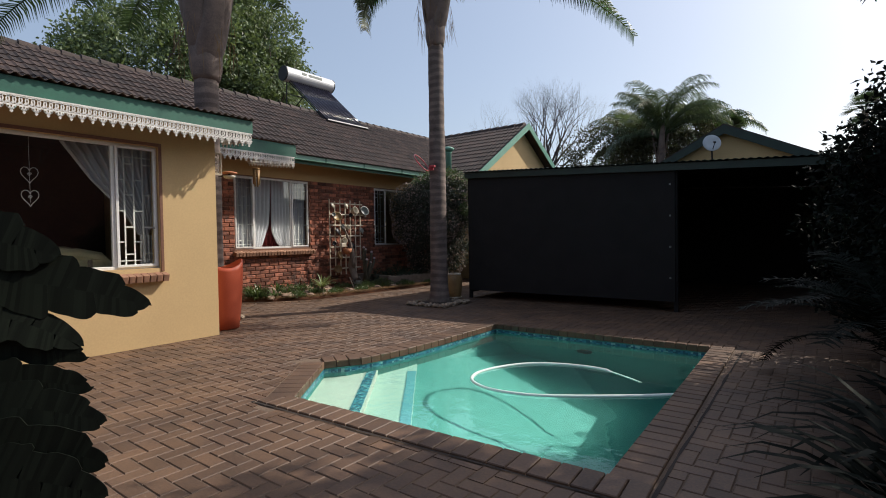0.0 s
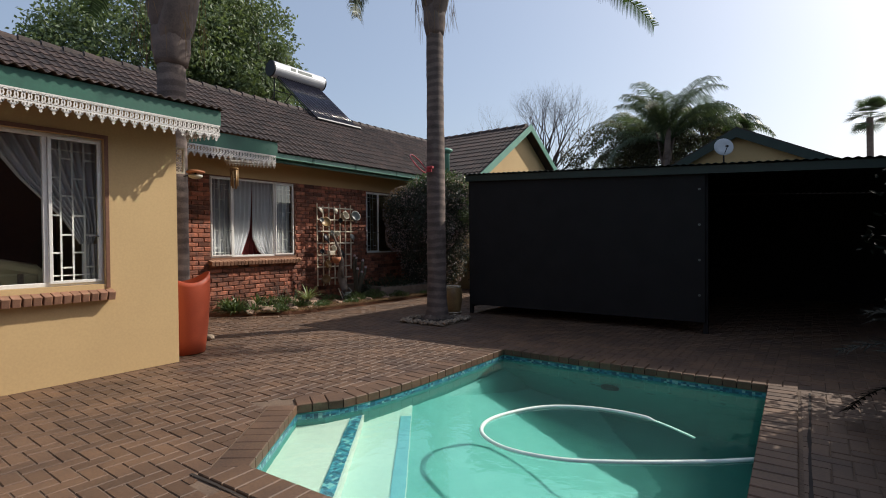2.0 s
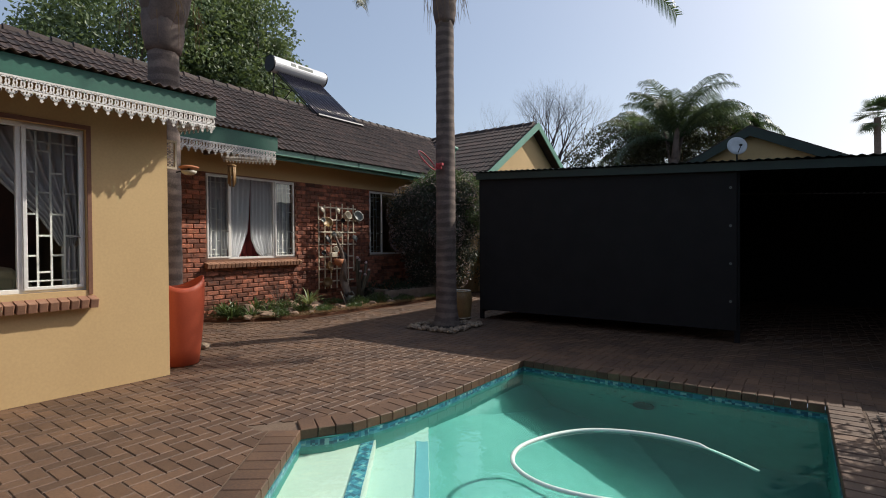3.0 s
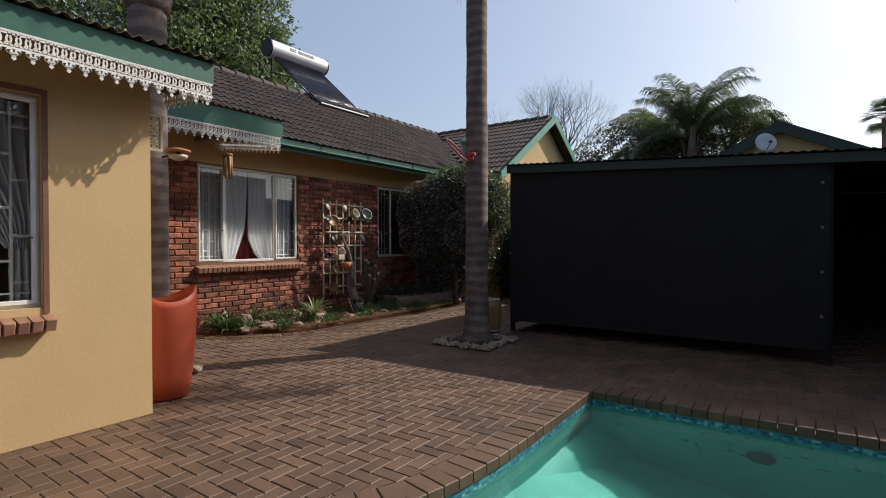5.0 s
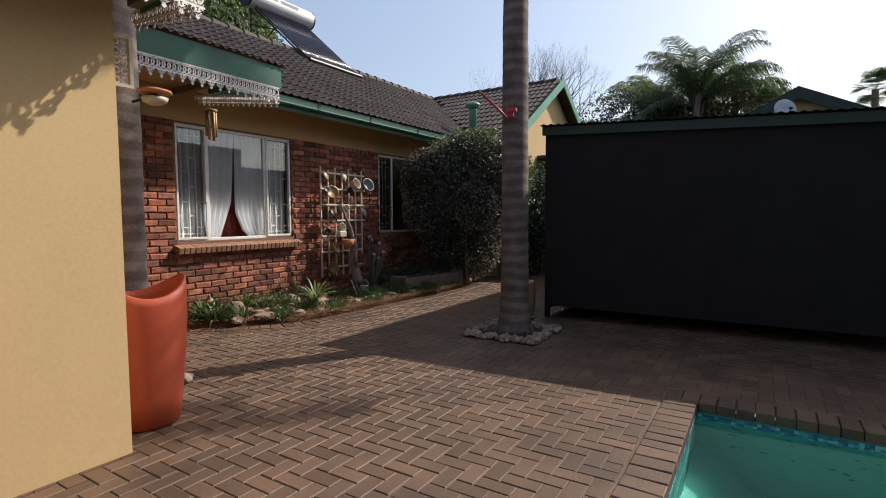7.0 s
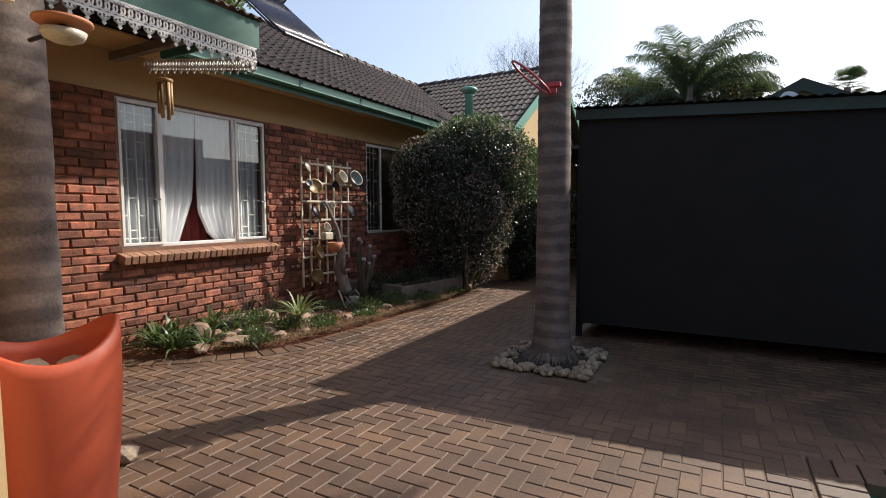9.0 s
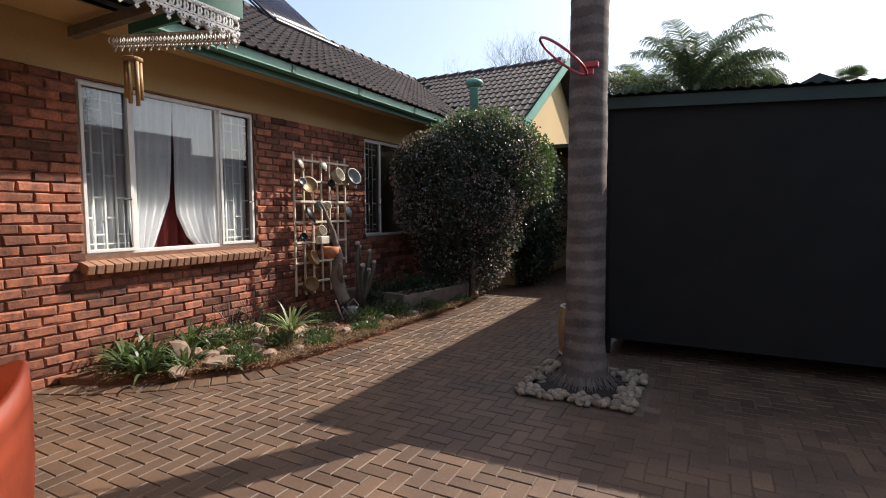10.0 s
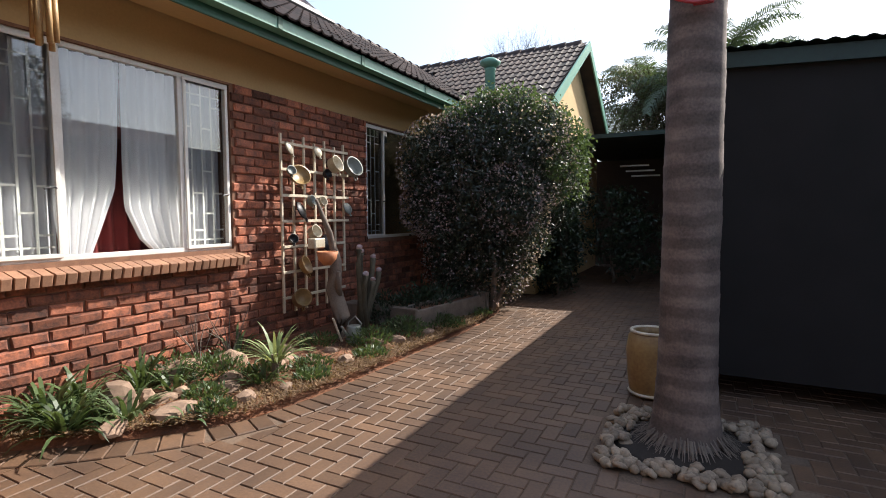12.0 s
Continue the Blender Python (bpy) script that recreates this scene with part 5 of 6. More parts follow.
for k in range(7):
    y = 0.17 * k
    part("upright", boxes((-0.012, 0.012, y - 0.012, y + 0.012, 0.35 * (k == 6) + 0.0, 1.83 + (0.05 if k % 2 == 0 else 0.0)), bevel=0.002), "lath", tr)
for k in range(7):
    z = 1.78 - 0.27 * k
    part("crosspiece", boxes((0.013, 0.032, -0.03, 1.08 if k < 4 else 1.0, z - 0.014, z + 0.014), bevel=0.002), "lath", tr)


def kettle(y, z, r, depth, mat, label, tilt=0.0, handle=True, name="enamel_pot"):
    t = thing(name, (-9.36, y, z), label, "enamel pot", "enamel pots on the trellis")
    t.rotation_euler = (0, radians(68), tilt)
    bm = bmesh.new()
    lathe(bm, [(r * 0.8, 0.0), (r * 0.93, 0.01), (r, depth), (r * 1.06, depth + 0.004), (r * 0.95, depth), (r * 0.86, 0.02)] if depth > 0.03 else [(r * 0.3, 0.03), (r * 0.9, 0.012), (r, 0.0), (r * 0.9, 0.004)], 20)
    part("body", bm, mat, t, smooth=True)
    if handle:
        bm = bmesh.new()
        tube(bm, [(r * 0.95, 0, depth * 0.75), (r * 1.4, 0, depth * 0.7), (r * 1.4, 0, depth * 0.35), (r * 0.9, 0, depth * 0.25)], 0.007, 6)
        part("handle", bm, mat, t)
    return t


def tp(cx, cy):
    return 9.0 + (cx - 75) / 223 * 1.03, 2.19 - (cy - 115) * 0.00346


for cx, cy, r, dpt, mat, label in [(83, 145, 0.075, 0.02, "enamel", "cream enamel pan lid"), (178, 143, 0.065, 0.02, "enamel", "cream enamel plate"), (228, 185, 0.095, 0.10, "enamel", "white enamel saucepan"), (303, 185, 0.12, 0.09, "zinc", "pale green colander with a plant"),
                                   (112, 228, 0.11, 0.05, "ochre", "tan enamel pan"), (118, 330, 0.10, 0.03, "darkmetal", "black pan lid"), (145, 305, 0.06, 0.06, "zinc", "small grey mug"), (178, 308, 0.055, 0.08, "enamel", "white enamel mug"), (290, 322, 0.075, 0.02, "zinc", "grey enamel plate"),
                                   (150, 405, 0.07, 0.09, "enamel", "white enamel mug"), (118, 505, 0.10, 0.06, "ochre", "tan enamel pan"), (212, 438, 0.11, 0.03, "darkmetal", "dark round pan"), (105, 607, 0.095, 0.11, "ochre", "yellow enamel teapot"), (85, 215, 0.05, 0.04, "zinc", "small grey cup"), (85, 420, 0.05, 0.05, "darkmetal", "small black pan"), (205, 215, 0.05, 0.05, "darkmetal", "small black pan")]:
    kettle(*tp(cx, cy), r, dpt, mat, label + " hanging on the trellis", tilt=(cx % 7 - 3) * 0.12)
hb = thing("hanging_basket", (-8.95, 9.12, 0.98), "terracotta hanging pot on the driftwood", "hanging pot")
bm = bmesh.new(); lathe(bm, [(0.04, -0.1), (0.09, -0.04), (0.11, 0.04), (0.1, 0.04), (0.07, -0.02)], 18); part("bowl", bm, "terra2", hb, smooth=True)
hb2 = thing("tin_box", (-9.0, 9.02, 1.06), "cream tin box on the driftwood", "tin")
part("body", boxes((-0.05, 0.05, -0.08, 0.08, 0, 0.1), bevel=0.01), "enamel", hb2)

# driftwood, cactus, can
dw = thing("driftwood", (-9.0, 9.35, 0.05), "upright driftwood stump with a dead branch", "driftwood")
bm = bmesh.new(); tube(bm, [(0, 0, -0.05), (0.02, 0.03, 0.25), (-0.03, -0.05, 0.55), (-0.02, 0.0, 0.85), (-0.06, -0.06, 1.15), (-0.1, -0.2, 1.5)], [0.11, 0.085, 0.08, 0.055, 0.035, 0.015], 9)
tube(bm, [(0.0, 0.0, 0.45), (0.08, -0.1, 0.65), (0.1, -0.12, 0.75)], [0.05, 0.035, 0.02], 7)
for v in bm.verts:
    v.co += 0.012 * noise.noise_vector(v.co * 9)
part("wood", bm, "bark", dw, smooth=True)
bm = bmesh.new(); tube(bm, [(0.12, -0.1, 0.0), (0.1, -0.22, 0.28)], 0.012, 6); part("stick", bm, "lath", dw)
cc = thing("cactus", (-9.0, 9.75, 0.05), "old branching cactus with pale rounded tops", "cactus")
rr = random.Random(9)
for k, (dy, dx, h) in enumerate([(0, 0, 0.95), (0.16, 0.05, 0.88), (-0.12, 0.06, 1.0), (0.2, 0.1, 0.72), (0.08, 0.1, 0.62), (-0.06, 0.1, 0.7)]):
    bm = bmesh.new(); tube(bm, [(0.01 * k, 0.02 * k - 0.05, 0.0), (dx * 0.6, dy * 0.5, h * 0.45), (dx, dy, h * 0.8), (dx, dy + 0.02, h - 0.04)], [0.035, 0.035, 0.03, 0.035], 8)
    part("stem", bm, "cactus", cc, smooth=True)
    bm = bmesh.new(); bmesh.ops.create_icosphere(bm, subdivisions=2, radius=0.032); bmesh.ops.translate(bm, vec=(dx, dy + 0.02, h - 0.02), verts=bm.verts[:])
    for v in bm.verts:
        v.co += 0.012 * noise.noise_vector(v.co * 22)
    part("tip", bm, "dryflower", cc)
wc = thing("watering_can", (-8.75, 9.28, 0.07), "old zinc watering can in the garden bed", "watering can")
bm = bmesh.new(); lathe(bm, [(0.08, 0), (0.085, 0.01), (0.075, 0.16), (0.07, 0.17), (0.06, 0.165)], 18); part("body", bm, "zinc", wc, smooth=True)
bm = bmesh.new(); tube(bm, [(0.07, 0, 0.1), (0.1, 0, 0.2), (0.02, 0, 0.27), (-0.07, 0, 0.2), (-0.075, 0, 0.08)], 0.008, 6); part("handle", bm, "zinc", wc)
bm = bmesh.new(); tube(bm, [(0, -0.07, 0.04), (0, -0.16, 0.15), (0, -0.2, 0.2)], [0.018, 0.013, 0.012], 8); part("spout", bm, "zinc", wc)
tg = thing("timber_trough", (-8.45, 10.75, 0.06), "weathered timber trough planter in the garden bed", "planter")
part("board", boxes((0.13, 0.17, -0.75, 0.75, 0.02, 0.24), bevel=0.01), "timber", tg)
part("board", boxes((-0.17, -0.13, -0.75, 0.75, 0.02, 0.24), bevel=0.01), "timber", tg)
part("end_board", boxes((-0.2, 0.2, 0.75, 0.8, -0.02, 0.27), bevel=0.012), "timber", tg)
part("end_board", boxes((-0.2, 0.2, -0.8, -0.75, -0.02, 0.27), bevel=0.012), "timber", tg)
part("soil", boxes((-0.13, 0.13, -0.75, 0.75, 0.0, 0.2)), "soil", tg)
tg.rotation_euler = (0, 0, radians(-9))
for k, (x, y, h) in enumerate([(-9.2, 9.9, 0.3), (-9.1, 10.25, 0.25)]):
    t = thing("crate", (x, y, 0.06), "small weathered wooden crate by the wall", "crate")
    part("body", boxes((-0.12, 0.12, -0.13, 0.13, 0, h), bevel=0.01), "timber", t)

# big flowering bush
rnd = random.Random(15)
bush = thing("bush", (-8.35, 11.9, 0), "large dense rounded shrub with small glossy leaves", "shrub")
bm = bmesh.new()
for k in range(5):
    limbs(bm, rnd, Vector((rnd.uniform(-0.2, 0.2), rnd.uniform(-0.2, 0.2), -0.05)), Vector((rnd.uniform(-0.4, 0.4), rnd.uniform(-0.4, 0.4), 1)).normalized(), 0.05, 0.8, 3, 0.6, 0.2)
part("stem", bm, "bark", bush)
blobs = [((0.0, 0, 1.9), (1.0, 1.0, 0.9)), ((0.3, -0.2, 2.5), (0.9, 0.8, 0.5)), ((-0.05, 0.0, 1.25), (0.92, 0.9, 0.8)), ((-0.45, -0.5, 2.1), (0.6, 0.6, 0.65)), ((0.75, 0.2, 2.1), (0.5, 0.5, 0.6)), ((-0.15, 0.1, 0.65), (0.8, 0.75, 0.6)), ((0.55, -0.45, 1.6), (0.4, 0.4, 0.45)), ((-0.6, -0.6, 1.5), (0.4, 0.35, 0.4))]
crown(rnd, blobs, 56000, 0.06, shell=0.62).done("leaves", "leaf_bush", bush)
s = Soup()
for _ in range(9500):
    c, r = rnd.choice(blobs)
    d = rand_dir(rnd)
    p = Vector(c) + Vector((d.x * r[0], d.y * r[1], d.z * r[2])) * rnd.uniform(0.98, 1.08)
    sd = d.cross(rand_dir(rnd)).normalized()
    s.leaf(p, (d + rand_dir(rnd) * 0.8).normalized(), sd, 0.036, 0.028)
s2 = crown(rnd, [((0.3, -0.1, 2.78), (0.8, 0.7, 0.28)), ((1.15, 0.1, 2.2), (0.3, 0.4, 0.6))], 7000, 0.06, shell=0.7)
s2.done("young_leaves", "leaf_fresh", bush)
s.done("blossom", "dryflower", bush)

# trees behind the roof
tree("tree", (-19.5, 9.0, 0), "large leafy green tree behind the house", "tree", 9, [((0, 0, 7.6), (2.6, 2.6, 2.6)), ((1.0, 1.8, 8.8), (2.0, 1.9, 1.7)), ((-0.5, -1.5, 6.9), (2.0, 1.6, 1.6)), ((0.4, 0.4, 5.6), (2.4, 2.6, 1.8)), ((0.3, 1.8, 6.4), (2, 1.6, 2))], 38000, 0.17, "leaf_tree", 61, 0.3)
tree("tree", (-19.0, 13.2, 0), "tall leafy green tree behind the house", "tree", 10, [((0, 0, 8.0), (2.0, 1.9, 2.4)), ((0.5, 0.6, 6.0), (2.0, 1.7, 2.2)), ((-0.6, -0.8, 10.0), (2.0, 1.7, 1.8)), ((0.2, -0.6, 7.0), (2.2, 1.9, 2.2)), ((0, -1.2, 9.2), (1.8, 1.6, 1.7)), ((0.3, 1.2, 7.6), (1.7, 1.3, 2.0)), ((0.2, 0.6, 9.6), (1.7, 1.2, 2.2)), ((0, 1.6, 8.6), (1.0, 0.7, 1.0)), ((0, -0.9, 11.6), (1.6, 1.6, 1.6))], 52000, 0.17, "leaf_tree", 62, 0.3)


def bare_tree(at, seed, height, depth, label):
    rnd = random.Random(seed)
    t = thing("bare_tree", at, label, "tree")
    bm = bmesh.new()
    tube(bm, [(0, 0, -0.1), (0, 0, height * 0.3)], [0.34, 0.26], 7)
    for k in range(5):
        limbs(bm, rnd, Vector((0, 0, height * 0.26 + 0.1 * k)), (rand_dir(rnd) * 0.9 + Vector((0, 0, 1))).normalized(), 0.2, height * 0.175, depth, 0.72, 0.22, 4, (0.68, 0.86))
    part("crown", bm, "twig", t)


bare_tree((-14.4, 30.5, 0), 3, 13.4, 7, "tall leafless tree with fine grey twigs")
bare_tree((-22.5, 31, 0), 5, 8.5, 5, "leafless tree with fine twigs beyond the roofs")
bare_tree((-2.0, 33, 0), 8, 6.0, 5, "leafless tree with fine twigs beyond the carport")

fp = thing("palm_tree", (-5.4, 24, 0), "feather palm with arching fronds behind the carport", "palm tree")
part("trunk", trunk_mesh(0.2, 0.16, 4.3, 9), "trunk", fp, smooth=True)
palm_head(fp, 4.25, 44, 28, 3.2, 0.8, boots=4, r=0.18, width=0.036, hang=1.2, leaflets=60, rises=(0.35, 1.5), droop=1.7, mat="leaf_far")
fp2 = thing("palm_tree", (-7.4, 27, 0), "shorter feather palm behind the carport", "palm tree")
part("trunk", trunk_mesh(0.2, 0.16, 4.6, 10), "trunk", fp2, smooth=True)
palm_head(fp2, 4.3, 45, 20, 3.0, 0.75, boots=4, r=0.18, width=0.04, hang=1.2, leaflets=56, rises=(0.3, 1.4), droop=1.7, mat="leaf_far")


def fan_palm(at, h, seed, label, n=34, size=0.95):
    rnd = random.Random(seed)
    t = thing("fan_palm", at, label, "palm tree")
    bm = bmesh.new(); tube(bm, [(0, 0, -0.1), (0.05, 0, h * 0.5), (0, 0, h)], [0.22, 0.18, 0.18], 10); part("trunk", bm, "bark", t)
    s = Soup()
    for k in range(n):
        d = rand_dir(rnd); d.z = d.z * 0.8 + 0.25; d.normalize()
        c = Vector((0, 0, h + 0.1)) + d * size * 0.6
        sd = d.cross(Vector((0, 0, 1))).normalized()
        up = sd.cross(d)
        s.ribbon([Vector((0, 0, h)), c], [sd, sd], [0.02, 0.02])
        for j in range(15):
            a = (j - 7) * 0.2
            dd = (d * math.cos(a) + sd * math.sin(a)).normalized()
            s.ribbon([c, c + dd * size * 0.4, c + dd * size * 0.65 + Vector((0, 0, -0.1))], [sd * math.cos(a) - d * math.sin(a)] * 3, [0.03, 0.06, 0.005])
    s.done("fronds", "leaf_palm", t)


fan_palm((-3.4, 26.5, 0), 5.7, 3, "fan palm behind the far house")
fan_palm((-3.6, 28, 0), 5.6, 13, "fan palm behind the far house")
fan_palm((2.4, 43, 0), 8.9, 4, "tall fan palm beyond the carport", size=1.15)
tree("tree", (-8.5, 24.5, 0), "dark leafy tree behind the carport", "tree", 5, [((0.6, 0, 4.9), (2.4, 1.6, 1.6)), ((2.3, 0.6, 4.6), (1.8, 1.5, 1.7)), ((4.4, 0.6, 4.9), (1.5, 1.3, 1.5)), ((-1.5, 0, 3.6), (1.6, 1.4, 1.2)), ((3.4, 1.0, 3.9), (1.6, 1.4, 1.2)), ((5.2, 1.5, 3.9), (1.3, 1.2, 1.1))], 17000, 0.14, "leaf_mid", 63, 0.15)

for k, (x, y, z, L) in enumerate([(-7.6, 29.5, 5.0, 3.0), (-4.4, 28.0, 4.9, 2.8)]):
    q = thing("palm_tree", (x, y, 0), "feather palm with arching fronds beyond the carport", "palm tree")
    part("trunk", trunk_mesh(0.2, 0.16, z + 0.1, 20 + k), "trunk", q, smooth=True)
    palm_head(q, z, 50 + k, 18, L, 0.7, boots=3, r=0.18, width=0.04, hang=1.2, leaflets=56, rises=(0.2, 1.4), droop=1.7, mat="leaf_far")

# far house
fh = thing("far_house", (0, 0, 0), "neighbouring house with a yellow gable and green barge boards", "house")
FY = 20.2
bm = bmesh.new()
quadbox(bm, FY, FY + 0.2, [(-5.6, -0.02), (1.6, -0.02), (1.6, 2.9), (-2.4, 4.72), (-5.6, 3.05)])
part("wall", bm, "plaster", fh)
for sg, xe, ze in ((-1, -5.9, 3.0), (1, 1.9, 2.75)):
    bm = bmesh.new()
    quadbox(bm, FY - 0.3, FY - 0.26, [(-2.4, 4.86), (xe, ze), (xe, ze - 0.26), (-2.4, 4.57)])
    # Darker green puts the shade of this sun-averted face into the colour.
    part("barge_board", bm, "darkgreen", fh)
    bm = bmesh.new()
    quadbox(bm, FY - 0.28, FY + 9, [(-2.4, 4.90), (xe, ze + 0.04), (xe, ze), (-2.4, 4.86)])
    part("roof", bm, "tile_far", fh)
dsh = thing("satellite_dish", (-2.72, 19.55, 4.22), "grey-white round satellite dish on a pole", "satellite dish")
bm = bmesh.new()
lathe(bm, [(0.02, 0.0), (0.13, 0.012), (0.24, 0.04), (0.28, 0.06), (0.275, 0.07), (0.13, 0.025), (0.02, 0.012)], 28)
bmesh.ops.rotate(bm, cent=(0, 0, 0), matrix=Euler((radians(78), 0, radians(24))).to_matrix(), verts=bm.verts[:])
part("dish", bm, "zinc_pale", dsh, smooth=True)
bm = bmesh.new(); tube(bm, [(0, 0.1, 0), (0, 0.2, -2.1)], 0.025, 8); tube(bm, [(0, 0.05, -0.28), (0.16, -0.32, -0.02)], 0.012, 6); tube(bm, [(0.16, -0.32, -0.02), (0.12, -0.24, 0.0)], 0.035, 8); part("pole", bm, "darkmetal", dsh)

# right-hand shrub and tree
rnd = random.Random(90)
sh = thing("shrub", (1.26, 7.2, 0), "tall dark leafy shrub beside the pool", "shrub")
bm = bmesh.new()
for k in range(4):
    limbs(bm, rnd, Vector((rnd.uniform(-0.3, 0.3), rnd.uniform(-0.3, 0.3), -0.05)), Vector((rnd.uniform(-0.3, 0.3), rnd.uniform(-0.3, 0.3), 1)).normalized(), 0.05, 0.8, 3, 0.6, 0.2)
part("stem", bm, "bark", sh)
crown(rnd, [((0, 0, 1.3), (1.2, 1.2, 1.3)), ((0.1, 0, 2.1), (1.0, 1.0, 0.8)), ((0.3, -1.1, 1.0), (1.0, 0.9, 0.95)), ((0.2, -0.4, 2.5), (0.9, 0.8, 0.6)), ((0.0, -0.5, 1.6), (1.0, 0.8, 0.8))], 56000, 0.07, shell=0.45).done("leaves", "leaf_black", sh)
tree("tree", (2.6, 7.9, 0), "leafy garden tree whose crown shades the paving", "tree", 5.5, [((-0.6, -0.4, 5.0), (1.3, 1.3, 0.9)), ((0.8, -0.9, 4.8), (1.3, 1.3, 0.9)), ((0.6, 0.8, 4.6), (1.2, 1.1, 0.9)), ((0.9, 1.3, 4.9), (1.3, 0.9, 0.8)), ((1.8, 0.2, 4.8), (1.2, 1.4, 0.8))], 15000, 0.12, "leaf_dark", 64, 0.1)
shade_tree = [o for o in bpy.data.objects if o.name.startswith("tree") and abs(o.location.x - 2.6) < 0.01][0]
bm = bmesh.new()
twig = [Vector((0, 0, 2.4)), Vector((-0.9, -0.8, 3.4)), Vector((-1.55, -1.5, 3.55)), Vector((-1.95, -1.8, 3.35)), Vector((-2.1, -1.9, 3.15))]
tube(bm, twig, [0.05, 0.035, 0.02, 0.012, 0.006], 6)
low_limb = part("low_limb", bm, "bark", shade_tree)
s = Soup()
for k in range(46):
    u = 1.6 + 2.3 * k / 46
    p = twig[int(u)].lerp(twig[int(u) + 1], u % 1)
    d = (rand_dir(rnd) * 0.6 + Vector((0, 0, -0.9))).normalized()
    s.leaf(p, d, d.cross(rand_dir(rnd)).normalized(), rnd.uniform(0.12, 0.18), 0.06)
s.done("leaves", "leaf_dark", low_limb)
# cycad beside the pool
cy = thing("cycad", (0.72, 5.6, 0), "dark cycad with arching feather fronds beside the pool paving", "cycad")
bm = bmesh.new(); lathe(bm, [(0.14, -0.05), (0.17, 0.1), (0.16, 0.32), (0.08, 0.42)], 16); part("trunk", bm, "bark", cy, smooth=True)
for k in range(24):
    s = Soup()
    az = k * 2.4
    pts = frond(s, rnd, Vector((0.05 * math.cos(az), 0.05 * math.sin(az), 0.38)), az, 0.25 + 0.09 * ((k * 7) % 11), rnd.uniform(1.0, 1.3), 1.3, 0.2, n=46, hang=0.15, width=0.016)
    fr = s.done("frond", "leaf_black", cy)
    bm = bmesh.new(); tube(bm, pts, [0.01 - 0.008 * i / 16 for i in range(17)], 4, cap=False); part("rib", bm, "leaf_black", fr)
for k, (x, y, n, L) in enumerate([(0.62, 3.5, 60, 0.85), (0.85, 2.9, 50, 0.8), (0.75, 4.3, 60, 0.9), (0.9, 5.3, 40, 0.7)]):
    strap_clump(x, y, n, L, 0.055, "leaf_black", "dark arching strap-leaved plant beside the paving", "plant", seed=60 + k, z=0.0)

# big-leaved plant near the start
rnd = random.Random(2)
bl = thing("big_leaved_plant", (-0.98, 0.62, 0), "dark plant with large lobed leaves", "plant")
bm = bmesh.new(); tube(bm, [(0, 0, -0.05), (0.03, 0.02, 0.35)], [0.05, 0.04], 8); part("stem", bm, "bark", bl)


# base, tip, half width, lobes, tilt of the blade
LEAVES = [((0.43, 0.25, 1.225), (0.511, 0.457, 1.18), 0.042, 5, 1.45),
          ((0.40, 0.22, 1.27), (0.478, 0.371, 1.247), 0.045, 4, 1.4),
          ((0.44, 0.27, 1.19), (0.493, 0.388, 1.139), 0.03, 3, 1.3),
          ((0.43, 0.26, 1.145), (0.497, 0.393, 1.125), 0.026, 4, 1.5),
          ((0.44, 0.25, 1.10), (0.505, 0.394, 1.09), 0.028, 3, 1.5),
          ((0.44, 0.25, 1.085), (0.52, 0.403, 1.049), 0.034, 4, 1.4),
          ((0.46, 0.25, 1.045), (0.533, 0.399, 1.006), 0.036, 3, 1.5),
          ((0.46, 0.25, 1.02), (0.544, 0.391, 0.972), 0.04, 4, 1.4),
          ((-0.1, -0.1, 0.6), (-0.5, 0.0, 0.8), 0.1, 4, 0.6),
          ((0, -0.1, 0.6), (0.1, -0.5, 0.8), 0.1, 4, 0.6)]


def lobed_leaf(base, tip, width, lobes, roll, seed):
    """A broad leathery leaf with an uneven, shallowly lobed margin."""
    base, tip = Vector(base), Vector(tip)
    d = tip - base
    L = d.length
    d.normalize()
    sd = d.cross(Vector((0, 0, 1))).normalized()
    sd = (sd * math.cos(roll) + d.cross(sd) * math.sin(roll)).normalized()
    s = Soup()
    n = 60
    rows = []
    for k in range(n + 1):
        u = k / n
        p = base + d * L * u + Vector((0, 0, 0.012 * math.sin(math.pi * u)))
        body = math.sin(math.pi * min(1, 0.1 + u * 0.9)) ** 0.55
        row = [p]
        for sg in (1, -1):
            saw = ((lobes + sg * 0.3) * (u + 0.04 * seed)) % 1.0
            w = width * body * (0.68 + 0.32 * saw ** 0.8 * (1 if saw < 0.86 else (1 - saw) / 0.14))
            w += width * 0.10 * noise.noise(Vector((u * 14, sg * 3, seed))) * body
            row.append(p + sd * sg * w + d * 0.18 * width * saw)
        rows.append(row)
    for a, b in zip(rows, rows[1:]):
        s.quad(a[0], b[0], b[1], a[1])
        s.quad(b[0], a[0], a[2], b[2])
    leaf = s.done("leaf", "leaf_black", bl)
    leaf.modifiers.new("thick", "SOLIDIFY").thickness = 0.002


for k, (base, tip, w, lobes, roll) in enumerate(LEAVES):
    lobed_leaf(base, tip, w, lobes, roll, k)
    bm = bmesh.new(); tube(bm, [(0.03, 0.02, 0.3), Vector(base)], 0.012, 6, cap=False); part("petiole", bm, "bark", bl)

# plants in the shaded passage
tree("shrub", (-7.1, 15.8, 0), "leafy shrub in the shaded passage", "shrub", 1.5, [((0, 0, 1.2), (0.7, 0.7, 0.9)), ((0.5, -0.4, 0.8), (0.6, 0.5, 0.7))], 2600, 0.09, "leaf_dark", 66, 0.04)
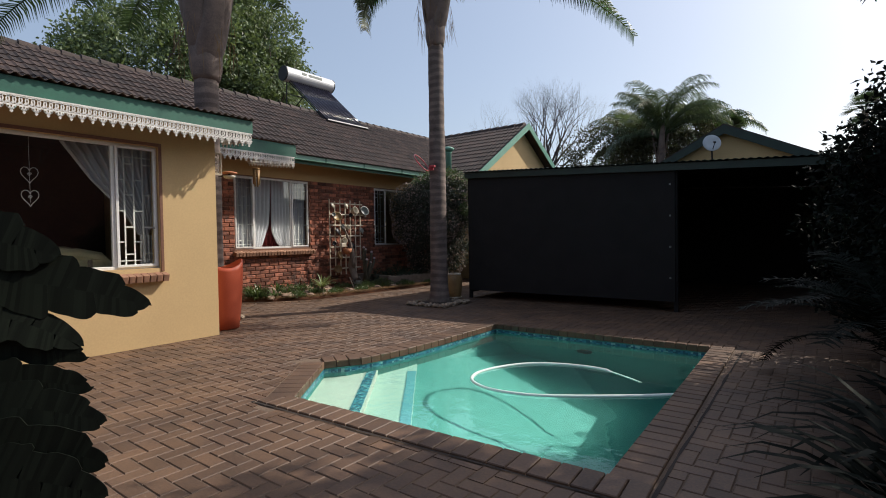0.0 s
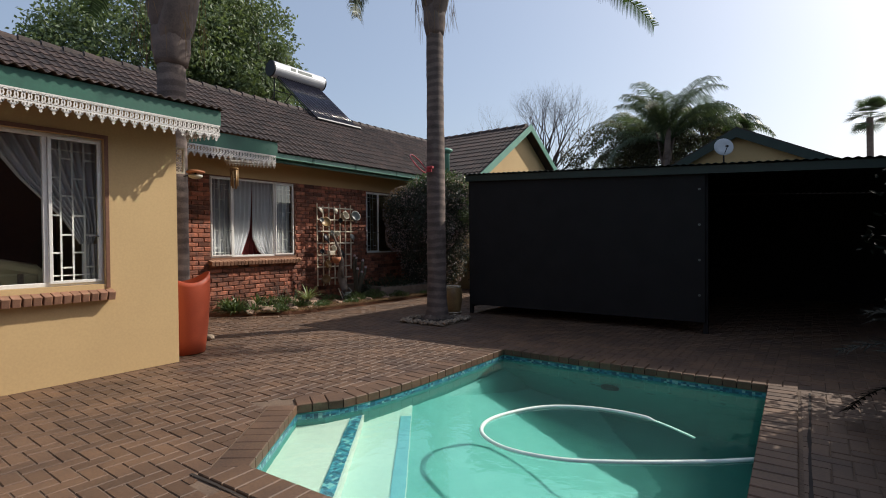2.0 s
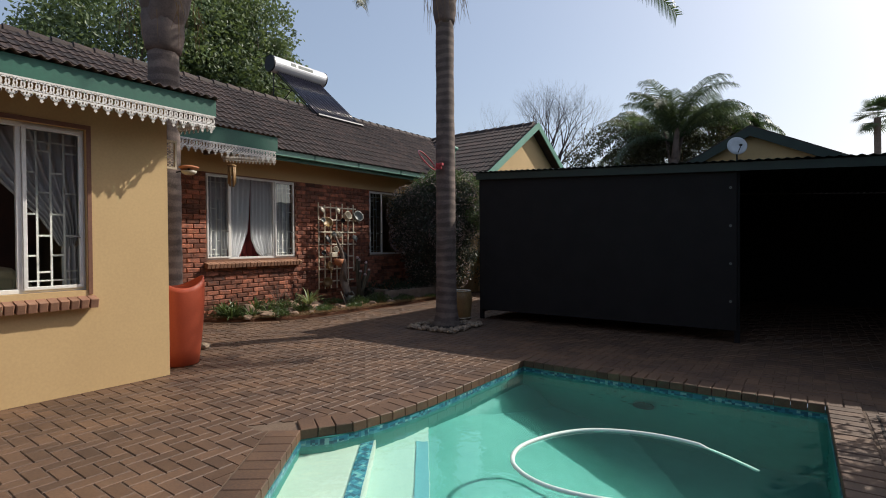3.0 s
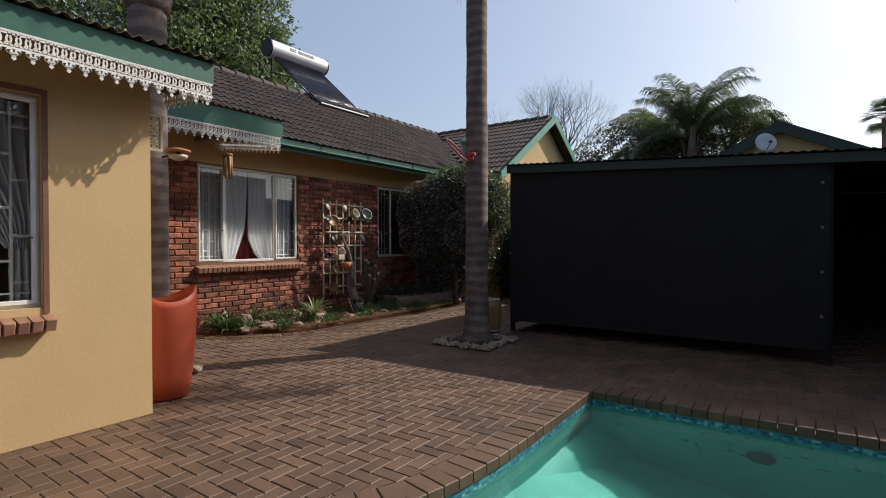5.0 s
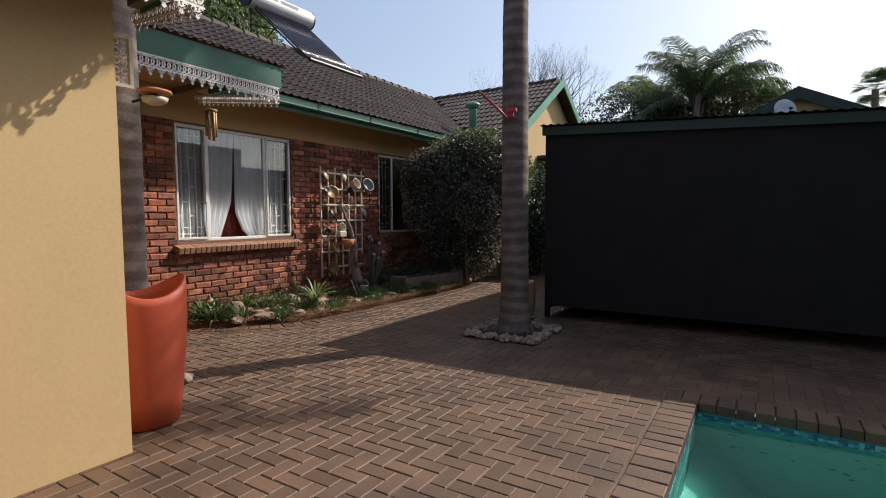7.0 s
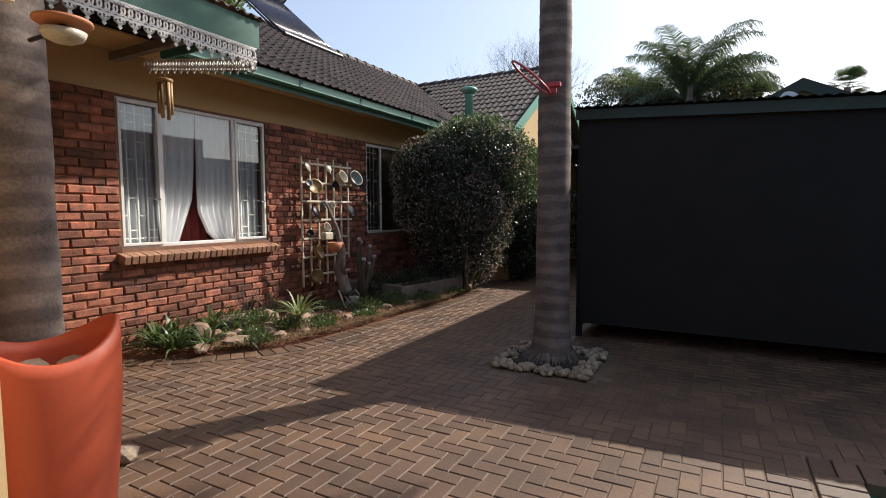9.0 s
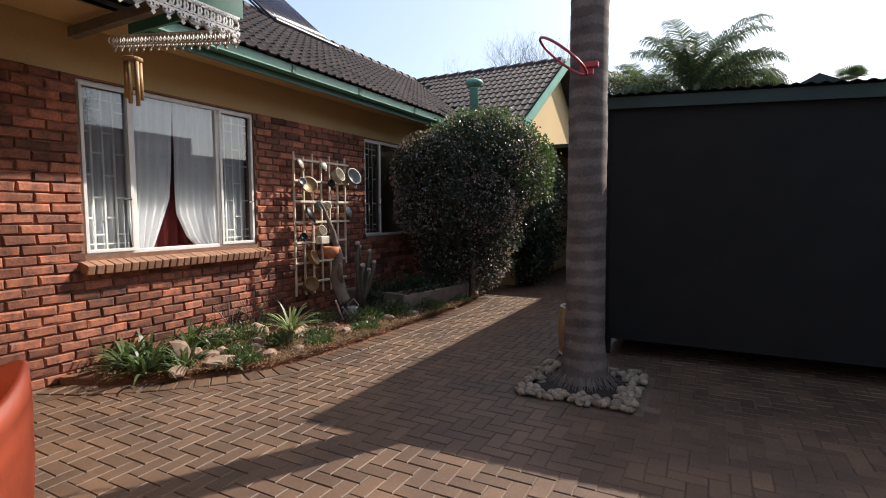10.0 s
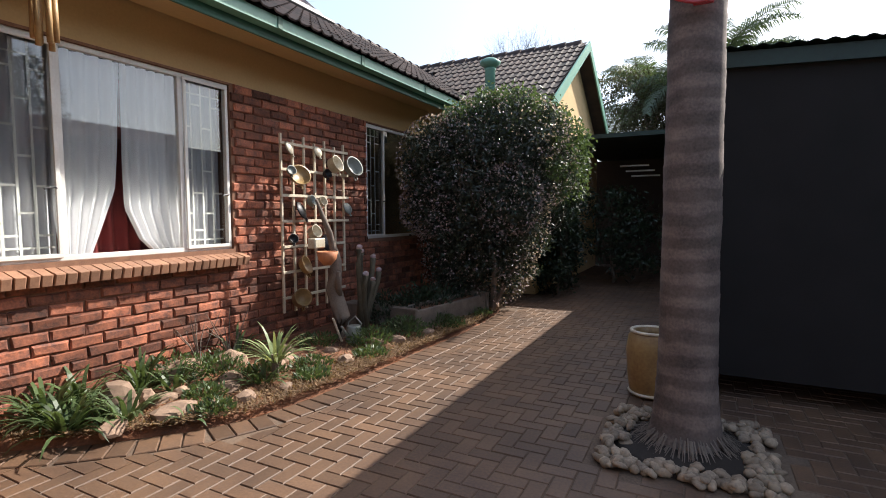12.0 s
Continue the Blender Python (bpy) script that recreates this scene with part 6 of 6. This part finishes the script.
# Two dark shrubs, added to hide gable wall that should look shaded.
tree("shrub", (-7.75, 13.75, 0), "added dark shrub covering the shaded corner of the gable wall", "shrub", 1.9, [((0, 0, 1.5), (0.42, 0.5, 0.9)), ((-0.1, 0.0, 0.7), (0.5, 0.55, 0.7))], 6000, 0.07, "leaf_dark", 68, 0.04)
tree("shrub", (-7.75, 14.3, 0), "added dark shrub covering the shaded gable wall", "shrub", 2.2, [((0, 0, 1.9), (0.35, 0.6, 0.8)), ((0, 0.1, 1.0), (0.35, 0.6, 0.9))], 5000, 0.08, "leaf_dark", 67, 0.04)
# White bars stand for skylights; the roof above them is solid.
lt = thing("skylight_slats", (-6.9, 17.0, 2.45), "white bars standing for daylight in the passage roof", "battens")
for k in range(3):
    part("batten", boxes((-0.3 + 0.1 * k, 0.3 + 0.1 * k, 0.2 * k, 0.2 * k + 0.08, -0.1 * k, 0.03 - 0.1 * k)), "white", lt)

# Unseen trees, added to darken window reflections and cut sky light.
for k, (x, y, h) in enumerate([(8.6, 10.5, 8.5), (8.6, 6.0, 9.0), (8.4, 1.5, 9.0), (8.6, 14.0, 8.0)]):
    tree("tree", (x, y, 0), "unseen leafy tree that blocks sky light from the side", "tree", h, [((0, 0, h * 0.75), (1.9, 2.2, 1.7)), ((0.3, 1.2, h * 0.6), (1.6, 1.6, 1.5)), ((-0.3, -1.2, h * 0.55), (1.6, 1.6, 1.5))], 7000, 0.15, "leaf_dark", 80 + k, 0.12, 2)

# ---- pieces of walls, floors and roofs ----
def brick_mesh(name, sx, sy, sz, seed, rough=0.005, bevel=0.010, material="brick"):
    """A brick with worn edges; its outer face is at x = 0, its middle at y = z = 0."""
    rnd = random.Random(seed)
    bm = bmesh.new()
    box(bm, -sx, 0, -sy / 2, sy / 2, -sz / 2, sz / 2)
    front = [f for f in bm.faces if f.normal.x > 0.5 or f.calc_center_median().x > -0.001]
    bmesh.ops.bevel(bm, geom=[e for e in bm.edges if all(v.co.x > -0.001 for v in e.verts)], offset=bevel, segments=1, affect="EDGES")
    for v in bm.verts:
        if v.co.x > -sx + 0.001:
            v.co += Vector((rnd.uniform(-rough, rough * 0.6), rnd.uniform(-rough, rough), rnd.uniform(-rough, rough)))
    me = bpy.data.meshes.new(name)
    bm.to_mesh(me)
    bm.free()
    me.materials.append(M[material])
    return me


def join_pieces(name, items, material, parent, label="", category=""):
    """One mesh of many pieces: items are (mesh, offset, scale)."""
    V, Fc, n = [], [], 0
    cache = {}
    for me, off, sc in items:
        if me.name not in cache:
            co = np.empty(len(me.vertices) * 3)
            me.vertices.foreach_get("co", co)
            cache[me.name] = (co.reshape(-1, 3), [tuple(p.vertices) for p in me.polygons])
        co, fs = cache[me.name]
        V.append(co * np.array(sc) + np.array(off))
        Fc += [tuple(i + n for i in f) for f in fs]
        n += len(co)
    me = bpy.data.meshes.new(name)
    me.from_pydata(np.concatenate(V).tolist(), [], Fc)
    me.materials.append(M[material])
    ob = new(name, me)
    ob.parent = parent
    return tagged(ob, label, category, "", "stuff")


rnd = random.Random(101)
full = [brick_mesh("brick", 0.035, 0.220, 0.074, k, 0.0065) for k in range(12)]
near, far = [], []
CO = 0.0855
for row in range(31):
    z = 0.0 + CO * (row + 0.5)
    if z > 2.64:
        continue
    y = 4.36 - (0.116 if row % 2 else 0)
    while y < 13.3:
        a, b = max(y + 0.005, 4.36), min(y + 0.227, 13.3)
        spans = [(a, b)]
        for h in (W2, W3):
            if h[2] - 0.06 < z < h[3] + 0.02:
                nxt = []
                for p, q in spans:
                    if q <= h[0] or p >= h[1]:
                        nxt.append((p, q))
                    else:
                        if p < h[0] - 0.03: nxt.append((p, h[0] - 0.004))
                        if q > h[1] + 0.03: nxt.append((h[1] + 0.004, q))
                spans = nxt
        for p, q in spans:
            if q - p < 0.04 or (p > 10.68 and z > 1.0):
                continue
            me = full[rnd.randrange(12)]
            off = (MX - 0.008 + rnd.uniform(-0.006, 0.006), (p + q) / 2, z + rnd.uniform(-0.002, 0.002))
            sc = (1, (q - p) / 0.222, 1)
            (near if (z < 1.0 and 6.0 < y < 8.6) or (8.5 < y < 10.3 and z < 2.0) else far).append((me, off, sc))
        y += 0.232
near.sort(key=lambda i: (i[1][1] - 8.0) ** 2 + i[1][2] ** 2)
for me, off, sc in near[:300]:
    o = new("brick", me)
    o.parent, o.location, o.scale = brick_wall, off, sc
join_pieces("bricks_joined", far + near[300:], "brick_far", brick_wall, "red face bricks")

# sills of bricks on edge
sillme = [brick_mesh("sill_brick", 0.20, 0.066, 0.085, 40 + k, 0.003, 0.006, "sill") for k in range(4)]
for sill, x, ztop in ((w2_sill, MX, W2[2] - 0.0), (w1_sill, WX, W1[2] - 0.005)):
    y = sill[0] + 0.04
    while y < sill[1] - 0.02:
        o = new("brick", sillme[rnd.randrange(4)])
        o.parent = sill[2]
        o.location = (x + 0.105 + rnd.uniform(-0.004, 0.004), y, ztop - 0.115)
        o.rotation_euler = (rnd.uniform(-0.02, 0.02), radians(14), 0)
        y += 0.076

# paving
def paver_mesh(sx, sy, seed):
    rnd = random.Random(seed)
    c = 0.004
    j = [rnd.uniform(-0.0012, 0.0012) for _ in range(4)]
    hx, hy = sx / 2, sy / 2
    sgn = ((-1, -1), (1, -1), (1, 1), (-1, 1))
    v = [(s * (hx - c), t * (hy - c), j[i]) for i, (s, t) in enumerate(sgn)] + [(s * hx, t * hy, -c) for s, t in sgn] + [(s * hx, t * hy, -0.03) for s, t in sgn]
    f = [(0, 1, 2, 3)] + [(4 + i, 4 + (i + 1) % 4, (i + 1) % 4, i) for i in range(4)] + [(8 + i, 8 + (i + 1) % 4, 4 + (i + 1) % 4, 4 + i) for i in range(4)]
    me = bpy.data.meshes.new("paver")
    me.from_pydata(v, [], f)
    me.materials.append(M["paver"])
    return me


U = 0.103
meshes = {("h", k): paver_mesh(2 * U - 0.0065, U - 0.0065, k) for k in range(3)}
meshes.update({("v", k): paver_mesh(U - 0.0065, 2 * U - 0.0065, 10 + k) for k in range(3)})
meshes.update({("s", k): paver_mesh(U - 0.008, U - 0.008, 20 + k) for k in range(3)})
BED2 = offset(BED[::-1], 0.228)


def paved(x, y):
    if x < -9.5 or x > 1.2 or y < -2.0 or y > 20 or (x > -5 and y > 15):
        return False
    if x < WX + 0.01 and y < 4.36:
        return False
    if inside((x, y), BED2) or inside((x, y), COPING):
        return False
    if ROCKS[0] < x < ROCKS[1] and ROCKS[2] < y < ROCKS[3]:
        return False
    if x < -8.1 and y > 13.4:
        return False
    return True


def corners(x, y, w, h):
    e = 0.02
    return [(x + e, y + e), (x + w - e, y + e), (x + e, y + h - e), (x + w - e, y + h - e)]


def cut_lines():
    """Edges past which no paver goes, each a stretch with its outward normal."""
    out = []
    for poly in (offset(POOL, 0.240), BED2):
        for p, q in zip(poly, poly[1:] + poly[:1]):
            p, q = Vector(p), Vector(q)
            dd = (q - p).normalized()
            out.append((p, q, Vector((-dd.y, dd.x))))
    out.append((Vector((WX + 0.004, -3)), Vector((WX + 0.004, 4.36)), Vector((1, 0))))
    return out


LINES = cut_lines()


def clip(poly, p, nrm2):
    out = []
    for a, b in zip(poly, poly[1:] + poly[:1]):
        da, db = (a - p).dot(nrm2), (b - p).dot(nrm2)
        if da >= 0:
            out.append(a)
        if da * db < 0:
            out.append(a + (b - a) * (da / (da - db)))
    return out


def cut_paver(x, y, w, h):
    g = 0.004
    poly = [Vector((x + g, y + g)), Vector((x + w - g, y + g)), Vector((x + w - g, y + h - g)), Vector((x + g, y + h - g))]
    mid = Vector((x + w / 2, y + h / 2))
    best = []
    for p, q, nn in LINES:
        t = max(0.0, min(1.0, (mid - p).dot(q - p) / (q - p).length_squared))
        dist = (mid - (p + (q - p) * t)).length
        if dist < 0.14:
            best.append((dist, p, nn))
    best.sort(key=lambda i: i[0])
    for _, p, nn in best[:2]:
        poly = clip(poly, p, nn)
        if len(poly) < 3:
            return None
    area = 0.5 * abs(sum(a.x * b.y - b.x * a.y for a, b in zip(poly, poly[1:] + poly[:1])))
    return poly if area > 0.0012 else None


rnd = random.Random(7)
near, far, cuts = [], [], []
OX, OY = COPING[6][0] % U, 6.95 % U
for r in range(int(-2.1 / U), int(20 / U)):
    for c in range(int(-9.7 / U), int(1.4 / U)):
        k = (c - r) % 4
        if k == 0:
            w, h, kind = 2 * U, U, "h"
        elif k == 3:
            w, h, kind = U, 2 * U, "v"
        else:
            continue
        x, y = c * U + OX, r * U + OY
        ok = [paved(*p) for p in corners(x, y, w, h)]
        if all(ok):
            me = meshes[(kind, rnd.randrange(3))]
            item = (me, (x + w / 2 + rnd.uniform(-0.0015, 0.0015), y + h / 2 + rnd.uniform(-0.0015, 0.0015), rnd.uniform(-0.0012, 0.0012)), (1, 1, 1))
            (near if -7.9 < x < -4.6 and 5.2 < y < 7.95 else far).append(item)
        elif any(ok):
            q = cut_paver(x, y, w, h)
            if q and not any(ROCKS[0] < v.x < ROCKS[1] and ROCKS[2] < v.y < ROCKS[3] for v in q):
                cuts.append(q)
sp = Soup()
for q in cuts:
    n = len(sp.v)
    m = len(q)
    sp.v += [(v.x, v.y, 0.0) for v in q] + [(v.x, v.y, -0.03) for v in q]
    sp.f.append(tuple(range(n, n + m)))
    for i in range(m):
        j = (i + 1) % m
        sp.f.append((n + i, n + m + i, n + m + j, n + j))
sp.done("cut_pavers", "paver_far", ground, "brown clay pavers cut to the edges", "stuff")
bm = bmesh.new()
for (xa, ya), (xb, yb) in (((-0.45, 6.9), (-0.42, 3.16)), ((-0.42, 3.16), (-3.34, 3.0))):
    n = 40
    dx, dy = (yb - ya), -(xb - xa)
    q = math.hypot(dx, dy)
    dx, dy = dx / q, dy / q
    row = []
    for k in range(n + 1):
        u = k / n
        w = 0.008 + 0.006 * noise.noise(Vector((k * 0.7, xa, 0)))
        o_ = 0.008 * noise.noise(Vector((k * 0.2, ya, 5)))
        cx, cy = xa + (xb - xa) * u + dx * o_, ya + (yb - ya) * u + dy * o_
        row.append([bm.verts.new((cx + dx * w, cy + dy * w, 0.0035)), bm.verts.new((cx - dx * w, cy - dy * w, 0.0035))])
    for p, r_ in zip(row, row[1:]):
        bm.faces.new((p[0], p[1], r_[1], r_[0]))
for f in bm.faces:
    f.normal_update()
    if f.normal.z < 0:
        f.normal_flip()
part("joint", bm, "crack", None, "dark open joint beside the pool coping", "structure", "joint")
near.sort(key=lambda i: (i[1][0] + 6.4) ** 2 + (i[1][1] - 6.6) ** 2)
for me, off, _ in near[:300]:
    o = new("paver", me)
    o.parent, o.location = ground, off
join_pieces("pavers_joined", far + near[300:], "paver_far", ground, "brown clay pavers in a herringbone bond")

# rows of pavers laid side by side along a line
def header_row(line, inward, length, name, parent, material, lift=0.0, thick=0.05, skip=None):
    """Pavers side by side along line, reaching inward metres to the left of it."""
    pts = [Vector((x, y, 0)) for x, y in line]
    rr = random.Random(len(pts))
    hx, hy, c = (length - 0.01) / 2, 0.112 / 2, 0.005
    mes = []
    for k in range(3):
        j = [rr.uniform(-0.0015, 0.0015) for _ in range(4)]
        sgn = ((-1, -1), (1, -1), (1, 1), (-1, 1))
        v = [(s * (hx - c), t * (hy - c), j[i]) for i, (s, t) in enumerate(sgn)] + [(s * hx, t * hy, -c) for s, t in sgn] + [(s * hx, t * hy, -thick) for s, t in sgn]
        f = [(0, 1, 2, 3)] + [(4 + i, 4 + (i + 1) % 4, (i + 1) % 4, i) for i in range(4)] + [(8 + i, 8 + (i + 1) % 4, 4 + (i + 1) % 4, 4 + i) for i in range(4)] + [(11, 10, 9, 8)]
        me = bpy.data.meshes.new(name)
        me.from_pydata(v, [], f)
        me.materials.append(M[material])
        mes.append(me)
    for a, b in zip(pts, pts[1:]):
        d = b - a
        L = d.length
        n = max(1, round(L / 0.12))
        d.normalize()
        left = Vector((-d.y, d.x, 0))
        for k in range(n):
            p = a + d * L * (k + 0.5) / n + left * inward
            o = new(name, mes[rr.randrange(3)])
            o.parent = parent
            o.location = (p.x, p.y, lift + rr.uniform(-0.001, 0.002))
            o.rotation_euler = (0, 0, math.atan2(left.y, left.x))
            o.scale = (1, L / n / 0.12, 1)


def smooth_line(line, step):
    out = [Vector(line[0])]
    for i in range(len(line) - 1):
        p0, p1, p2_, p3 = [Vector(line[min(max(i + k, 0), len(line) - 1)]) for k in (-1, 0, 1, 2)]
        for q in range(1, 9):
            t = q / 8
            out.append(0.5 * (2 * p1 + (p2_ - p0) * t + (2 * p0 - 5 * p1 + 4 * p2_ - p3) * t * t + (3 * p1 - p0 - 3 * p2_ + p3) * t ** 3))
    res, acc = [out[0]], 0.0
    for a, b in zip(out, out[1:]):
        acc += (b - a).length
        if acc >= step:
            res.append(b); acc = 0
    res.append(out[-1])
    return [tuple(p) for p in res]


A_, B_, C_, D_, E_ = POOL[0], POOL[1], POOL[6], POOL[7], POOL[8]
side = smooth_line(POOL[1:7], 0.36)
header_row([A_, B_], 0.105, 0.23, "coping_brick", basin, "paver", 0.012, 0.07)
header_row(side, 0.105, 0.23, "coping_brick", basin, "paver", 0.012, 0.07)
header_row([(C_[0] - 0.22, C_[1]), (D_[0] + 0.22, D_[1])], 0.105, 0.23, "coping_brick", basin, "paver", 0.012, 0.07)
header_row([(D_[0], D_[1] + 0.0), E_], 0.105, 0.23, "coping_brick", basin, "paver", 0.012, 0.07)
header_row([(E_[0] + 0.22, E_[1] + 0.02), (A_[0] - 0.18, A_[1] - 0.0)], 0.105, 0.23, "coping_brick", basin, "paver", 0.012, 0.07)
header_row(smooth_line(BED[:11], 0.36)[::-1], 0.11, 0.225, "border_brick", ground, "paver", 0.006, 0.05)

# roof tiles
def tile_mesh(w, L, seed, along, up, normal):
    """A double-roman roof tile: w wide along the eave, L up the slope."""
    rnd = random.Random(seed)
    n = 8
    top_, bot = [], []
    v = []
    for j, (s, lift) in enumerate(((0.0, 0.028), (1.0, 0.006))):
        for i in range(n + 1):
            u = i / n
            h = 0.022 * max(0.0, math.cos(2 * math.pi * (u * 2 - 0.0))) + lift
            p = along * (u * w) + up * (s * L) + normal * h
            v.append(tuple(p))
    m = len(v)
    for i in range(n + 1):
        v.append(tuple(Vector(v[i]) - normal * 0.016))
    f = [(i, i + 1, n + 2 + i, n + 1 + i) for i in range(n)] + [(m + i, m + i + 1, i + 1, i) for i in range(n)]
    me = bpy.data.meshes.new("roof_tile")
    me.from_pydata(v, [], f)
    me.materials.append(M["tile"])
    return me


roof_main = bpy.data.objects["roof_main"]
along = Vector((0, 1, 0))
up = Vector((RIDGE_X - EAVE_X, 0, RIDGE_Z - EAVE_Z))
SL = up.length
up.normalize()
normal = Vector((-up.z, 0, up.x)) * -1
normal = up.cross(along)
normal = normal if normal.z > 0 else -normal
tiles = [tile_mesh(0.30, 0.40, k, along, up, normal) for k in range(3)]
near, far = [], []
rows_n = 12
step_ = SL / rows_n
for r in range(rows_n):
    for c in range(78):
        y = -5.5 + c * 0.30
        s = r * step_
        lim = 13.2 + 3.2 * (s / SL)
        if y + 0.15 > lim or y > 16.2:
            continue
        p = Vector((EAVE_X, y, EAVE_Z)) - up * 0.06 + up * s + normal * (0.0)
        it = (tiles[rnd.randrange(3)], tuple(p + normal * rnd.uniform(0, 0.004)), (1, 1, 1))
        (near if 5.0 < y < 13 else far).append(it)
near.sort(key=lambda i: (i[1][1] - 8.5) ** 2 + (i[1][0] + 9) ** 2)
for me, off, _ in near[:300]:
    o = new("roof_tile", me)
    o.parent, o.location = roof_main, off
join_pieces("roof_tiles_joined", far + near[300:], "tile_far", roof_main, "dark brown concrete roof tiles")

roof_g = bpy.data.objects["roof_gable_wing"]
along2 = Vector((1, 0, 0))
up2 = Vector((0, 3.2, GZ - EAVE_Z)); up2.normalize()
n2 = Vector((0, -up2.z, up2.y))
tiles2 = [tile_mesh(0.30, 0.40, 5 + k, along2, up2, n2) for k in range(3)]
items = []
for r in range(rows_n):
    for c in range(20):
        x = GX - 0.02 - 0.30 * (c + 1)
        s = r * step_
        if x + 0.15 < EAVE_X - 3.2 * (s / SL):
            continue
        p = Vector((x, 13.2, EAVE_Z)) + up2 * (s - 0.06)
        items.append((tiles2[rnd.randrange(3)], tuple(p + n2 * rnd.uniform(0, 0.004)), (1, 1, 1)))
join_pieces("roof_tiles_joined", items, "tile_far", roof_g, "dark brown concrete roof tiles")
# ridge caps
bm = bmesh.new()
y = -5.5
while y < 16.3:
    tube(bm, [(RIDGE_X, y, RIDGE_Z - 0.04), (RIDGE_X, y + 0.36, RIDGE_Z - 0.055)], [0.125, 0.105], 12)
    y += 0.34
part("ridge_caps", bm, "tile_far", roof_main, "rounded ridge tiles", "stuff")
bm = bmesh.new()
x = RIDGE_X
while x < GX - 0.3:
    tube(bm, [(x, GY, GZ - 0.055), (x + 0.36, GY, GZ - 0.04)], [0.105, 0.125], 12)
    x += 0.34
part("ridge_caps", bm, "tile_far", roof_g, "rounded ridge tiles", "stuff")
